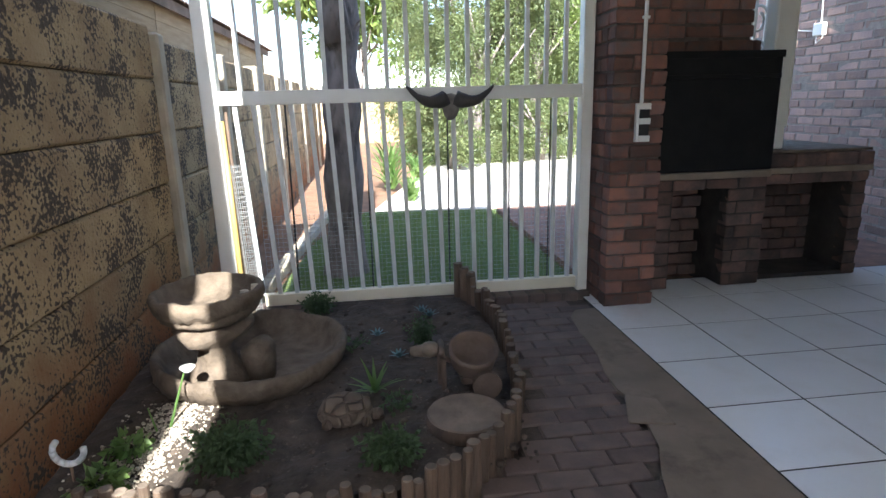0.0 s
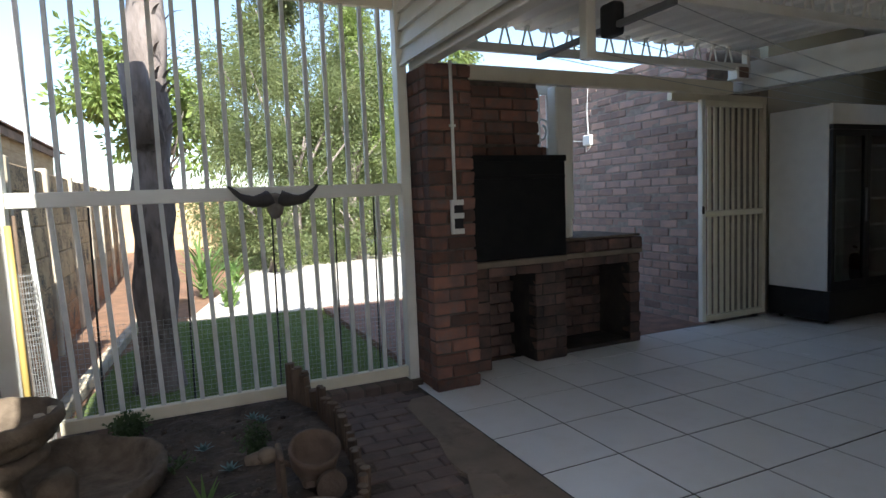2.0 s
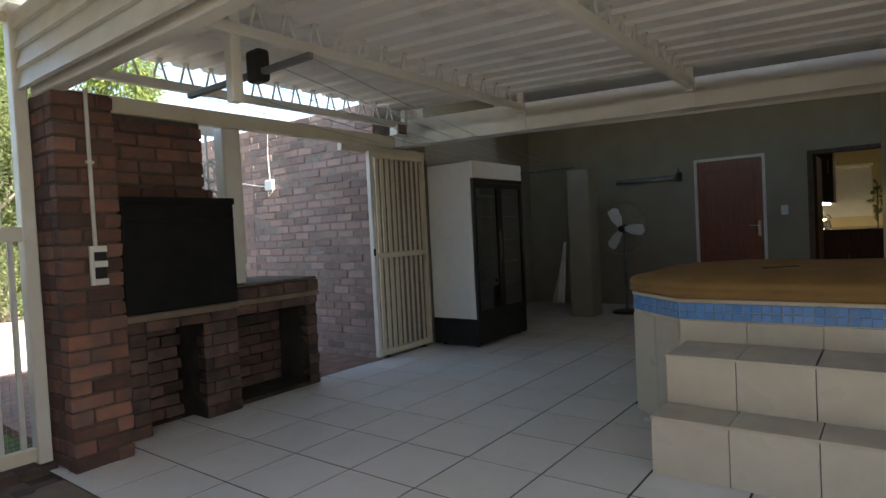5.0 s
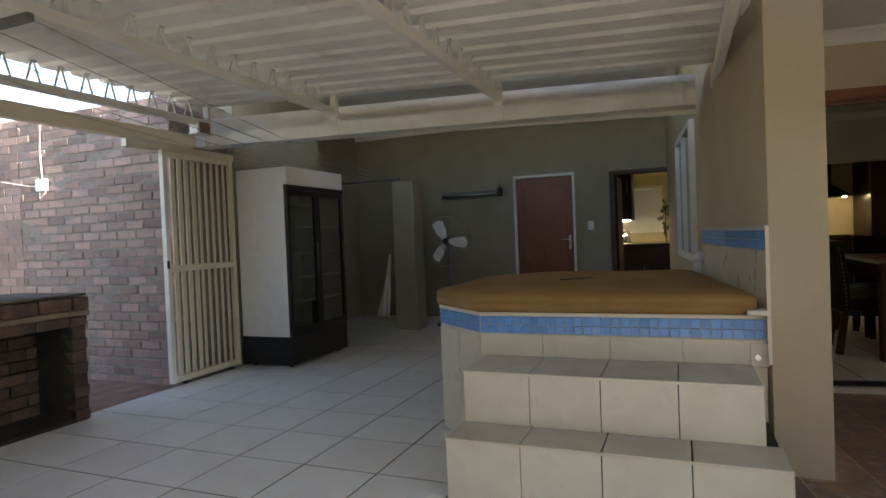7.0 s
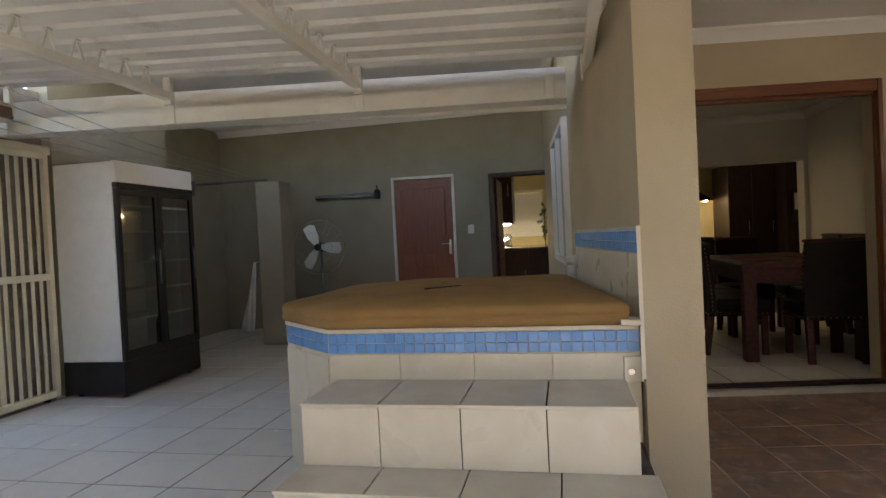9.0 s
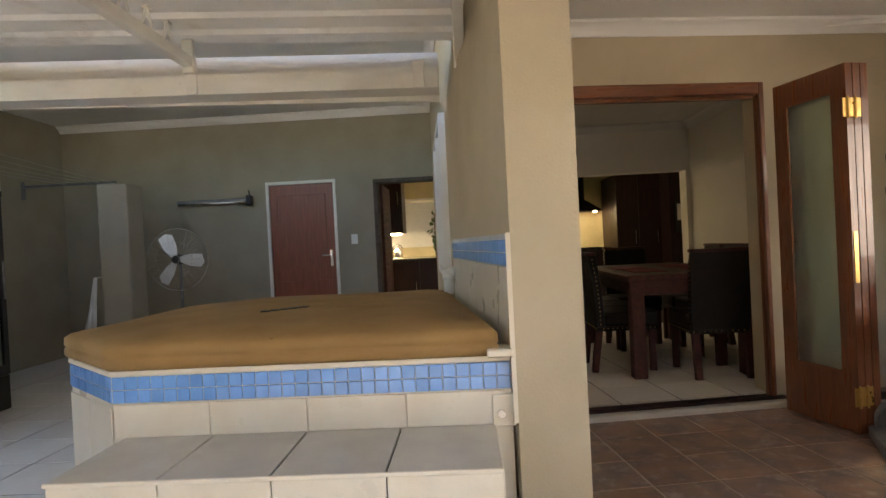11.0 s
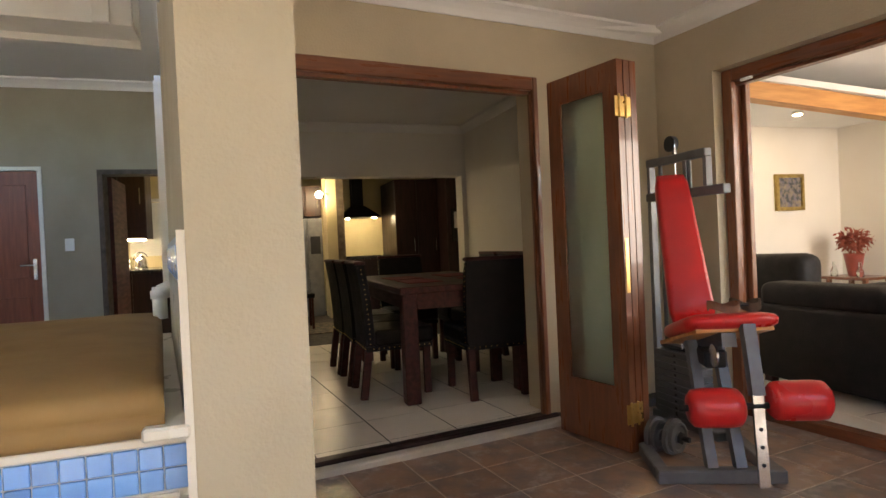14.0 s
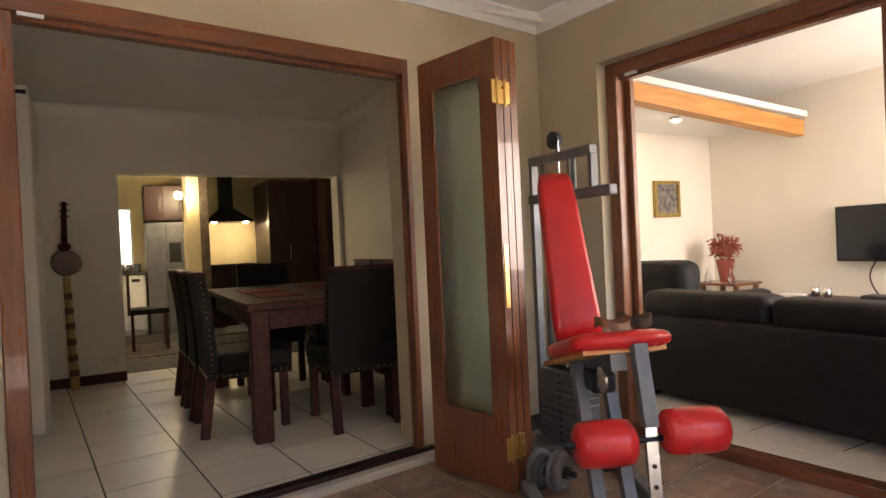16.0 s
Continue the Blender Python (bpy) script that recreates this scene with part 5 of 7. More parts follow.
bm = lathe(bmesh.new(), (-0.30, 2.68, 0.06), [(0.135, 0), (0.125, 0.05), (0.10, 0.10), (0.085, 0.18), (0.11, 0.22), (0.16, 0.25), (0.17, 0.28), (0.13, 0.30), (0, 0.30)], 40)
part("pedestal", rough_up(rough_up(bm, 0.03, 7), 0.012, 35), M_STONE, fo, smooth=True)
bm = lathe(bmesh.new(), (-0.12, 2.72, 0.06), [(0.07, 0), (0.08, 0.12), (0.05, 0.16), (0, 0.16)], 14)
part("side_rock", rough_up(bm, 0.025, 9), M_STONE, fo, smooth=True)
bm = lathe(bmesh.new(), (-0.31, 2.72, 0.34), [(0.09, 0), (0.15, 0.012), (0.20, 0.04), (0.212, 0.055), (0.20, 0.066), (0.225, 0.078), (0.245, 0.11), (0.247, 0.15), (0.232, 0.158), (0.215, 0.145), (0.19, 0.085), (0.10, 0.062), (0, 0.06)], 80)
part("bowl", rough_up(rough_up(bm, 0.016, 6), 0.009, 40), M_STONE, fo, "upper bowl with a rough lip", smooth=True)
for x, y in ((-0.13, 2.62), (-0.10, 2.70)):
    part("pebble", rough_up(lathe(bmesh.new(), (x, y, 0.475), [(0, 0), (0.022, 0.01), (0.018, 0.03), (0, 0.035)], 8), 0.006, 30), M_POSTC, fo)

# turtle ornament
tu = thing("turtle_ornament", "small brown cast stone turtle on the soil", "ornament", (0.29, 2.26, 0.05))
bm = lathe(bmesh.new(), (0.29, 2.26, 0.06), [(0.10, 0), (0.115, 0.02), (0.10, 0.055), (0.07, 0.085), (0.03, 0.10), (0, 0.103)], 16, 0.8)
for v in bm.verts:
    v.co.z += 0.006 * noise.noise(v.co * 40)
for dx, dy, r in ((0.125, -0.03, 0.03), (0.085, -0.085, 0.022), (-0.07, -0.085, 0.022), (0.08, 0.08, 0.022), (-0.08, 0.08, 0.022)):
    lathe(bm, (0.29 + dx, 2.26 + dy, 0.06), [(0, -0.005), (r, 0.01), (r * 0.8, 0.035), (0, 0.045)], 9)
part("body", bm, M_TURTLE, tu, smooth=True)

# ox cart planter
ca = thing("ox_cart_planter", "brown clay cart planter with an ox head", "planter", (0.82, 2.42, 0.05))
bm = lathe(bmesh.new(), (0.84, 2.44, 0.13), [(0.075, 0), (0.095, 0.04), (0.105, 0.10), (0.108, 0.125), (0.094, 0.125), (0.088, 0.08), (0.06, 0.03), (0, 0.03)], 22)
bmesh.ops.rotate(bm, cent=(0.84, 2.44, 0.19), matrix=Matrix.Rotation(radians(24), 3, "X"), verts=bm.verts)
part("bucket", bm, M_POT, ca, smooth=True)
for s in (-1, 1):
    bm = tube(bmesh.new(), (0.86 + 0.02 * s, 2.44 - 0.105 * s, 0.115), (0.86 + 0.02 * s, 2.44 - 0.13 * s, 0.115), 0.062, seg=18)
    part("wheel", bm, M_POT, ca)
bm = lathe(bmesh.new(), (0.66, 2.50, 0.21), [(0, -0.03), (0.032, -0.015), (0.045, 0.01), (0.03, 0.035), (0, 0.04)], 12)
tube(bm, (0.66, 2.50, 0.215), (0.575, 2.52, 0.205), 0.034, 0.02, seg=10)
part("ox_head", bm, M_LOGEND, ca, "pale clay ox head", smooth=True)
part("yoke", tube(bmesh.new(), (0.70, 2.40, 0.23), (0.71, 2.54, 0.235), 0.014, seg=8), M_POT, ca, smooth=True)
part("axle_bar", tube(bmesh.new(), (0.70, 2.46, 0.20), (0.82, 2.45, 0.14), 0.013, seg=8), M_POT, ca)
for dx, dy in ((-0.13, 0.03), (-0.12, -0.03)):
    part("leg", tube(bmesh.new(), (0.83 + dx, 2.46 + dy, 0.05), (0.83 + dx, 2.46 + dy, 0.2), 0.012, seg=7), M_POT, ca)
part("cart_base", boxed(0.78, 0.92, 2.38, 2.5, 0.09, 0.132, bevel=0.01), M_POT, ca)

sl = thing("log_slice", "pale cut log slice lying in the bed", "log slice", (0.76, 2.13, 0.05))
bm = lathe(bmesh.new(), (0.76, 2.13, 0.05), [(0.155, 0), (0.162, 0.02), (0.158, 0.052)], 26)
part("bark", rough_up(bm, 0.012, 8), M_LOG, sl, smooth=True)
bm = lathe(bmesh.new(), (0.76, 2.13, 0.107), [(0.153, 0), (0.145, 0.006), (0.14, 0.005), (0.10, 0.007), (0.06, 0.006), (0, 0.007)], 26)
part("cut_face", rough_up(bm, 0.003, 8), M_LOGEND, sl, "pale ringed cut face")

hoop = thing("bird_ring", "white half ring ornament on a stick", "ornament", (-0.62, 2.0, 0.08))
bm = bmesh.new()
pts = [Vector((-0.62 + 0.05 * math.cos(a), 2.0, 0.17 + 0.05 * math.sin(a))) for a in [radians(130 + 24 * k) for k in range(11)]]
for a, b in zip(pts, pts[1:]):
    tube(bm, a, b, 0.011, seg=8)
part("ring", bm, M_PLASTIC, hoop, smooth=True)
part("stick", tube(bmesh.new(), (-0.62, 2.0, 0.04), (-0.62, 2.0, 0.125), 0.005, seg=6), M_LOG, hoop)

rnd = random.Random(11)


def shrub(label, at, radii, n, size, material, group="bed plants"):
    t = thing("garden_plant", label, "plant", at, group)
    bm = bmesh.new()
    for k in range(7):
        a = rnd.uniform(0, 6.28)
        tube(bm, at, (at[0] + math.cos(a) * radii[0] * 0.6, at[1] + math.sin(a) * radii[1] * 0.6, at[2] + radii[2] * 1.2), 0.004, 0.002, seg=5)
    part("stems", bm, M_LEAF_C, t)
    part("leaves", leaves(bmesh.new(), (at[0], at[1], at[2] + radii[2] * 0.75), radii, int(n * 1.5), size * 0.72, rnd, shell=0.25, aspect=0.8), material, t)


shrub("dense low green leafy shrub in the bed", (-0.10, 2.0, 0.05), (0.17, 0.15, 0.11), 1100, 0.03, M_LEAF_C)
shrub("low blue-green leafy plant by the stakes", (0.46, 1.93, 0.05), (0.13, 0.11, 0.085), 800, 0.03, M_LEAF_C)
shrub("small green herb beside the ox cart", (0.66, 2.93, 0.05), (0.09, 0.08, 0.11), 420, 0.022, M_LEAF_C)
shrub("small green plant under the gate", (0.08, 3.52, 0.05), (0.12, 0.09, 0.09), 420, 0.03, M_LEAF_C)
shrub("sunlit leafy sprout by the wall", (-0.48, 2.12, 0.05), (0.10, 0.09, 0.06), 60, 0.06, M_LEAF_D)
shrub("sunlit leafy sprout beside the ring ornament", (-0.50, 1.93, 0.05), (0.12, 0.06, 0.05), 60, 0.06, M_LEAF_D)
shrub("sparse green seedling on the soil", (0.30, 2.95, 0.05), (0.12, 0.10, 0.04), 40, 0.03, M_LEAF_C)
shrub("sparse green seedling beside the turtle", (0.50, 2.30, 0.05), (0.10, 0.10, 0.05), 60, 0.03, M_LEAF_C)

al = thing("aloe_plant", "spiky green aloe in the bed", "plant", (0.41, 2.45, 0.06), "bed plants")
for k in range(13):
    part("leaf", blade(bmesh.new(), (0.41, 2.45, 0.06), k * 0.52 + rnd.uniform(-.2, .2), rnd.uniform(0.11, 0.17), 0.02, rnd.uniform(0.5, 1.1), rnd.uniform(0.3, 0.8)), M_LEAF_D, al)
for at in ((0.53, 2.82, 0.05), (0.43, 3.12, 0.05), (0.74, 3.34, 0.06), (0.70, 3.42, 0.06)):
    su = thing("succulent", "small blue-grey rosette succulent", "plant", at, "succulents")
    for k in range(14):
        part("leaf", blade(bmesh.new(), at, k * 2.4, 0.035 + 0.03 * (k / 14), 0.02, 1.2 - 0.06 * k, 0.2, 3), M_BLUEPL, su)
fl = thing("arum_stems", "pale stems leaning by the fountain", "plant", (-0.42, 2.35, 0.05))
bm = bmesh.new()
tube(bm, (-0.40, 2.30, 0.05), (-0.36, 2.42, 0.23), 0.006, 0.004, seg=6)
tube(bm, (-0.44, 2.28, 0.05), (-0.47, 2.3, 0.15), 0.005, 0.003, seg=6)
part("stems", bm, M_LEAF_D, fl)
part("flower", lathe(bmesh.new(), (-0.345, 2.43, 0.235), [(0, -0.01), (0.02, 0.0), (0.032, 0.02), (0.02, 0.018), (0, 0.0)], 10), M_PLASTIC, fl, "white flower", smooth=True)

# rolled mesh and pole between gate post and wall
rm = thing("wire_mesh_roll", "loose roll of galvanised wire mesh by the gate post", "wire mesh", (-0.30, 3.66, 0.06))
bm = bmesh.new()
for k in range(16):
    a = 2 * math.pi * k / 16
    tube(bm, (-0.30 + 0.035 * math.cos(a), 3.655 + 0.03 * math.sin(a), 0.06), (-0.335 + 0.03 * math.cos(a), 3.66 + 0.03 * math.sin(a), 0.95), 0.0015, seg=4)
for j in range(30):
    z = 0.07 + j * 0.03
    q = [Vector((-0.30 - 0.035 * z + 0.035 * math.cos(a), 3.657 + 0.03 * math.sin(a), z)) for a in [2 * math.pi * k / 10 for k in range(10)]]
    for a, b in zip(q, q[1:] + q[:1]):
        tube(bm, a, b, 0.0015, seg=4, caps=False)
part("mesh", bm, M_MESH, rm)
po = thing("garden_pole", "yellow weathered pole leaning by the gate post", "pole", (-0.385, 3.7, 0.04))
part("pole", tube(bmesh.new(), (-0.375, 3.68, 0.036), (-0.395, 3.685, 1.20), 0.018, 0.016, seg=10), M_BAMBOO, po, smooth=True)
po2 = thing("garden_pole", "thin dark pole leaning by the gate post", "pole", (-0.34, 3.69, 0.04))
part("pole", tube(bmesh.new(), (-0.345, 3.685, 0.036), (-0.365, 3.69, 1.25), 0.009, 0.009, seg=8), M_LOG, po2, smooth=True)

# horned skull ornament on the gate rail
sk = thing("horned_skull", "weathered horned animal skull hung on the gate", "skull ornament", (0.94, 3.69, 1.25))
bm = lathe(bmesh.new(), (0.94, 3.685, 1.17), [(0.018, 0), (0.04, 0.03), (0.055, 0.08), (0.062, 0.12), (0.05, 0.145), (0, 0.155)], 14, 0.6)
for s in (-1, 1):
    fs = [k / 9 for k in range(10)]
    hp = [(0.94 + s * (0.03 + 0.23 * f), 3.685 - 0.02 * math.sin(f * 3), 1.295 - 0.04 * math.sin(f * 2.4) + 0.10 * f * f) for f in fs]
    part("horn", rough_up(sweep(bmesh.new(), hp, [0.044 * (1.02 - f) + 0.007 for f in fs], 10), 0.006, 25), M_HORN, sk, "thick dark curved horn", smooth=True)
part("skull", rough_up(bm, 0.006, 25), M_BONE, sk, smooth=True)

# ---- garden beyond the gate ----
tr = thing("palm_trunk", "thick dark scarred tree trunk with a pruned stub", "tree", (0.22, 4.95, -0.12))
bm = bmesh.new()
prev, N = None, 22
for k in range(N + 1):
    z = -0.15 + k * 0.17
    r = 0.155 - 0.0012 * k + (0.05 if k == 0 else 0) + 0.018 * math.sin(k * 1.7)
    cx = 0.20 + 0.035 * z
    rg = []
    for i in range(18):
        a = 2 * math.pi * i / 18
        rr = r * (1 + 0.12 * noise.noise(Vector((math.cos(a) * 2, math.sin(a) * 2, z * 3))))
        rg.append(bm.verts.new((cx + rr * math.cos(a), 4.95 + rr * math.sin(a), z)))
    if prev:
        for i in range(18):
            j = (i + 1) % 18
            bm.faces.new((prev[i], prev[j], rg[j], rg[i]))
    prev = rg
bm.faces.new(prev)
part("trunk", bm, M_BARK, tr, smooth=True)
part("stub", rough_up(tube(bmesh.new(), (0.25, 4.86, 1.75), (0.19, 4.74, 2.28), 0.12, 0.09, seg=14), 0.02, 9), M_BARK, tr, "pruned pale limb stub", smooth=True)
bm = bmesh.new()
for k in range(60):
    a, z = rnd.uniform(0, 6.28), rnd.uniform(1.6, 3.5)
    blade(bm, (0.27 + 0.15 * math.cos(a), 4.95 + 0.15 * math.sin(a), z), a, rnd.uniform(0.08, 0.2), 0.03, 0.9, 1.2, 3)
part("bark_scales", bm, M_BARK, tr, kind="stuff")


def tree(label, at, height, radii, n, size, material, seed, name="garden_tree"):
    r = random.Random(seed)
    t = thing(name, label, "tree", at, "garden trees")
    bm = bmesh.new()
    x, y, z = at
    tube(bm, at, (x + 0.1, y, z + height * 0.45), 0.13, 0.08, seg=9)
    tips = []
    for k in range(9):
        a = r.uniform(0, 6.28)
        e = (x + math.cos(a) * radii[0] * 0.6, y + math.sin(a) * radii[1] * 0.6, z + height * r.uniform(0.55, 0.9))
        tube(bm, (x + 0.1, y, z + height * r.uniform(0.25, 0.45)), e, 0.05, 0.015, seg=6)
        tips.append(e)
    part("trunk", bm, M_BARK, t, smooth=True)
    bm = bmesh.new()
    for k in range(34):
        a, u = r.uniform(0, 6.28), r.uniform(-0.9, 1)
        c = (x + math.cos(a) * radii[0] * r.uniform(0.2, 0.8), y + math.sin(a) * radii[1] * r.uniform(0.2, 0.8), z + height - radii[2] + u * radii[2] * 0.85)
        q = r.uniform(0.22, 0.42)
        leaves(bm, c, (radii[0] * q, radii[1] * q, radii[2] * q), n // 34, size, r, shell=0.2)
    part("crown", bm, material, t)
    return t


tree("broad olive-green garden shrub in full sun", (3.0, 14.2, -0.12), 5.2, (2.6, 1.7, 2.9), 52000, 0.075, M_LEAF_A, 1)
tree("dense olive-green garden shrub beside the drive", (4.6, 15.0, -0.12), 5.6, (2.2, 1.6, 3.0), 38000, 0.085, M_LEAF_A, 8)
tree("tall bright green tree in full sun", (6.6, 16.5, -0.12), 8.0, (3.0, 2.5, 4.2), 60000, 0.115, M_LEAF_B, 2)
tree("tall olive-green tree behind the shrubs", (4.6, 19.0, -0.12), 9.5, (3.4, 2.2, 4.6), 45000, 0.14, M_LEAF_A, 12)
tree("dark green round shrub under the trees", (2.2, 12.4, -0.12), 1.9, (1.1, 0.8, 1.0), 9000, 0.07, M_LEAF_A, 3)
tree("low green hedge shrub under the trees", (4.4, 13.6, -0.12), 1.5, (1.3, 0.8, 0.8), 8000, 0.08, M_LEAF_A, 5)
tree("far pale green tree beyond the garden", (0.2, 27.0, -0.12), 8.5, (4.5, 2.5, 3.2), 7000, 0.35, M_LEAF_B, 4)
tree("far green tree beyond the wall", (11.0, 26.0, -0.12), 5.5, (5.0, 3.0, 2.6), 8000, 0.35, M_LEAF_A, 6)
for at, n, L, lab in (((0.75, 9.6, -0.12), 60, 0.95, "tall yucca with sword-shaped green leaves"), ((1.0, 8.5, -0.12), 45, 0.42, "low strap-leaved clump on red soil"), ((1.25, 10.6, -0.12), 50, 0.6, "strap-leaved clump under the shrub"), ((0.1, 6.8, -0.12), 26, 0.35, "thin grassy clump beside the trunk")):
    yu = thing("yucca", lab, "plant", at, "garden plants")
    bm = bmesh.new()
    for k in range(n):
        blade(bm, (at[0] + rnd.uniform(-.08, .08), at[1] + rnd.uniform(-.08, .08), at[2] + rnd.uniform(0, L * 0.5)), rnd.uniform(0, 6.28), L * rnd.uniform(0.5, 0.9), 0.05, rnd.uniform(0.6, 1.4), rnd.uniform(0.3, 1.2))
    part("leaves", bm, M_LEAF_D, yu)
bm = bmesh.new()
r2 = random.Random(9)
for _ in range(26000):
    x, y = r2.uniform(-0.2, 2.85), r2.uniform(4.16, 7.5)
    if y > 7.7 - 0.13 * x or (x < 0.3 and y > 6.4 + x):
        continue
    a, h = r2.uniform(0, 6.28), r2.uniform(0.02, 0.045)
    dx, dy = math.cos(a) * 0.0028, math.sin(a) * 0.0028
    v = [bm.verts.new(p) for p in ((x - dx, y - dy, -0.101), (x + dx, y + dy, -0.101), (x + r2.uniform(-.015, .015), y + r2.uniform(-.015, .015), -0.101 + h))]
    bm.faces.new(v)
setting("lawn_grass", bm, M_GRASS, "short green grass blades of the lawn", "grass", kind="stuff")
for k in range(16):
    placed("brick", piece_mesh("edging_brick", 0.22, 0.1, 0.09, M_POSTC, 0.008), bpy.data.objects["ground_lawn"], pose(-0.42 + 0.022 * k, 4.3 + k * 0.235, -0.07, 0, 0, 84))

shed = thing("neighbour_shed", "old plank shed with a corrugated roof over the wall", "shed", (-1.3, 8, 0))
for k in range(5):
    z0 = 1.3 + k * 0.155
    for j in range(3):
        part("plank", boxed(-1.13 + 0.004 * k, -1.10 + 0.004 * k, 2.6 + 2.4 * j, 4.99 + 2.4 * j, z0, z0 + 0.165, bevel=0.004), M_TIMBER, shed)
part("body", boxed(-3.4, -1.14, 2.6, 9.8, -0.3, 2.08), M_TIMBER, shed)
bm = bmesh.new()
prev = None
for k in range(260):
    y = 2.5 + k * 0.03
    dz = 0.012 * math.sin(k * 2.1)
    a, b = bm.verts.new((-0.98, y, 2.12 + dz)), bm.verts.new((-3.5, y, 2.45 + dz))
    if prev:
        bm.faces.new((prev[0], prev[1], b, a))
    prev = (a, b)
part("roof_sheet", bm, M_RUST, shed)
part("fascia", boxed(-1.04, -1.02, 2.5, 9.9, 2.02, 2.10), M_RUST, shed)

# Added wall that keeps low sky light from the west out of the alcove.
setting("wall_neighbour", boxed(-1.30, -1.16, -5.5, 2.58, -0.3, 2.735), M_TIMBER, "plain plank wall added to block low western light", "wall")

# ---- clothes line under the roof ----
cl = thing("clothes_line", "retractable clothes line bar hung from the roof", "clothes line", (2.35, 2.45, 2.05))
part("hanger", boxed(2.28, 2.34, 2.42, 2.48, 1.91, 2.36, bevel=0.004), M_WHITE, cl)
part("bar", boxed(2.36, 2.39, 1.95, 2.98, 2.03, 2.06, bevel=0.003), M_DARKST, cl)
part("housing", boxed(2.345, 2.42, 2.30, 2.41, 2.0, 2.16, bevel=0.02, segs=3), M_BLACK, cl, "black reel housing")
for k, y in enumerate((1.98, 2.2, 2.45, 2.7, 2.94)):
    lp = [(2.38 + 6.1 * f, y + (3.55 + 0.13 * k - y) * f, 2.05 - 0.28 * f * (1 - f)) for f in [i / 12 for i in range(13)]]
    bm = sweep(bmesh.new(), lp, [0.0022] * 13, 4)
    part("line", bm, M_MESH, cl)
cl2 = thing("line_bracket", "steel bracket holding the clothes line ends", "bracket", (8.5, 3.8, 2.0))
part("bar", boxed(8.48, 8.51, 3.5, 4.58, 2.03, 2.06), M_DARKST, cl2)
part("arm", boxed(8.485, 8.505, 4.56, 4.6, 1.9, 2.1), M_DARKST, cl2)

# ---- alcove ----
fd = thing("door_store", "closed red-brown panelled door in a white frame", "door", (FAR_X, 1.6, 0), kind="structure")
part("frame", wall_with_openings("x", FAR_X - 0.015, FAR_X + 0.06, 1.165, 2.035, 0, 2.03, [(1.20, 2.0, 0, 1.995)]), M_WHITE, fd)
leaf = part("leaf", boxed(FAR_X + 0.005, FAR_X + 0.045, 1.204, 1.996, 0.01, 1.99, bevel=0.003), M_DOOR, fd)
for z0, z1 in ((0.25, 0.80), (0.98, 1.86)):
    part("panel", boxed(FAR_X - 0.003, FAR_X + 0.004, 1.30, 1.90, z0, z1, bevel=0.006), M_DOOR, leaf)
hd = part("handle_plate", boxed(FAR_X - 0.006, FAR_X + 0.003, 1.235, 1.27, 0.96, 1.16, bevel=0.002), M_CHROME, leaf)
part("lever", tube(bmesh.new(), (FAR_X - 0.04, 1.25, 1.10), (FAR_X - 0.04, 1.36, 1.10), 0.009, seg=8), M_CHROME, hd)
part("spindle", tube(bmesh.new(), (FAR_X - 0.045, 1.25, 1.10), (FAR_X - 0.004, 1.25, 1.10), 0.008, seg=8), M_CHROME, hd)
kd = thing("door_kitchen", "open kitchen doorway with a dark wooden frame", "doorway", (FAR_X, 0.3, 0), kind="structure")
part("frame", wall_with_openings("x", FAR_X - 0.012, FAR_X + 0.21, -0.10, 0.70, 0, 2.0, [(-0.055, 0.655, 0, 1.955)]), M_MORTAR, kd)
part("leaf", boxed(FAR_X + 0.22, FAR_X + 0.92, 0.62, 0.66, 0.1, 1.95, bevel=0.003), M_DARKWOOD, kd, "dark door standing open")
sw = thing("light_switch", "white wall switch plate", "switch", (FAR_X, 0.96, 1.28))
part("plate", boxed(FAR_X - 0.01, FAR_X - 0.001, 0.92, 1.0, 1.22, 1.34, bevel=0.003), M_PLASTIC, sw)
part("rocker", boxed(FAR_X - 0.015, FAR_X - 0.011, 0.945, 0.975, 1.26, 1.30, bevel=0.002), M_PLASTIC, sw)
ht = thing("wall_heater", "long dark tubular wall heater", "heater", (FAR_X - 0.06, 2.66, 1.82))
part("reflector", boxed(FAR_X - 0.09, FAR_X - 0.03, 2.24, 3.12, 1.79, 1.85, bevel=0.008), M_DARKST, ht)
part("tube", tube(bmesh.new(), (FAR_X - 0.10, 2.26, 1.80), (FAR_X - 0.10, 3.10, 1.80), 0.012, seg=10), M_CHROME, ht, smooth=True)
part("end_cap", boxed(FAR_X - 0.12, FAR_X - 0.02, 2.19, 2.25, 1.76, 1.88, bevel=0.01), M_BLACK, ht)
part("hook", tube(bmesh.new(), (FAR_X - 0.06, 2.22, 1.88), (FAR_X - 0.06, 2.23, 1.94), 0.008, seg=7), M_BLACK, ht)
for y in (2.4, 2.95):
    part("bracket", boxed(FAR_X - 0.03, FAR_X - 0.001, y - 0.015, y + 0.015, 1.78, 1.86), M_DARKST, ht)

fan = thing("pedestal_fan", "white three-blade pedestal fan on a dark stand", "fan", (8.4, 2.76, 0))
FZ = 1.14
part("base", lathe(bmesh.new(), (8.4, 2.76, 0), [(0.20, 0), (0.20, 0.02), (0.17, 0.035), (0.03, 0.05), (0, 0.05)], 24), M_BLACK, fan, smooth=True)
part("pole", tube(bmesh.new(), (8.4, 2.76, 0.05), (8.4, 2.76, FZ - 0.05), 0.018, seg=12), M_DARKST, fan, smooth=True)
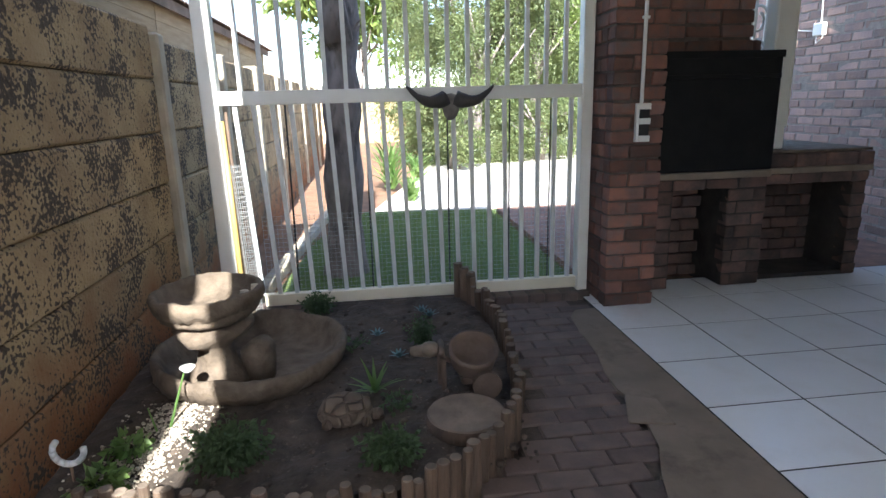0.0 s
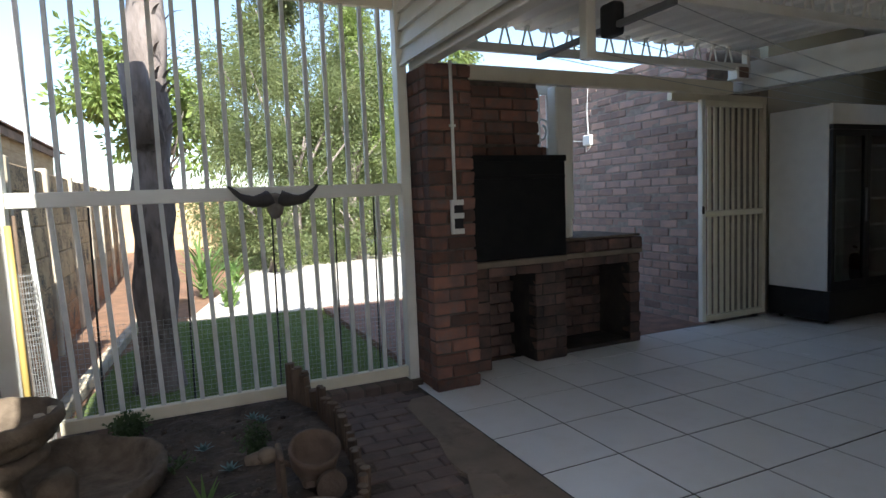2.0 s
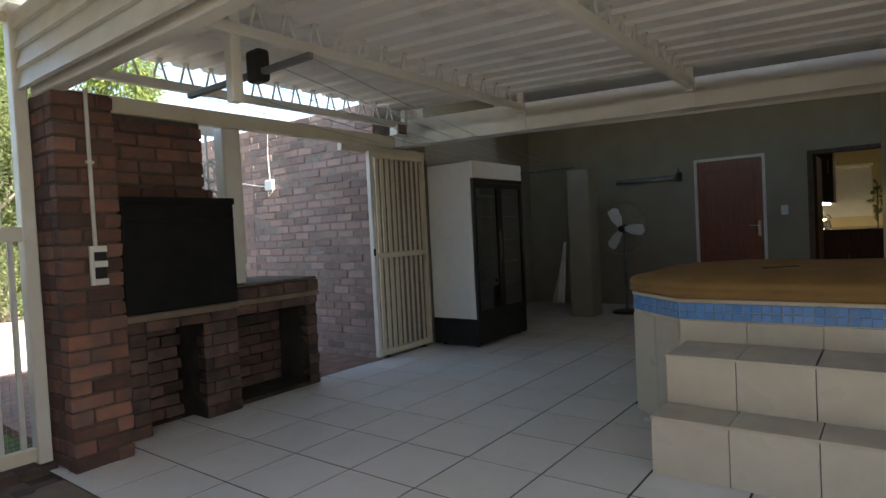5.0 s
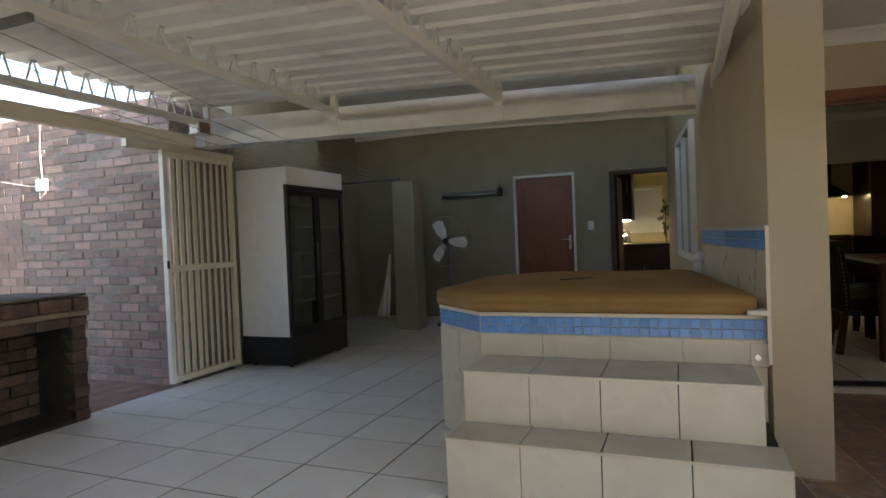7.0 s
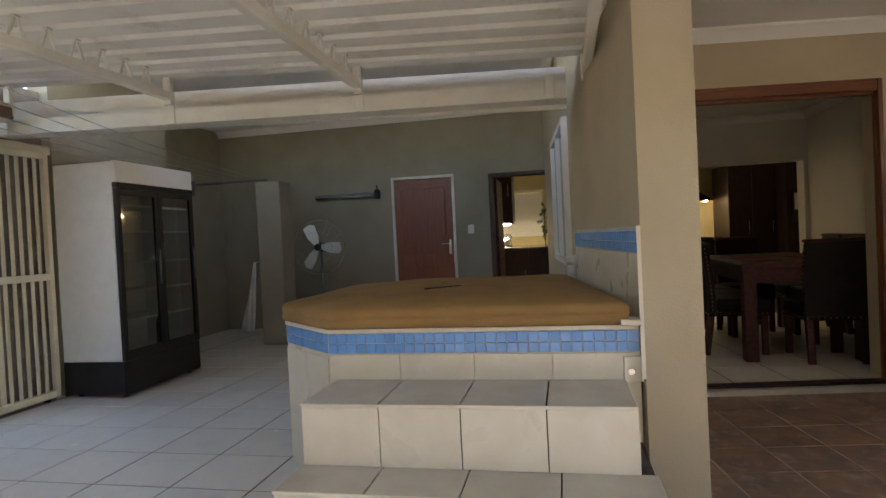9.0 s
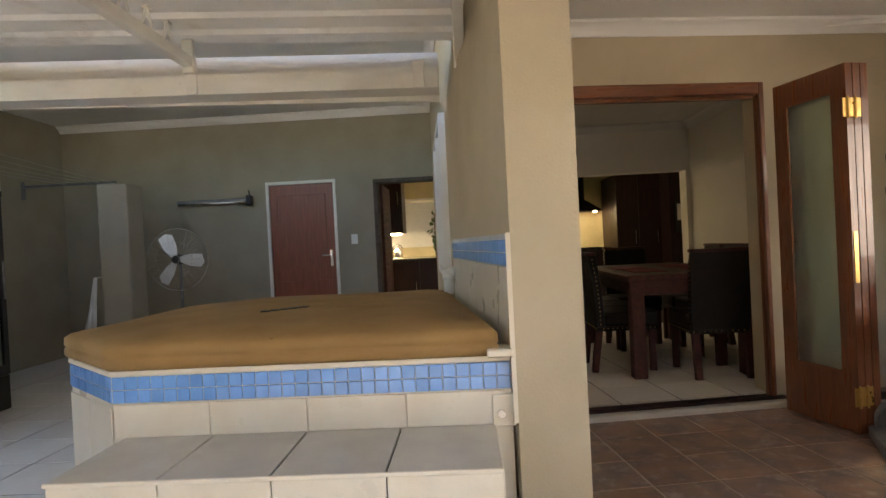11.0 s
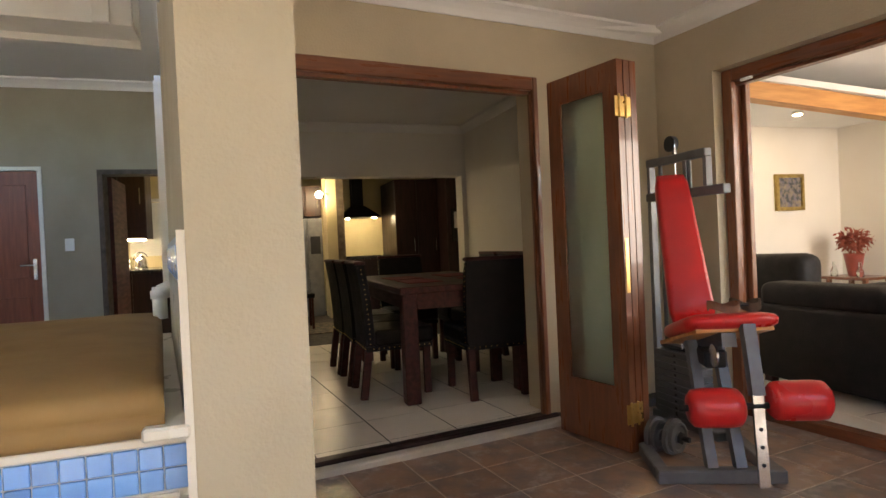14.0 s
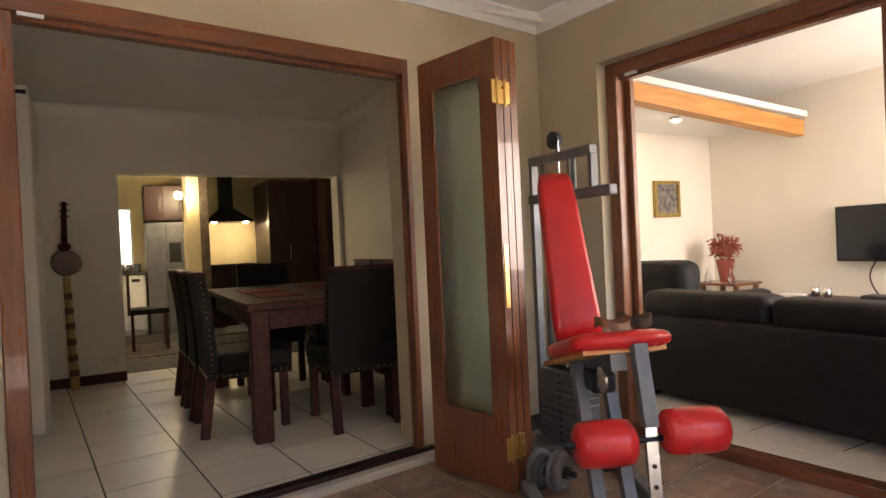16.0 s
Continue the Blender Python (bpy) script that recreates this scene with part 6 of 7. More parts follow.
part("motor", tube(bmesh.new(), (8.34, 2.76, FZ), (8.52, 2.76, FZ), 0.06, 0.05, seg=18), M_BLACK, fan, smooth=True)
local_part("hub", lathe(bmesh.new(), (0, 0, 0), [(0.045, 0), (0.045, 0.02), (0.03, 0.035), (0, 0.036)], 18), M_BLACK, fan, pose(-0.09, 0, FZ, 0, -90, 0), smooth=True)
for k in range(3):
    bm = bmesh.new()
    prism(bm, [(0.04, -0.03), (0.13, -0.075), (0.26, -0.095), (0.305, -0.04), (0.29, 0.05), (0.16, 0.06), (0.04, 0.03)], -0.003, 0.003, bevel=0.0015)
    local_part("blade", bm, M_PLASTIC, fan, pose(-0.085, 0, FZ, 0, -90, 0) @ pose(0, 0, 0, 0, 0, 30 + 120 * k) @ pose(0, 0, 0, 14, 0, 0))
bm = bmesh.new()
for k in range(24):
    a = 2 * math.pi * k / 24
    prev = None
    for f, dx in ((0.05, -0.155), (0.19, -0.15), (0.31, -0.11), (0.34, -0.06), (0.31, 0.0), (0.1, 0.02)):
        p = Vector((8.4 + dx, 2.76 + f * math.cos(a), FZ + f * math.sin(a)))
        if prev is not None:
            tube(bm, prev, p, 0.0013, seg=3, caps=False)
        prev = p
for f, dx in ((0.34, -0.06), (0.20, -0.147), (0.06, -0.155)):
    q = [Vector((8.4 + dx, 2.76 + f * math.cos(2 * math.pi * k / 32), FZ + f * math.sin(2 * math.pi * k / 32))) for k in range(32)]
    for a, b in zip(q, q[1:] + q[:1]):
        tube(bm, a, b, 0.003 if f > 0.2 else 0.0015, seg=4, caps=False)
part("guard", bm, M_CHROME, fan)
cloth = thing("white_cloth", "white cloth hanging on a hook by the pillar", "cloth", (7.84, 3.36, 0.9))
bm = bmesh.new()
prev = None
for i in range(12):
    z = 1.0 - i * 0.075
    w = 0.02 + 0.014 * i
    row = [bm.verts.new((7.82 + 0.02 * math.sin(k * 1.9 + i * 0.3), 3.36 - w / 2 + w * k / 7 + 0.012 * i, z)) for k in range(8)]
    if prev:
        for k in range(7):
            bm.faces.new((prev[k], prev[k + 1], row[k + 1], row[k]))
    prev = row
cb = part("drape", bm, M_CLOTH, cloth, smooth=True)
cb.modifiers.new("thickness", "SOLIDIFY").thickness = 0.006
part("hook", tube(bmesh.new(), (7.868, 3.32, 1.0), (7.82, 3.36, 1.0), 0.006, seg=6), M_CHROME, cloth)
wd = thing("window_alcove", "aluminium framed window in the tub wall", "window", (6.6, -0.25, 1.5), kind="structure")
WX = Vector((3.55, 0.29, 0)).normalized()
def on_wall(u, out, z):
    p = Vector((5.65, -0.33, z)) + WX * u + Vector((-WX.y, WX.x, 0)) * out
    return p
for u in (0.35, 1.0, 1.65):
    part("window_frame", bar(bmesh.new(), on_wall(u, 0.02, 0.95), on_wall(u, 0.02, 2.02), 0.05, 0.045, (1, 0, 0)), M_WHITE, wd)
for z in (0.95, 2.02):
    part("window_rail", bar(bmesh.new(), on_wall(0.325, 0.02, z), on_wall(1.675, 0.02, z), 0.045, 0.05), M_WHITE, wd)
for u in (0.675, 1.325):
    part("pane", bar(bmesh.new(), on_wall(u, 0.006, 0.97), on_wall(u, 0.006, 2.0), 0.6, 0.006, (-WX.y, WX.x, 0)), M_SCREEN, wd, "dark reflecting glass")

# ---- dining and living door frames ----
fr1 = thing("door_frame_dining", "varnished wooden frame of the dining doors", "door frame", (FACE_X, -1.5, 0), kind="structure")
part("jamb", boxed(FACE_X - 0.012, FACE_X + 0.045, -2.348, -2.315, 0.07, 2.088, bevel=0.005), M_WOOD, fr1)
part("jamb", boxed(FACE_X - 0.012, FACE_X + 0.045, -0.705, -0.632, 0.095, 2.009, bevel=0.005), M_WOOD, fr1)
part("rebate", boxed(FACE_X + 0.01, FACE_X + 0.03, -2.314, -2.30, 0.07, 1.99), M_WOOD, fr1)
part("head", boxed(FACE_X - 0.012, FACE_X + 0.075, -2.314, -0.63, 2.01, 2.088, bevel=0.005), M_WOODY, fr1)
part("head_track", boxed(FACE_X + 0.02, FACE_X + 0.07, -2.298, -0.674, 1.99, 2.009), M_WOOD, fr1)
part("sill", boxed(FACE_X - 0.02, FACE_X + 0.055, -2.4, -0.63, 0.03, 0.094, bevel=0.006), M_CABINET, fr1)
part("stone_nosing", boxed(FACE_X - 0.09, FACE_X - 0.021, -2.4, -0.63, 0.03, 0.075, bevel=0.008), M_STEPTOP, fr1, "pale worn stone nosing")
part("catch", boxed(FACE_X - 0.02, FACE_X - 0.013, -0.80, -0.72, 1.995, 2.01), M_PLASTIC, fr1)
fr2 = thing("door_frame_living", "varnished wooden frame of the living room doors", "door frame", (4.7, LIV_Y, 0), kind="structure")
for a, b in ((3.842, 3.91), (5.13, 5.198)):
    part("jamb", boxed(a, b, LIV_Y - 0.20, LIV_Y - 0.07, 0.07, 2.088, bevel=0.005), M_WOOD, fr2)
part("folded_leaf_edge", boxed(5.095, 5.128, LIV_Y - 0.19, LIV_Y - 0.15, 0.10, 2.0, bevel=0.004), M_WOOD, fr2)
part("head", boxed(3.91, 5.13, LIV_Y - 0.20, LIV_Y - 0.07, 2.015, 2.088, bevel=0.005), M_WOODX, fr2)
part("head_track", boxed(3.91, 5.13, LIV_Y - 0.16, LIV_Y - 0.11, 1.995, 2.014), M_WOOD, fr2)
part("sill", boxed(3.842, 5.198, LIV_Y - 0.15, LIV_Y - 0.06, 0.03, 0.095, bevel=0.006), M_WOODX, fr2)
part("catch", boxed(5.0, 5.07, LIV_Y - 0.085, LIV_Y - 0.069, 2.0, 2.014), M_PLASTIC, fr2)


def folding_leaf(parent, m, label=""):
    """A glazed leaf 0.40 wide in its own plane: u along x, thickness along y."""
    W, T, Z0, Z1 = 0.497, 0.042, 0.055, 2.005
    b = part("leaf_frame", wall_with_openings("y", -T / 2, T / 2, 0, W, Z0, Z1, [(0.085, W - 0.085, 0.36, Z1 - 0.13)]), M_WOOD, None, label)
    b.parent = parent
    b.matrix_basis = m
    ORIGIN[b] = Vector()
    bm = bmesh.new()
    for s in (-1, 1):
        y = s * (T / 2 - 0.006)
        box(bm, 0.085, 0.097, y - 0.006, y + 0.006, 0.36, Z1 - 0.13)
        box(bm, W - 0.097, W - 0.085, y - 0.006, y + 0.006, 0.36, Z1 - 0.13)
        box(bm, 0.097, W - 0.097, y - 0.006, y + 0.006, 0.36, 0.372)
        box(bm, 0.097, W - 0.097, y - 0.006, y + 0.006, Z1 - 0.142, Z1 - 0.13)
    part("bead", bm, M_WOOD, b)
    part("pane", boxed(0.088, W - 0.088, -0.003, 0.003, 0.365, Z1 - 0.135), M_FROST, b, "pale green frosted glass")
    return b


stack = thing("folding_doors", "varnished glazed folding doors, stacked open", "folding door", (5.67, -2.325, 0.0))
ang = math.degrees(math.atan2(-0.115, -0.455))
for k in range(3):
    lf = folding_leaf(stack, pose(0.011 * k, -0.046 * k, 0, 0, 0, ang))
    if k == 0:
        part("lock_plate", boxed(0.449, 0.474, 0.0215, 0.025, 0.85, 1.02, bevel=0.001), M_BRASS, lf)
        part("bolt", boxed(0.434, 0.449, 0.0215, 0.026, 1.03, 1.14, bevel=0.002), M_BRASS, lf)
        part("knob", lathe(bmesh.new(), (0.434, 0.028, 0.93), [(0, -0.012), (0.012, -0.008), (0.014, 0), (0.012, 0.008), (0, 0.012)], 12), M_CHROME, lf, smooth=True)
        part("edge_plate", boxed(0.4975, 0.501, -0.012, 0.012, 0.85, 1.12), M_BRASS, lf)
        part("top_catch", boxed(0.42, 0.48, 0.0215, 0.03, 1.945, 1.96), M_PLASTIC, lf)
    if k < 2:
        for z in (0.20, 1.72):
            part("hinge", boxed(0.498, 0.504, -0.05, 0.018, z, z + 0.10, bevel=0.002), M_BRASS, lf)
            part("hinge_pin", tube(bmesh.new(), (0.507, -0.022, z - 0.008), (0.507, -0.022, z + 0.108), 0.006, seg=8), M_BRASS, lf)

# ---- exercise bench and weight tower on the stoep ----
gy = thing("exercise_bench", "red vinyl exercise bench with leg rollers", "gym bench", (0, 0, 0))
part("front_foot", boxed(-0.03, 0.03, -0.23, 0.31, 0, 0.06, bevel=0.006), M_DARKST, gy)
for w in (-0.20, 0.28):
    part("side_foot", boxed(0.031, 0.78, w - 0.03, w + 0.03, 0, 0.055, bevel=0.006), M_DARKST, gy)
part("rear_foot", boxed(0.74, 0.80, -0.169, 0.249, 0, 0.055, bevel=0.006), M_DARKST, gy)
for w in (0.075, -0.045):
    part("upright", bar(bmesh.new(), (0.0, w, 0.06), (0.24, w, 0.60), 0.045, 0.05, (1, 0, 0)), M_DARKST, gy)
part("seat_beam", bar(bmesh.new(), (-0.08, 0.01, 0.635), (0.46, 0.01, 0.545), 0.06, 0.06), M_DARKST, gy)
part("seat_board", bar(bmesh.new(), (-0.07, -0.02, 0.676), (0.36, 0.02, 0.555), 0.33, 0.016), M_PINE, gy, "plywood seat base")


def cushion(name, a, b, w0, w1, th, parent, up):
    """A padded, rounded slab from a to b whose width goes from w0 to w1."""
    a, b, up = Vector(a), Vector(b), Vector(up)
    d = (b - a).normalized()
    s = d.cross(up).normalized()
    u = s.cross(d).normalized()
    bm, prev = bmesh.new(), None
    L = (b - a).length
    for i in range(15):
        f = i / 14
        e = min(1, (min(f, 1 - f) * L / (th * 0.9)) ** 0.5) if min(f, 1 - f) * L < th * 0.9 else 1
        w, h = (w0 + (w1 - w0) * f) / 2 * (0.86 + 0.14 * e), th / 2 * (0.35 + 0.65 * e)
        rg = []
        for k in range(16):
            t = 2 * math.pi * k / 16
            c, sn = math.cos(t), math.sin(t)
            p = a + d * (L * f) + s * (w * math.copysign(abs(c) ** 0.35, c)) + u * (h * math.copysign(abs(sn) ** 0.6, sn))
            rg.append(bm.verts.new(p))
        if prev:
            for k in range(16):
                j = (k + 1) % 16
                bm.faces.new((prev[k], prev[j], rg[j], rg[k]))
        else:
            bm.faces.new(list(reversed(rg)))
        prev = rg
    bm.faces.new(prev)
    return part(name, bm, M_REDVINYL, parent, smooth=True)


cushion("seat", (-0.10, -0.02, 0.722), (0.36, 0.02, 0.60), 0.40, 0.32, 0.078, gy, (0, 0, 1))
cushion("backrest", (0.36, 0.015, 0.64), (0.60, 0.035, 1.40), 0.225, 0.165, 0.085, gy, (-1, 0, 0.3))
part("back_support", bar(bmesh.new(), (0.44, 0.015, 0.60), (0.68, 0.035, 1.30), 0.04, 0.03, (1, 0, 0)), M_DARKST, gy)
part("leg_post", bar(bmesh.new(), (-0.09, -0.06, 0.70), (-0.165, -0.06, 0.42), 0.05, 0.05, (1, 0, 0)), M_DARKST, gy)
lp = part("leg_lever", bar(bmesh.new(), (-0.165, -0.06, 0.43), (-0.205, -0.06, 0.06), 0.042, 0.018, (1, 0, 0)), M_CHROME, gy, "bright steel lever with holes")
for z in (0.15, 0.22, 0.29):
    x = -0.165 - 0.04 * (0.43 - z) / 0.37
    part("hole", tube(bmesh.new(), (x - 0.012, -0.06, z), (x - 0.0095, -0.06, z), 0.008, seg=10), M_BLACK, lp)
part("roller_axle", tube(bmesh.new(), (-0.17, -0.35, 0.385), (-0.17, 0.25, 0.375), 0.013, seg=10), M_BLACK, gy, smooth=True)
for a, b, z in ((0.0, 0.215, 0.375), (-0.10, -0.33, 0.40)):
    lo, hi = min(a, b), max(a, b)
    bm = bmesh.new()
    prof = [(0.02, 0), (0.058, 0.004), (0.076, 0.02), (0.081, 0.06), (0.081, hi - lo - 0.06), (0.076, hi - lo - 0.02), (0.058, hi - lo - 0.004), (0.02, hi - lo)]
    lathe(bm, (0, 0, 0), prof, 22)
    bmesh.ops.transform(bm, matrix=pose(-0.17, lo, z, -90, 0, 0), verts=bm.verts)
    part("roller", bm, M_REDVINYL, gy, smooth=True)
part("bracket", boxed(0.08, 0.26, -0.04, 0.06, 0.48, 0.56, bevel=0.01), M_BLACK, gy)
part("cam_plate", tube(bmesh.new(), (0.02, 0.035, 0.55), (0.02, 0.045, 0.55), 0.05, seg=16), M_CHROME, gy)
gy.matrix_basis = pose(4.76, -2.62, PATIO_Z, 0, 0, -24)
gl = thing("leather_straps", "brown leather strap cuffs on the bench seat", "straps", (4.73, -2.66, PATIO_Z + 0.74))
for k, (dx, dy, a) in enumerate(((0.0, 0.05, 20), (0.02, -0.09, 70))):
    bm = bmesh.new()
    prev = None
    for i in range(15):
        t0 = radians(20 * i)
        c = Vector((4.75 + dx + 0.05 * math.cos(t0), -2.66 + dy + 0.04 * math.sin(t0 + a), PATIO_Z + 0.765 + 0.012 * math.sin(t0 * 2)))
        w = Vector((math.cos(t0) * 0.003, math.sin(t0 + a) * 0.003, 0))
        ring = [bm.verts.new(c + w * s + Vector((0, 0, h))) for s, h in ((-1, -0.018), (1, -0.018), (1, 0.018), (-1, 0.018))]
        if prev:
            for j in range(4):
                bm.faces.new((prev[j], prev[(j + 1) % 4], ring[(j + 1) % 4], ring[j]))
        prev = ring
    part("cuff", bm, M_LOG if k else M_WOOD, gl)
bm = bmesh.new()
tube(bm, (4.80, -2.60, PATIO_Z + 0.77), (4.72, -2.72, PATIO_Z + 0.772), 0.008, seg=6)
part("buckle_strap", bm, M_BLACK, gl)

tw = thing("weight_tower", "grey steel weight stack tower with a pulley", "gym tower", (5.430, -2.88, PATIO_Z))
YT = -2.98
part("base", boxed(5.160, 5.680, YT - 0.07, YT + 0.05, PATIO_Z, PATIO_Z + 0.05, bevel=0.006), M_DARKST, tw)
for k in range(10):
    z = PATIO_Z + 0.055 + k * 0.037
    part("plate", boxed(5.280, 5.620, YT - 0.05, YT + 0.06, z, z + 0.034, bevel=0.004), M_DARKST, tw)
part("selector_rod", tube(bmesh.new(), (5.450, YT + 0.061, 0.12), (5.450, YT + 0.066, 0.12), 0.006, seg=8), M_BLACK, tw)
for k in range(10):
    part("pin_hole", boxed(5.442, 5.458, YT + 0.0605, YT + 0.0625, PATIO_Z + 0.065 + k * 0.037, PATIO_Z + 0.077 + k * 0.037), M_BLACK, tw)
for x in (5.350, 5.580):
    part("guide_rod", tube(bmesh.new(), (x, YT, PATIO_Z + 0.4), (x, YT, 1.55), 0.012, seg=10), M_DARKST, tw, smooth=True)
part("stack_top", boxed(5.320, 5.600, YT - 0.03, YT + 0.03, PATIO_Z + 0.427, PATIO_Z + 0.45, bevel=0.004), M_BLACK, tw)
part("cross_bar", boxed(5.080, 5.690, YT - 0.025, YT + 0.025, 1.325, 1.375, bevel=0.005), M_DARKST, tw)
part("top_bar", boxed(5.200, 5.680, YT - 0.025, YT + 0.025, 1.53, 1.575, bevel=0.005), M_DARKST, tw)
for x in (5.210, 5.360, 5.665):
    part("strut", boxed(x - 0.012, x + 0.012, YT - 0.02, YT + 0.02, 1.376, 1.529), M_DARKST, tw)
part("back_post", boxed(5.650, 5.680, YT - 0.02, YT + 0.02, PATIO_Z + 0.05, 1.324), M_DARKST, tw)
bm = tube(bmesh.new(), (5.480, YT - 0.015, 1.64), (5.480, YT + 0.015, 1.64), 0.045, seg=18)
part("pulley", bm, M_BLACK, tw)
part("pulley_fork", boxed(5.465, 5.495, YT - 0.024, YT - 0.016, 1.576, 1.66), M_DARKST, tw)
part("cable", tube(bmesh.new(), (5.440, YT + 0.01, 1.65), (5.420, YT + 0.03, 0.48), 0.004, seg=6), M_CHROME, tw)
for i, (x, y) in enumerate(((5.13, -2.62), (5.20, -2.57))):
    db = thing("weight_plate_pair", "grey dumbbell with round plates", "dumbbell", (x, y, PATIO_Z + 0.09), "dumbbells")
    for k, (r, t) in enumerate(((0.088, 0.0), (0.075, 0.024))):
        bm = lathe(bmesh.new(), (0, 0, 0), [(0.018, 0), (r, 0), (r, 0.02), (r - 0.012, 0.022), (r - 0.018, 0.014), (0.03, 0.014), (0.026, 0.022), (0.018, 0.022)], 24)
        local_part("plate", bm, M_DARKST, db, pose(0, 0, 0, 0, -90, 20) @ pose(0, 0, t))
    local_part("nut", lathe(bmesh.new(), (0, 0, 0), [(0.03, 0), (0.03, 0.012), (0.014, 0.014), (0.014, 0.05), (0, 0.05)], 6), M_BLACK, db, pose(0, 0, 0, 0, -90, 20) @ pose(0, 0, 0.046))

# ---- dining room ----
tb = thing("dining_table", "dark mahogany dining table with thick square legs", "dining table", (7.2, -2.05, ROOM_Z))
part("tabletop", boxed(6.38, 8.10, -2.52, -1.58, 0.815, 0.86, bevel=0.006), M_DARKWOOD, tb)
part("apron", wall_with_openings("x", 6.41, 6.44, -2.47, -1.63, 0.71, 0.814, []), M_DARKWOOD, tb)
part("apron", boxed(6.45, 8.04, -1.66, -1.63, 0.71, 0.814), M_DARKWOOD, tb)
part("apron", boxed(6.45, 8.04, -2.47, -2.44, 0.71, 0.814), M_DARKWOOD, tb)
for x in (6.40, 7.98):
    for y in (-1.70, -2.50):
        part("leg", boxed(x, x + 0.10, y, y + 0.10, ROOM_Z, 0.814, bevel=0.006), M_DARKWOOD, tb)
for x, y in ((6.9, -1.85), (7.4, -1.85), (6.8, -2.3), (7.4, -2.3)):
    pm = thing("place_mat", "dark red woven place mat on the table", "place mat", (x, y, 0.86), "place mats")
    part("mat", boxed(x - 0.2, x + 0.2, y - 0.13, y + 0.13, 0.861, 0.865, bevel=0.001), M_MAT, pm)


def dining_chair():
    """High-backed leather chair facing +y, back at y = 0."""
    c = thing("dining_chair", "high-backed dark leather dining chair with brass studs", "dining chair", (0, 0, 0), "dining chairs")
    bm = bmesh.new()
    for i in range(9):
        z0 = 0.36 + i * 0.07
        y = -0.02 - 0.05 * (i / 8) ** 2
        vs = [bm.verts.new((x, yy, z0)) for x, yy in ((-0.21, y), (0.21, y), (0.21, y + 0.06), (-0.21, y + 0.06))]
        if i:
            for k in range(4):
                j = (k + 1) % 4
                bm.faces.new((prev[k], prev[j], vs[j], vs[k]))
        else:
            bm.faces.new(list(reversed(vs)))
        prev = vs
    bm.faces.new(prev)
    bmesh.ops.bevel(bm, geom=[e for e in bm.edges if abs(e.verts[0].co.x - e.verts[1].co.x) < 1e-6], offset=0.012, segments=2, affect="EDGES")
    b = part("backrest", bm, M_LEATHER, c)
    part("top_cap", boxed(-0.215, 0.215, -0.078, 0.0, 0.921, 0.945, bevel=0.008), M_DARKWOOD, b)
    part("seat", boxed(-0.22, 0.22, 0.045, 0.46, 0.36, 0.47, bevel=0.022, segs=3), M_LEATHER, c)
    part("seat_rail", boxed(-0.215, 0.215, -0.02, 0.45, 0.325, 0.359, bevel=0.004), M_LEATHER, c)
    for x in (-0.185, 0.185):
        part("leg", bar(bmesh.new(), (x, 0.41, 0), (x, 0.41, 0.33), 0.045, 0.045, (0, 1, 0)), M_DARKWOOD, c)
        part("leg", bar(bmesh.new(), (x, -0.045, 0), (x, 0.0, 0.33), 0.045, 0.05, (0, 1, 0)), M_DARKWOOD, c)
    bm = bmesh.new()
    for s in (-1, 1):
        for i in range(16):
            z = 0.38 + i * 0.034
            y = 0.01 - 0.05 * ((z - 0.36) / 0.56) ** 2
            lathe(bm, (s * 0.212, y, z), [(0, -0.005), (0.005, 0), (0, 0.005)], 6)
        for i in range(12):
            lathe(bm, (s * 0.217, 0.03 + i * 0.036, 0.345), [(0, -0.005), (0.005, 0), (0, 0.005)], 6)
    for i in range(11):
        lathe(bm, (-0.2 + i * 0.04, -0.022, 0.345), [(0, -0.005), (0.005, 0), (0, 0.005)], 6)
    part("studs", bm, M_BRASS, c, "row of brass studs", kind="stuff")
    return c


ch = dining_chair()
ch.matrix_basis = pose(6.88, -1.42, ROOM_Z, 0, 0, 180)
for x, y, a in ((7.32, -1.40, 180), (7.76, -1.38, 182), (6.36, -2.22, -90), (6.95, -2.78, 0), (7.42, -2.80, 0), (7.88, -2.80, -2), (8.22, -2.05, 90)):
    copy_thing(ch, pose(x, y, ROOM_Z, 0, 0, a))

im = thing("wall_instrument", "long-necked carved string instrument leaning on the wall", "instrument", (8.74, -0.570, ROOM_Z))
bm = tube(bmesh.new(), (8.72, -0.630, ROOM_Z), (8.80, -0.600, 1.0), 0.035, 0.026, seg=10)
part("neck_post", bm, M_BAMBOO, im, "banded bamboo post", smooth=True)
for z in (0.2, 0.32, 0.45, 0.58, 0.7, 0.82):
    f = (z - ROOM_Z) / 0.92
    part("band", tube(bmesh.new(), (8.72 + 0.08 * f, -0.630 + 0.03 * f, z), (8.723 + 0.08 * f, -0.630 + 0.03 * f, z + 0.05), 0.037 - 0.009 * f, seg=10), M_LOG, im, smooth=True)
bm = lathe(bmesh.new(), (0, 0, 0), [(0, -0.07), (0.06, -0.06), (0.10, -0.02), (0.115, 0.03), (0.10, 0.04), (0, 0.045)], 20)
bmesh.ops.transform(bm, matrix=pose(8.80, -0.600, 1.11, 0, -65, 20), verts=bm.verts)
part("gourd", bm, M_SKIN, im, smooth=True)
bm = tube(bmesh.new(), (8.81, -0.595, 1.24), (8.83, -0.605, 1.62), 0.022, 0.018, seg=9)
lathe(bm, (8.82, -0.595, 1.25), [(0, -0.04), (0.045, -0.02), (0.045, 0.02), (0, 0.04)], 12)
part("neck", bm, M_DARKWOOD, im, smooth=True)
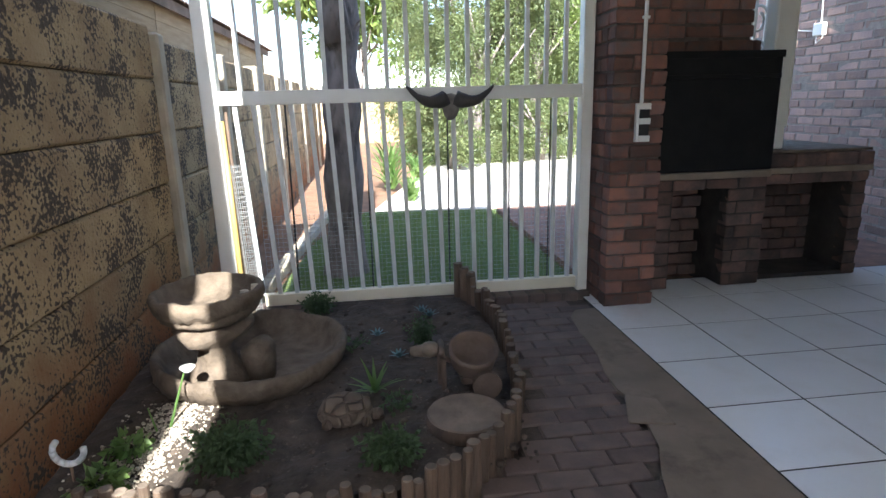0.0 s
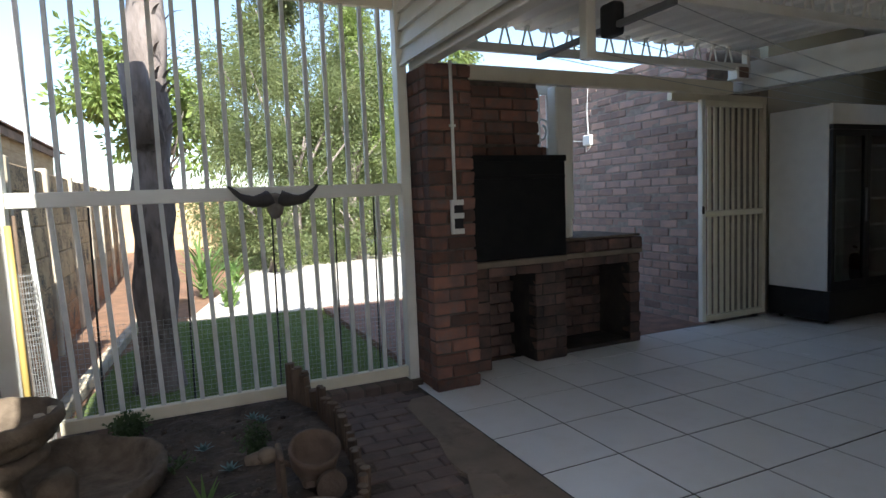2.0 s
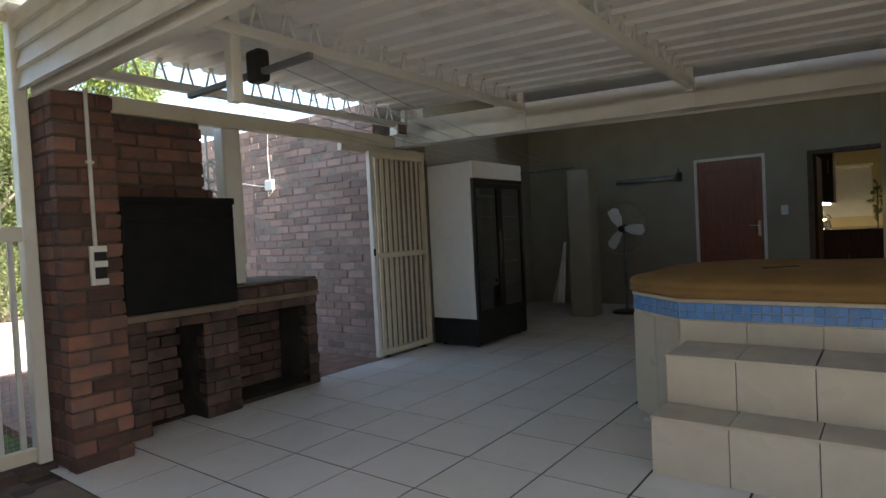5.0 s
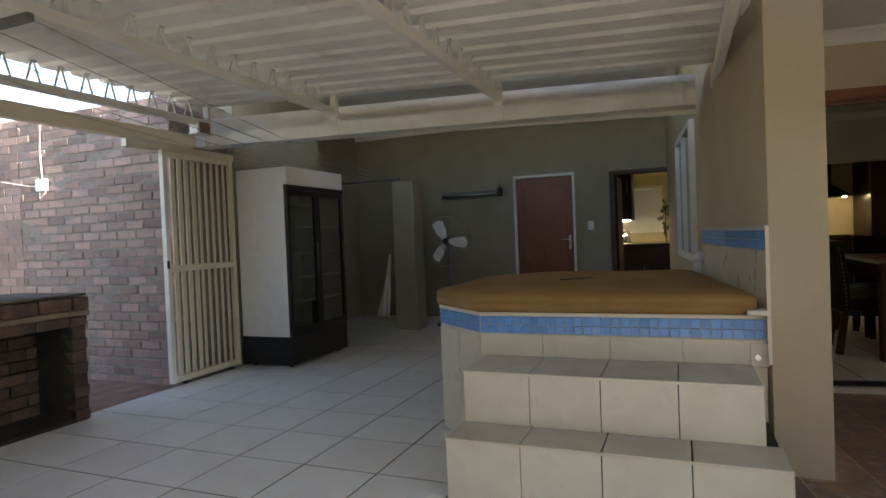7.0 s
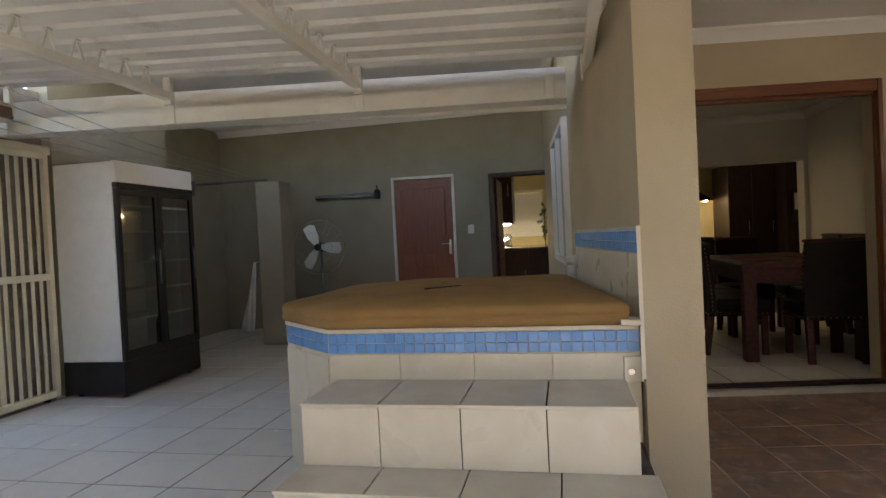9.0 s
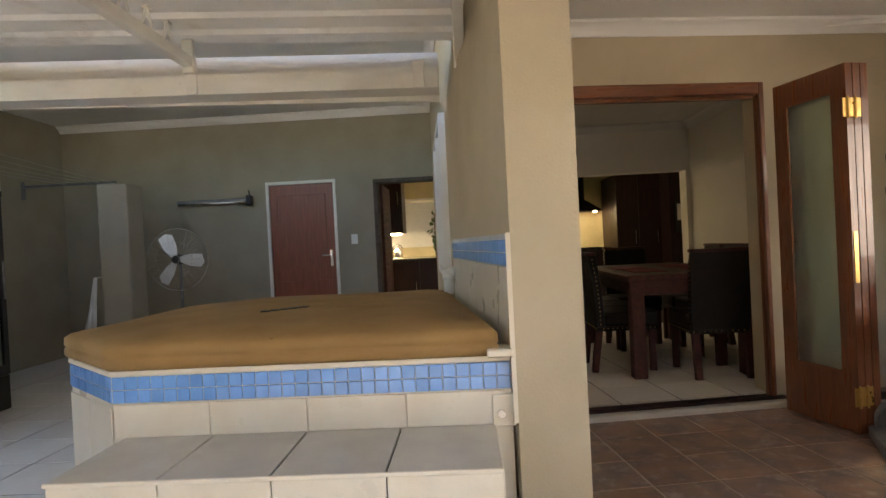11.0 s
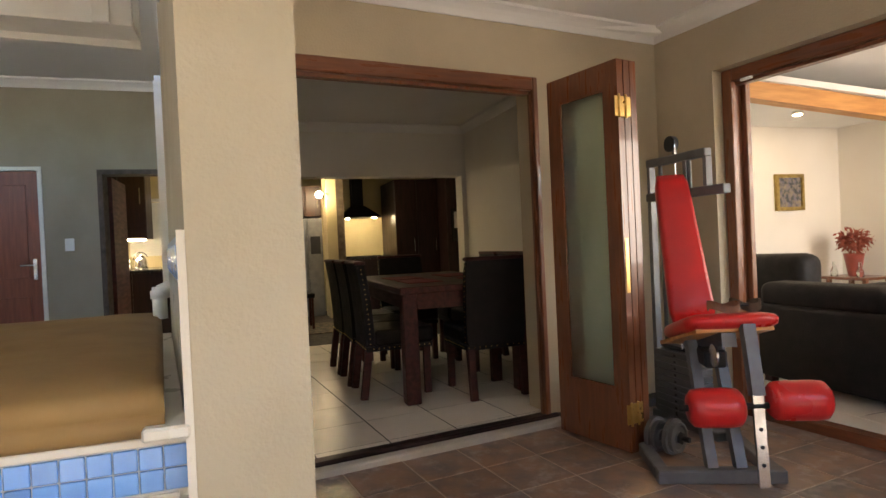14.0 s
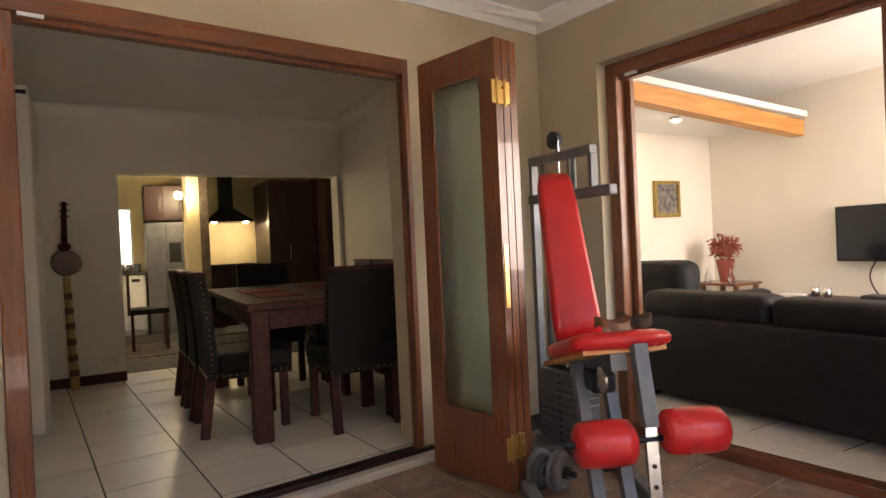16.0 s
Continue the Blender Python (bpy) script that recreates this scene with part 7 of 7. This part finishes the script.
for z in (1.5, 1.55, 1.6):
    part("peg", tube(bmesh.new(), (8.83, -0.640, z), (8.83, -0.570, z), 0.006, seg=6), M_DARKWOOD, im)
so = thing("wall_socket", "white double wall socket", "socket", (KIT_X, -0.86, 0.30))
part("plate", boxed(KIT_X - 0.01, KIT_X - 0.001, -0.93, -0.82, 0.24, 0.31, bevel=0.002), M_PLASTIC, so)
part("switches", boxed(KIT_X - 0.014, KIT_X - 0.011, -0.91, -0.84, 0.285, 0.298), M_CEIL, so)

setting("wall_dining_pier", boxed(7.42, 7.74, -0.555, -0.45, ROOM_Z, 2.14, bevel=0.006), M_LIVING, "cream painted pier on the dining room wall", "pier")
sens = thing("alarm_sensor", "small white alarm sensor on the cream pier", "sensor", (7.46, -0.51, 2.14))
part("case", boxed(7.425, 7.50, -0.55, -0.47, 2.141, 2.21, bevel=0.008), M_PLASTIC, sens)
part("lens", boxed(7.421, 7.4245, -0.54, -0.48, 2.155, 2.18), M_BLACK, sens)

# ---- kitchen ----
def cabinet(label, x0, x1, y0, y1, z0, z1, doors, axis="x", material=None):
    """A cabinet whose doors face -x (axis x) or +y."""
    material = material or M_CABINET
    c = thing("kitchen_cabinet", label, "cabinet", ((x0 + x1) / 2, (y0 + y1) / 2, z0), "kitchen cabinets")
    part("body", boxed(x0 + 0.021, x1, y0, y1, z0, z1), material, c)
    w = (y1 - y0) / doors
    for k in range(doors):
        d = part("door", boxed(x0, x0 + 0.02, y0 + w * k + 0.003, y0 + w * (k + 1) - 0.003, z0 + 0.004, z1 - 0.004, bevel=0.003), material, c)
        part("handle", tube(bmesh.new(), (x0 - 0.02, y0 + w * k + 0.06, (z0 + z1) / 2 - 0.1), (x0 - 0.02, y0 + w * k + 0.06, (z0 + z1) / 2 + 0.1), 0.006, seg=8), M_CHROME, d)
    return c


cabinet("tall dark wooden kitchen cabinet", 11.6, 12.6, -3.55, -2.85, ROOM_Z, 2.15, 2)
ov = cabinet("tall dark cabinet with a built-in oven", 11.2, 12.6, -4.35, -3.56, ROOM_Z, 2.2, 1)
part("oven", boxed(11.18, 11.199, -4.2, -3.62, 1.15, 1.65, bevel=0.004), M_SCREEN, ov, "black glass oven front")
part("oven_window", boxed(11.174, 11.179, -3.85, -3.66, 1.35, 1.6), M_CHROME, ov)
cabinet("dark wooden base cabinet under the hob", 12.05, 12.6, -2.84, -1.95, ROOM_Z, 0.93, 2)
wt = thing("hob_worktop", "dark granite worktop with a hob", "worktop", (12.3, -2.4, 0.93))
part("slab", boxed(12.02, 12.6, -2.84, -1.95, 0.931, 0.97, bevel=0.004), M_GRAN, wt)
part("hob", boxed(12.1, 12.5, -2.7, -2.1, 0.971, 0.98), M_SCREEN, wt)
hood = thing("cooker_hood", "black pyramid cooker hood with two lights", "cooker hood", (12.35, -2.42, 1.58))
bm = bmesh.new()
lo = [bm.verts.new(p) for p in ((12.1, -2.76, 1.60), (12.6, -2.76, 1.60), (12.6, -2.08, 1.60), (12.1, -2.08, 1.60))]
hi = [bm.verts.new(p) for p in ((12.35, -2.52, 1.80), (12.6, -2.52, 1.80), (12.6, -2.30, 1.80), (12.35, -2.30, 1.80))]
for i in range(4):
    bm.faces.new((lo[i], lo[(i + 1) % 4], hi[(i + 1) % 4], hi[i]))
bm.faces.new(list(reversed(lo)))
bm.faces.new(hi)
part("canopy", bm, M_BLACKST, hood)
part("flue", boxed(12.37, 12.6, -2.50, -2.32, 1.801, 2.42), M_BLACKST, hood)
for y in (-2.64, -2.20):
    part("lamp", tube(bmesh.new(), (12.2, y, 1.597), (12.2, y, 1.585), 0.03, seg=12), M_BULB, hood, "lit round lamp")
point_lamp("hood_light", (12.2, -2.42, 1.5), 0.13, (1.0, 0.75, 0.4))
setting("wall_kitchen_tiles", boxed(12.585, 12.599, -2.75, -2.05, 0.971, 1.6), M_YELLOW, "yellow lit splashback behind the hob", "splashback")
setting("column_kitchen", boxed(11.5, 12.0, -1.93, -1.78, ROOM_Z, 2.42), M_YELLOW, "plastered kitchen column", "column")
setting("column_kitchen_stone", boxed(11.497, 11.9, -2.04, -1.931, ROOM_Z, 2.42), M_STONE, "stone-clad kitchen column", "column")
sc = thing("wall_sconce", "small lit round wall lamp on the kitchen column", "wall lamp", (11.46, -1.72, 1.93))
part("arm", tube(bmesh.new(), (11.5, -1.82, 1.93), (11.45, -1.70, 1.93), 0.012, seg=8), M_BRASS, sc)
part("globe", lathe(bmesh.new(), (11.45, -1.68, 1.92), [(0, -0.05), (0.04, -0.03), (0.052, 0), (0.04, 0.03), (0, 0.05)], 14), M_BULB, sc, "glowing glass globe", smooth=True)
point_lamp("sconce_light", (11.35, -1.60, 1.92), 0.09, (1.0, 0.75, 0.4))
rf = thing("steel_fridge", "steel double-door kitchen fridge", "fridge", (12.2, -1.55, ROOM_Z))
part("body", boxed(11.95, 12.6, -1.76, -1.30, ROOM_Z, 1.60), M_DARKST, rf)
for a, b in ((-1.755, -1.535), (-1.525, -1.305)):
    part("door", boxed(11.92, 11.949, a, b, ROOM_Z + 0.02, 1.59, bevel=0.005), M_DARKST, rf)
part("dispenser", boxed(11.912, 11.919, -1.72, -1.57, 1.05, 1.32), M_BLACK, rf)
cabinet("dark red wooden wall cabinet over the fridge", 11.95, 12.6, -1.76, -1.29, 1.62, 2.1, 2)
dw = thing("dishwasher", "white dishwasher under the counter", "dishwasher", (12.2, -1.0, ROOM_Z))
part("body", boxed(12.0, 12.6, -1.27, -0.74, ROOM_Z, 0.90), M_PLASTIC, dw)
part("door", boxed(11.97, 11.999, -1.26, -0.75, ROOM_Z + 0.08, 0.76, bevel=0.004), M_PLASTIC, dw)
part("panel", boxed(11.965, 11.999, -1.26, -0.75, 0.775, 0.89, bevel=0.004), M_PLASTIC, dw)
part("dial", boxed(11.96, 11.964, -1.2, -1.1, 0.81, 0.85), M_BLACK, dw)
wt2 = thing("window_worktop", "dark granite worktop under the kitchen window", "worktop", (12.3, -1.0, 0.9))
part("slab", boxed(11.95, 12.6, -1.28, -0.72, 0.901, 0.94, bevel=0.004), M_GRAN, wt2)
for k, (y, h, r) in enumerate(((-1.18, 0.10, 0.04), (-1.08, 0.10, 0.035), (-0.98, 0.12, 0.045))):
    cn = thing("canister", "small steel kitchen canister", "canister", (12.2, y, 0.94), "canisters")
    part("body", lathe(bmesh.new(), (12.2, y, 0.941), [(r, 0), (r, h), (r * 0.8, h + 0.01), (0, h + 0.012)], 14), M_CHROME if k == 2 else M_DARKST, cn, smooth=True)
wk = thing("window_kitchen", "narrow bright kitchen window", "window", (12.7, -1.05, 1.4), kind="structure")
part("window_frame", wall_with_openings("x", 12.62, 12.68, -1.15, -0.95, 1.0, 1.85, [(-1.12, -0.98, 1.03, 1.82)]), M_WHITE, wk)
part("pane", boxed(12.645, 12.652, -1.12, -0.98, 1.03, 1.82), M_FROST, wk)
rug = thing("kitchen_rug", "dark patterned rug on the kitchen floor", "rug", (10.6, -1.3, ROOM_Z))
part("rug", boxed(10.0, 11.0, -1.75, -0.85, ROOM_Z, ROOM_Z + 0.012, bevel=0.004), M_RUG, rug)
kc = thing("kitchen_chair", "dark chair with a leather seat in the kitchen", "chair", (10.6, -1.25, ROOM_Z))
part("seat", boxed(10.4, 10.8, -1.45, -1.06, 0.50, 0.56, bevel=0.015, segs=2), M_LEATHER, kc)
for x in (10.42, 10.76):
    for y in (-1.43, -1.09):
        part("leg", boxed(x, x + 0.03, y, y + 0.03, ROOM_Z + 0.012, 0.5), M_DARKWOOD, kc)
part("backrest", boxed(10.4, 10.8, -1.06, -1.03, 0.5, 1.0, bevel=0.008), M_DARKWOOD, kc)

# kitchen seen through the alcove doorway
wall_cab = cabinet("dark wooden wall cabinet by the kitchen door", 10.9, 11.4, 0.54, 1.15, 1.36, 2.419, 2)
cabinet("dark wooden base cabinet by the kitchen door", 10.9, 12.55, -0.1, 1.15, ROOM_Z, 0.93, 3)
wt3 = thing("kitchen_worktop", "dark granite worktop with kettle and glasses", "worktop", (11.7, 0.5, 0.93))
part("slab", boxed(10.87, 12.55, -0.1, 1.15, 0.931, 0.965, bevel=0.004), M_GRAN, wt3)
kt = thing("kettle", "bright steel kettle on the worktop", "kettle", (11.25, 0.68, 0.966))
part("body", lathe(bmesh.new(), (11.25, 0.68, 0.967), [(0.08, 0), (0.085, 0.03), (0.07, 0.13), (0.04, 0.17), (0.015, 0.18), (0.015, 0.20), (0, 0.20)], 18), M_CHROME, kt, smooth=True)
bm = bmesh.new()
for i in range(8):
    a, b = radians(20 * i), radians(20 * (i + 1))
    tube(bm, (11.25, 0.68 + 0.085 * math.cos(a), 1.09 + 0.10 * math.sin(a)), (11.25, 0.68 + 0.085 * math.cos(b), 1.09 + 0.10 * math.sin(b)), 0.008, seg=6)
part("handle", bm, M_BLACK, kt)
for y in (0.82, 0.90, 0.98):
    gs = thing("glass_jar", "clear glass jar under the cabinet light", "jar", (11.2, y, 0.966), "glass jars")
    part("body", lathe(bmesh.new(), (11.2, y, 0.967), [(0.03, 0), (0.032, 0.1), (0.02, 0.13), (0.02, 0.15), (0, 0.15)], 12), M_CHROME, gs, smooth=True)
part("strip_light", boxed(11.05, 11.15, 0.60, 1.12, 1.34, 1.359), M_BULB, wall_cab, "glowing strip light")
point_lamp("strip_lamp", (11.1, 0.9, 1.31), 0.06, (1.0, 0.85, 0.6))
bl = thing("window_blind", "white slatted blind in the kitchen window", "blind", (12.6, 0.57, 1.55))
for k in range(16):
    part("slat", bar(bmesh.new(), (12.58, 0.12, 1.16 + 0.05 * k), (12.58, 1.03, 1.16 + 0.05 * k), 0.056, 0.003, (1, 0, 0.2)), M_PLASTIC, bl)
part("head_rail", boxed(12.56, 12.599, 0.1, 1.05, 1.96, 2.0), M_PLASTIC, bl)
vine = thing("hanging_plant", "dark trailing plant by the kitchen door", "plant", (10.2, 0.02, 1.3))
part("leaves", leaves(bmesh.new(), (10.2, 0.02, 1.35), (0.06, 0.06, 0.28), 90, 0.07, rnd), M_LEAF_C, vine)
part("stem", tube(bmesh.new(), (10.2, 0.02, 0.965), (10.2, 0.02, 1.6), 0.008, seg=6), M_LOG, vine)

# ---- living room ----
sofa = thing("leather_sofa", "long dark leather sofa seen from behind", "sofa", (4.6, -4.3, ROOM_Z))
for k in range(3):
    x0 = 3.30 + k * 0.86
    bm = boxed(x0, x0 + 0.855, -4.22, -3.97, 0.60, 0.775, bevel=0.06, segs=4)
    part("back_cushion", rough_up(bm, 0.008, 4), M_LEATHER, sofa, smooth=True)
part("back", boxed(3.30, 5.88, -4.18, -3.95, ROOM_Z + 0.05, 0.63, bevel=0.03, segs=3), M_LEATHER, sofa, smooth=True)
part("seat", boxed(3.45, 5.72, -4.9, -4.19, ROOM_Z + 0.06, 0.48, bevel=0.05, segs=3), M_LEATHER, sofa, smooth=True)
for a, b in ((3.25, 3.45), (5.72, 5.93)):
    part("arm", boxed(a, b, -4.9, -4.0, ROOM_Z + 0.05, 0.64, bevel=0.05, segs=3), M_LEATHER, sofa, smooth=True)
for x in (3.35, 5.85):
    for y in (-4.05, -4.8):
        part("foot", boxed(x - 0.03, x + 0.03, y - 0.03, y + 0.03, ROOM_Z, ROOM_Z + 0.07), M_DARKWOOD, sofa)
ac = thing("leather_armchair", "dark leather armchair with a rolled back", "armchair", (6.35, -5.0, ROOM_Z))
bm = boxed(5.95, 6.55, -4.72, -4.48, 0.48, 0.93, bevel=0.09, segs=4)
part("backrest", rough_up(bm, 0.012, 4), M_LEATHER, ac, smooth=True)
part("seat", boxed(5.98, 6.62, -5.35, -4.6, ROOM_Z + 0.06, 0.50, bevel=0.05, segs=3), M_LEATHER, ac, smooth=True)
for a, b in ((5.85, 6.02), (6.6, 6.78)):
    part("arm", boxed(a, b, -5.4, -4.6, ROOM_Z + 0.05, 0.68, bevel=0.06, segs=3), M_LEATHER, ac, smooth=True)
for x in (5.92, 6.7):
    for y in (-5.3, -4.66):
        part("foot", boxed(x - 0.03, x + 0.03, y - 0.03, y + 0.03, ROOM_Z, ROOM_Z + 0.06), M_DARKWOOD, ac)
st = thing("side_table", "small wooden side table in the corner", "side table", (6.85, -6.2, ROOM_Z))
part("tabletop", boxed(6.62, 7.08, -6.42, -6.02, 0.61, 0.635, bevel=0.004), M_WOOD, st)
for x in (6.66, 7.02):
    for y in (-6.38, -6.08):
        part("leg", boxed(x - 0.018, x + 0.018, y - 0.018, y + 0.018, ROOM_Z, 0.61), M_WOOD, st)
va = thing("flower_vase", "dark red vase of dried flowers", "vase", (6.85, -6.2, 0.635))
part("vase", lathe(bmesh.new(), (6.85, -6.2, 0.636), [(0.05, 0), (0.055, 0.02), (0.085, 0.2), (0.09, 0.22), (0.075, 0.22), (0, 0.19)], 18), M_GREENPOT, va, smooth=True)
bm = leaves(bmesh.new(), (6.85, -6.2, 0.98), (0.19, 0.17, 0.13), 420, 0.055, rnd, shell=0.2)
for k in range(12):
    a = k * 0.52
    tube(bm, (6.85, -6.2, 0.8), (6.85 + 0.13 * math.cos(a), -6.2 + 0.12 * math.sin(a), 1.0), 0.003, seg=4)
part("flower_spray", bm, M_FLOWER, va, "rust-coloured dried flowers")
for x in (6.72, 6.98):
    gj = thing("glass_bottle", "small clear glass bottle beside the vase", "bottle", (x, -6.1, 0.635), "glass bottles")
    part("body", lathe(bmesh.new(), (x, -6.1, 0.636), [(0.03, 0), (0.034, 0.05), (0.015, 0.09), (0.012, 0.13), (0.018, 0.14), (0, 0.14)], 14), M_GLASS, gj, smooth=True)
pc = thing("framed_painting", "small landscape painting in a gilt frame", "painting", (7.19, -5.7, 1.5))
part("frame", wall_with_openings("x", 7.165, 7.198, -5.98, -5.62, 1.30, 1.66, [(-5.945, -5.655, 1.335, 1.625)]), M_GILT, pc)
part("canvas", boxed(7.178, 7.196, -5.945, -5.655, 1.335, 1.625), M_PAINTING, pc)
tv = thing("television", "wall-mounted flat black television", "television", (5.4, -6.45, 1.05))
part("body", boxed(4.93, 5.94, -6.46, -6.42, 0.83, 1.30, bevel=0.006), M_BLACK, tv)
part("screen", boxed(4.95, 5.92, -6.419, -6.415, 0.85, 1.285), M_SCREEN, tv)
part("mount", boxed(5.3, 5.55, -6.5, -6.461, 0.95, 1.15), M_DARKST, tv)
bm = bmesh.new()
prev = None
for i in range(14):
    f = i / 13
    p = Vector((5.66 + 0.05 * math.sin(f * 5), -6.47, 0.83 - 0.42 * f))
    if prev is not None:
        tube(bm, prev, p, 0.006, seg=5)
    prev = p
part("cable", bm, M_BLACK, tv)
cs = thing("console_table", "low dark wooden console along the wall", "console table", (5.6, -6.2, ROOM_Z))
part("tabletop", boxed(4.6, 6.35, -6.45, -6.0, 0.49, 0.53, bevel=0.004), M_DARKWOOD, cs)
part("body", boxed(4.7, 6.25, -6.43, -6.05, ROOM_Z, 0.489), M_DARKWOOD, cs)
for x, r, h, mt, lab in ((5.98, 0.04, 0.10, M_CHROME, "round silver ornament bowl"), (5.88, 0.035, 0.09, M_CHROME, "small steel cup on the console")):
    bw2 = thing("ornament", lab, "ornament", (x, -6.15, 0.53))
    part("body", lathe(bmesh.new(), (x, -6.15, 0.531), [(r * 0.6, 0), (r, h * 0.4), (r * 0.9, h * 0.8), (r * 0.7, h), (0, h)], 14), mt, bw2, smooth=True)
bk = thing("paper_stack", "small stack of white papers on the console", "papers", (6.2, -6.2, 0.53))
part("sheets", boxed(6.12, 6.3, -6.28, -6.12, 0.531, 0.55, bevel=0.002), M_PLASTIC, bk)
mb = thing("media_box", "small black media box on the console", "media player", (5.5, -6.2, 0.53))
part("box", boxed(5.36, 5.62, -6.3, -6.12, 0.531, 0.575, bevel=0.004), M_BLACK, mb)
bmn = thing("pine_beam", "honey-coloured pine ceiling beam", "beam", (6.3, -4.9, 2.2), kind="structure")
part("beam", bar(bmesh.new(), (6.30, -3.5, 2.275), (6.27, -6.49, 2.04), 0.12, 0.14), M_PINE, bmn)
part("cornice_strip", bar(bmesh.new(), (6.23, -3.5, 2.35), (6.20, -6.49, 2.16), 0.05, 0.05), M_CEIL, bmn)
dl = thing("downlight", "small lit round downlight", "downlight", (6.55, -5.2, 2.1))
part("rim", tube(bmesh.new(), (6.55, -5.2, 2.10), (6.55, -5.2, 2.13), 0.045, seg=16), M_WHITE, dl)
part("lamp", tube(bmesh.new(), (6.55, -5.2, 2.092), (6.55, -5.2, 2.099), 0.03, seg=14), M_BULB, dl, "lit lamp")
setting("ceiling_living_low", boxed(6.35, 7.2, -6.5, LIV_Y - 0.24, 2.131, 2.2), M_CEIL, "lower white ceiling beside the beam", "ceiling")

# the house front stands eight degrees off the patio's grid
TURNED = Matrix.Translation((FACE_X, -0.9, 0)) @ pose(0, 0, 0, 0, 0, 8) @ Matrix.Translation((-FACE_X, 0.9, 0))
for nm in ("wall_dining_front", "wall_living_front", "wall_living_lining", "door_frame_dining", "door_frame_living", "trim_stoep_cornice"):
    bpy.data.objects[nm].matrix_basis = TURNED @ bpy.data.objects[nm].matrix_basis

# ---- floor pieces ----
tiles(floor_white, TILE_X, FAR_X, WALL_S, NORTH, 0.0, 0.445, 0.011, M_TILE, TILE_X - 0.004, 2.63, keep=lambda x, y: not (4.3 < x < 5.6 and -0.4 < y < 1.1) and not (2.2 < x < 3.8 and y > 3.85))
turned_tiles(floor_brown, [(TILE_X + 0.9, -4.05), (FACE_X + 0.36, -4.05), (FACE_X + 0.36, WALL_S - 0.004), (TILE_X + 0.9, WALL_S - 0.004)], PATIO_Z, 0.31, 0.009, M_BROWNTILE, (4.182, 0.0), 8)
turned_tiles(floor_dining, [(5.66, -0.615), (5.915, -2.45), (6.0, -3.0), (KIT_X + 0.3, -3.0), (KIT_X + 0.3, -0.24)], ROOM_Z, 0.40, 0.008, M_DINTILE, (5.815, -1.337), 7)
tiles(floor_living, 3.4, 7.2, -6.5, LIV_Y - 0.12, ROOM_Z, 0.42, 0.010, M_DINTILE, 5.05, -3.35, keep=lambda x, y: y < -4.08 + 0.14 * (x - 2.8))

# brick path beside the bed, running in rows across, with a soldier edge
path = setting("pavement_path", boxed(0.95, 1.80, 0.9, 3.66, -0.12, -0.022), M_SAND, "worn red clay brick path", "path")
rnd = random.Random(21)


def in_path(x, y):
    ex = 1.12 if y > 2.4 else 1.12 - (2.4 - y) * 0.55
    ax = 1.62 if y > 3.1 else 1.54 if y > 2.5 else 1.50 if y > 2.0 else 1.36
    return ex < x < ax + 0.06


k, y = 0, 1.0
while y < 3.66:
    x = 0.55 + (0.1 if k % 2 else 0)
    while x < 1.8:
        if in_path(x + 0.1, y):
            placed("brick", piece_mesh("paver", 0.196, 0.096, 0.05, M_PAVER, 0.005), path, pose(x + 0.1, y, -0.033 + rnd.uniform(-0.003, 0.003), rnd.uniform(-1, 1), rnd.uniform(-0.8, 0.8), rnd.uniform(-1.2, 1.2)))
        x += 0.205
    y += 0.1035
    k += 1
# concrete apron with a broken edge between path and tiles
ap = [(1.796, 3.45), (1.66, 3.44), (1.60, 3.34), (1.57, 3.1), (1.55, 2.78), (1.50, 2.55), (1.49, 2.4), (1.53, 2.28), (1.50, 2.14), (1.47, 1.95), (1.38, 1.78), (1.30, 1.5), (1.25, 0.9), (1.796, 0.9)]
bm = prism(bmesh.new(), ap, -0.1, -0.002)
bmesh.ops.bevel(bm, geom=[e for e in bm.edges if e.verts[0].co.z > -0.01 and e.verts[1].co.z > -0.01], offset=0.006, segments=2, affect="EDGES")
setting("pavement_apron", bm, M_CONC, "rough stained concrete apron along the tiles", "paving")
ob = thing("broken_slab", "loose broken piece of concrete beside the path", "rubble", (1.50, 2.2, 0), "rubble")
part("chunk", rough_up(prism(bmesh.new(), [(1.42, 2.12), (1.60, 2.08), (1.62, 2.28), (1.50, 2.34)], -0.003, 0.006, bevel=0.003), 0.004, 9), M_CONC, ob)
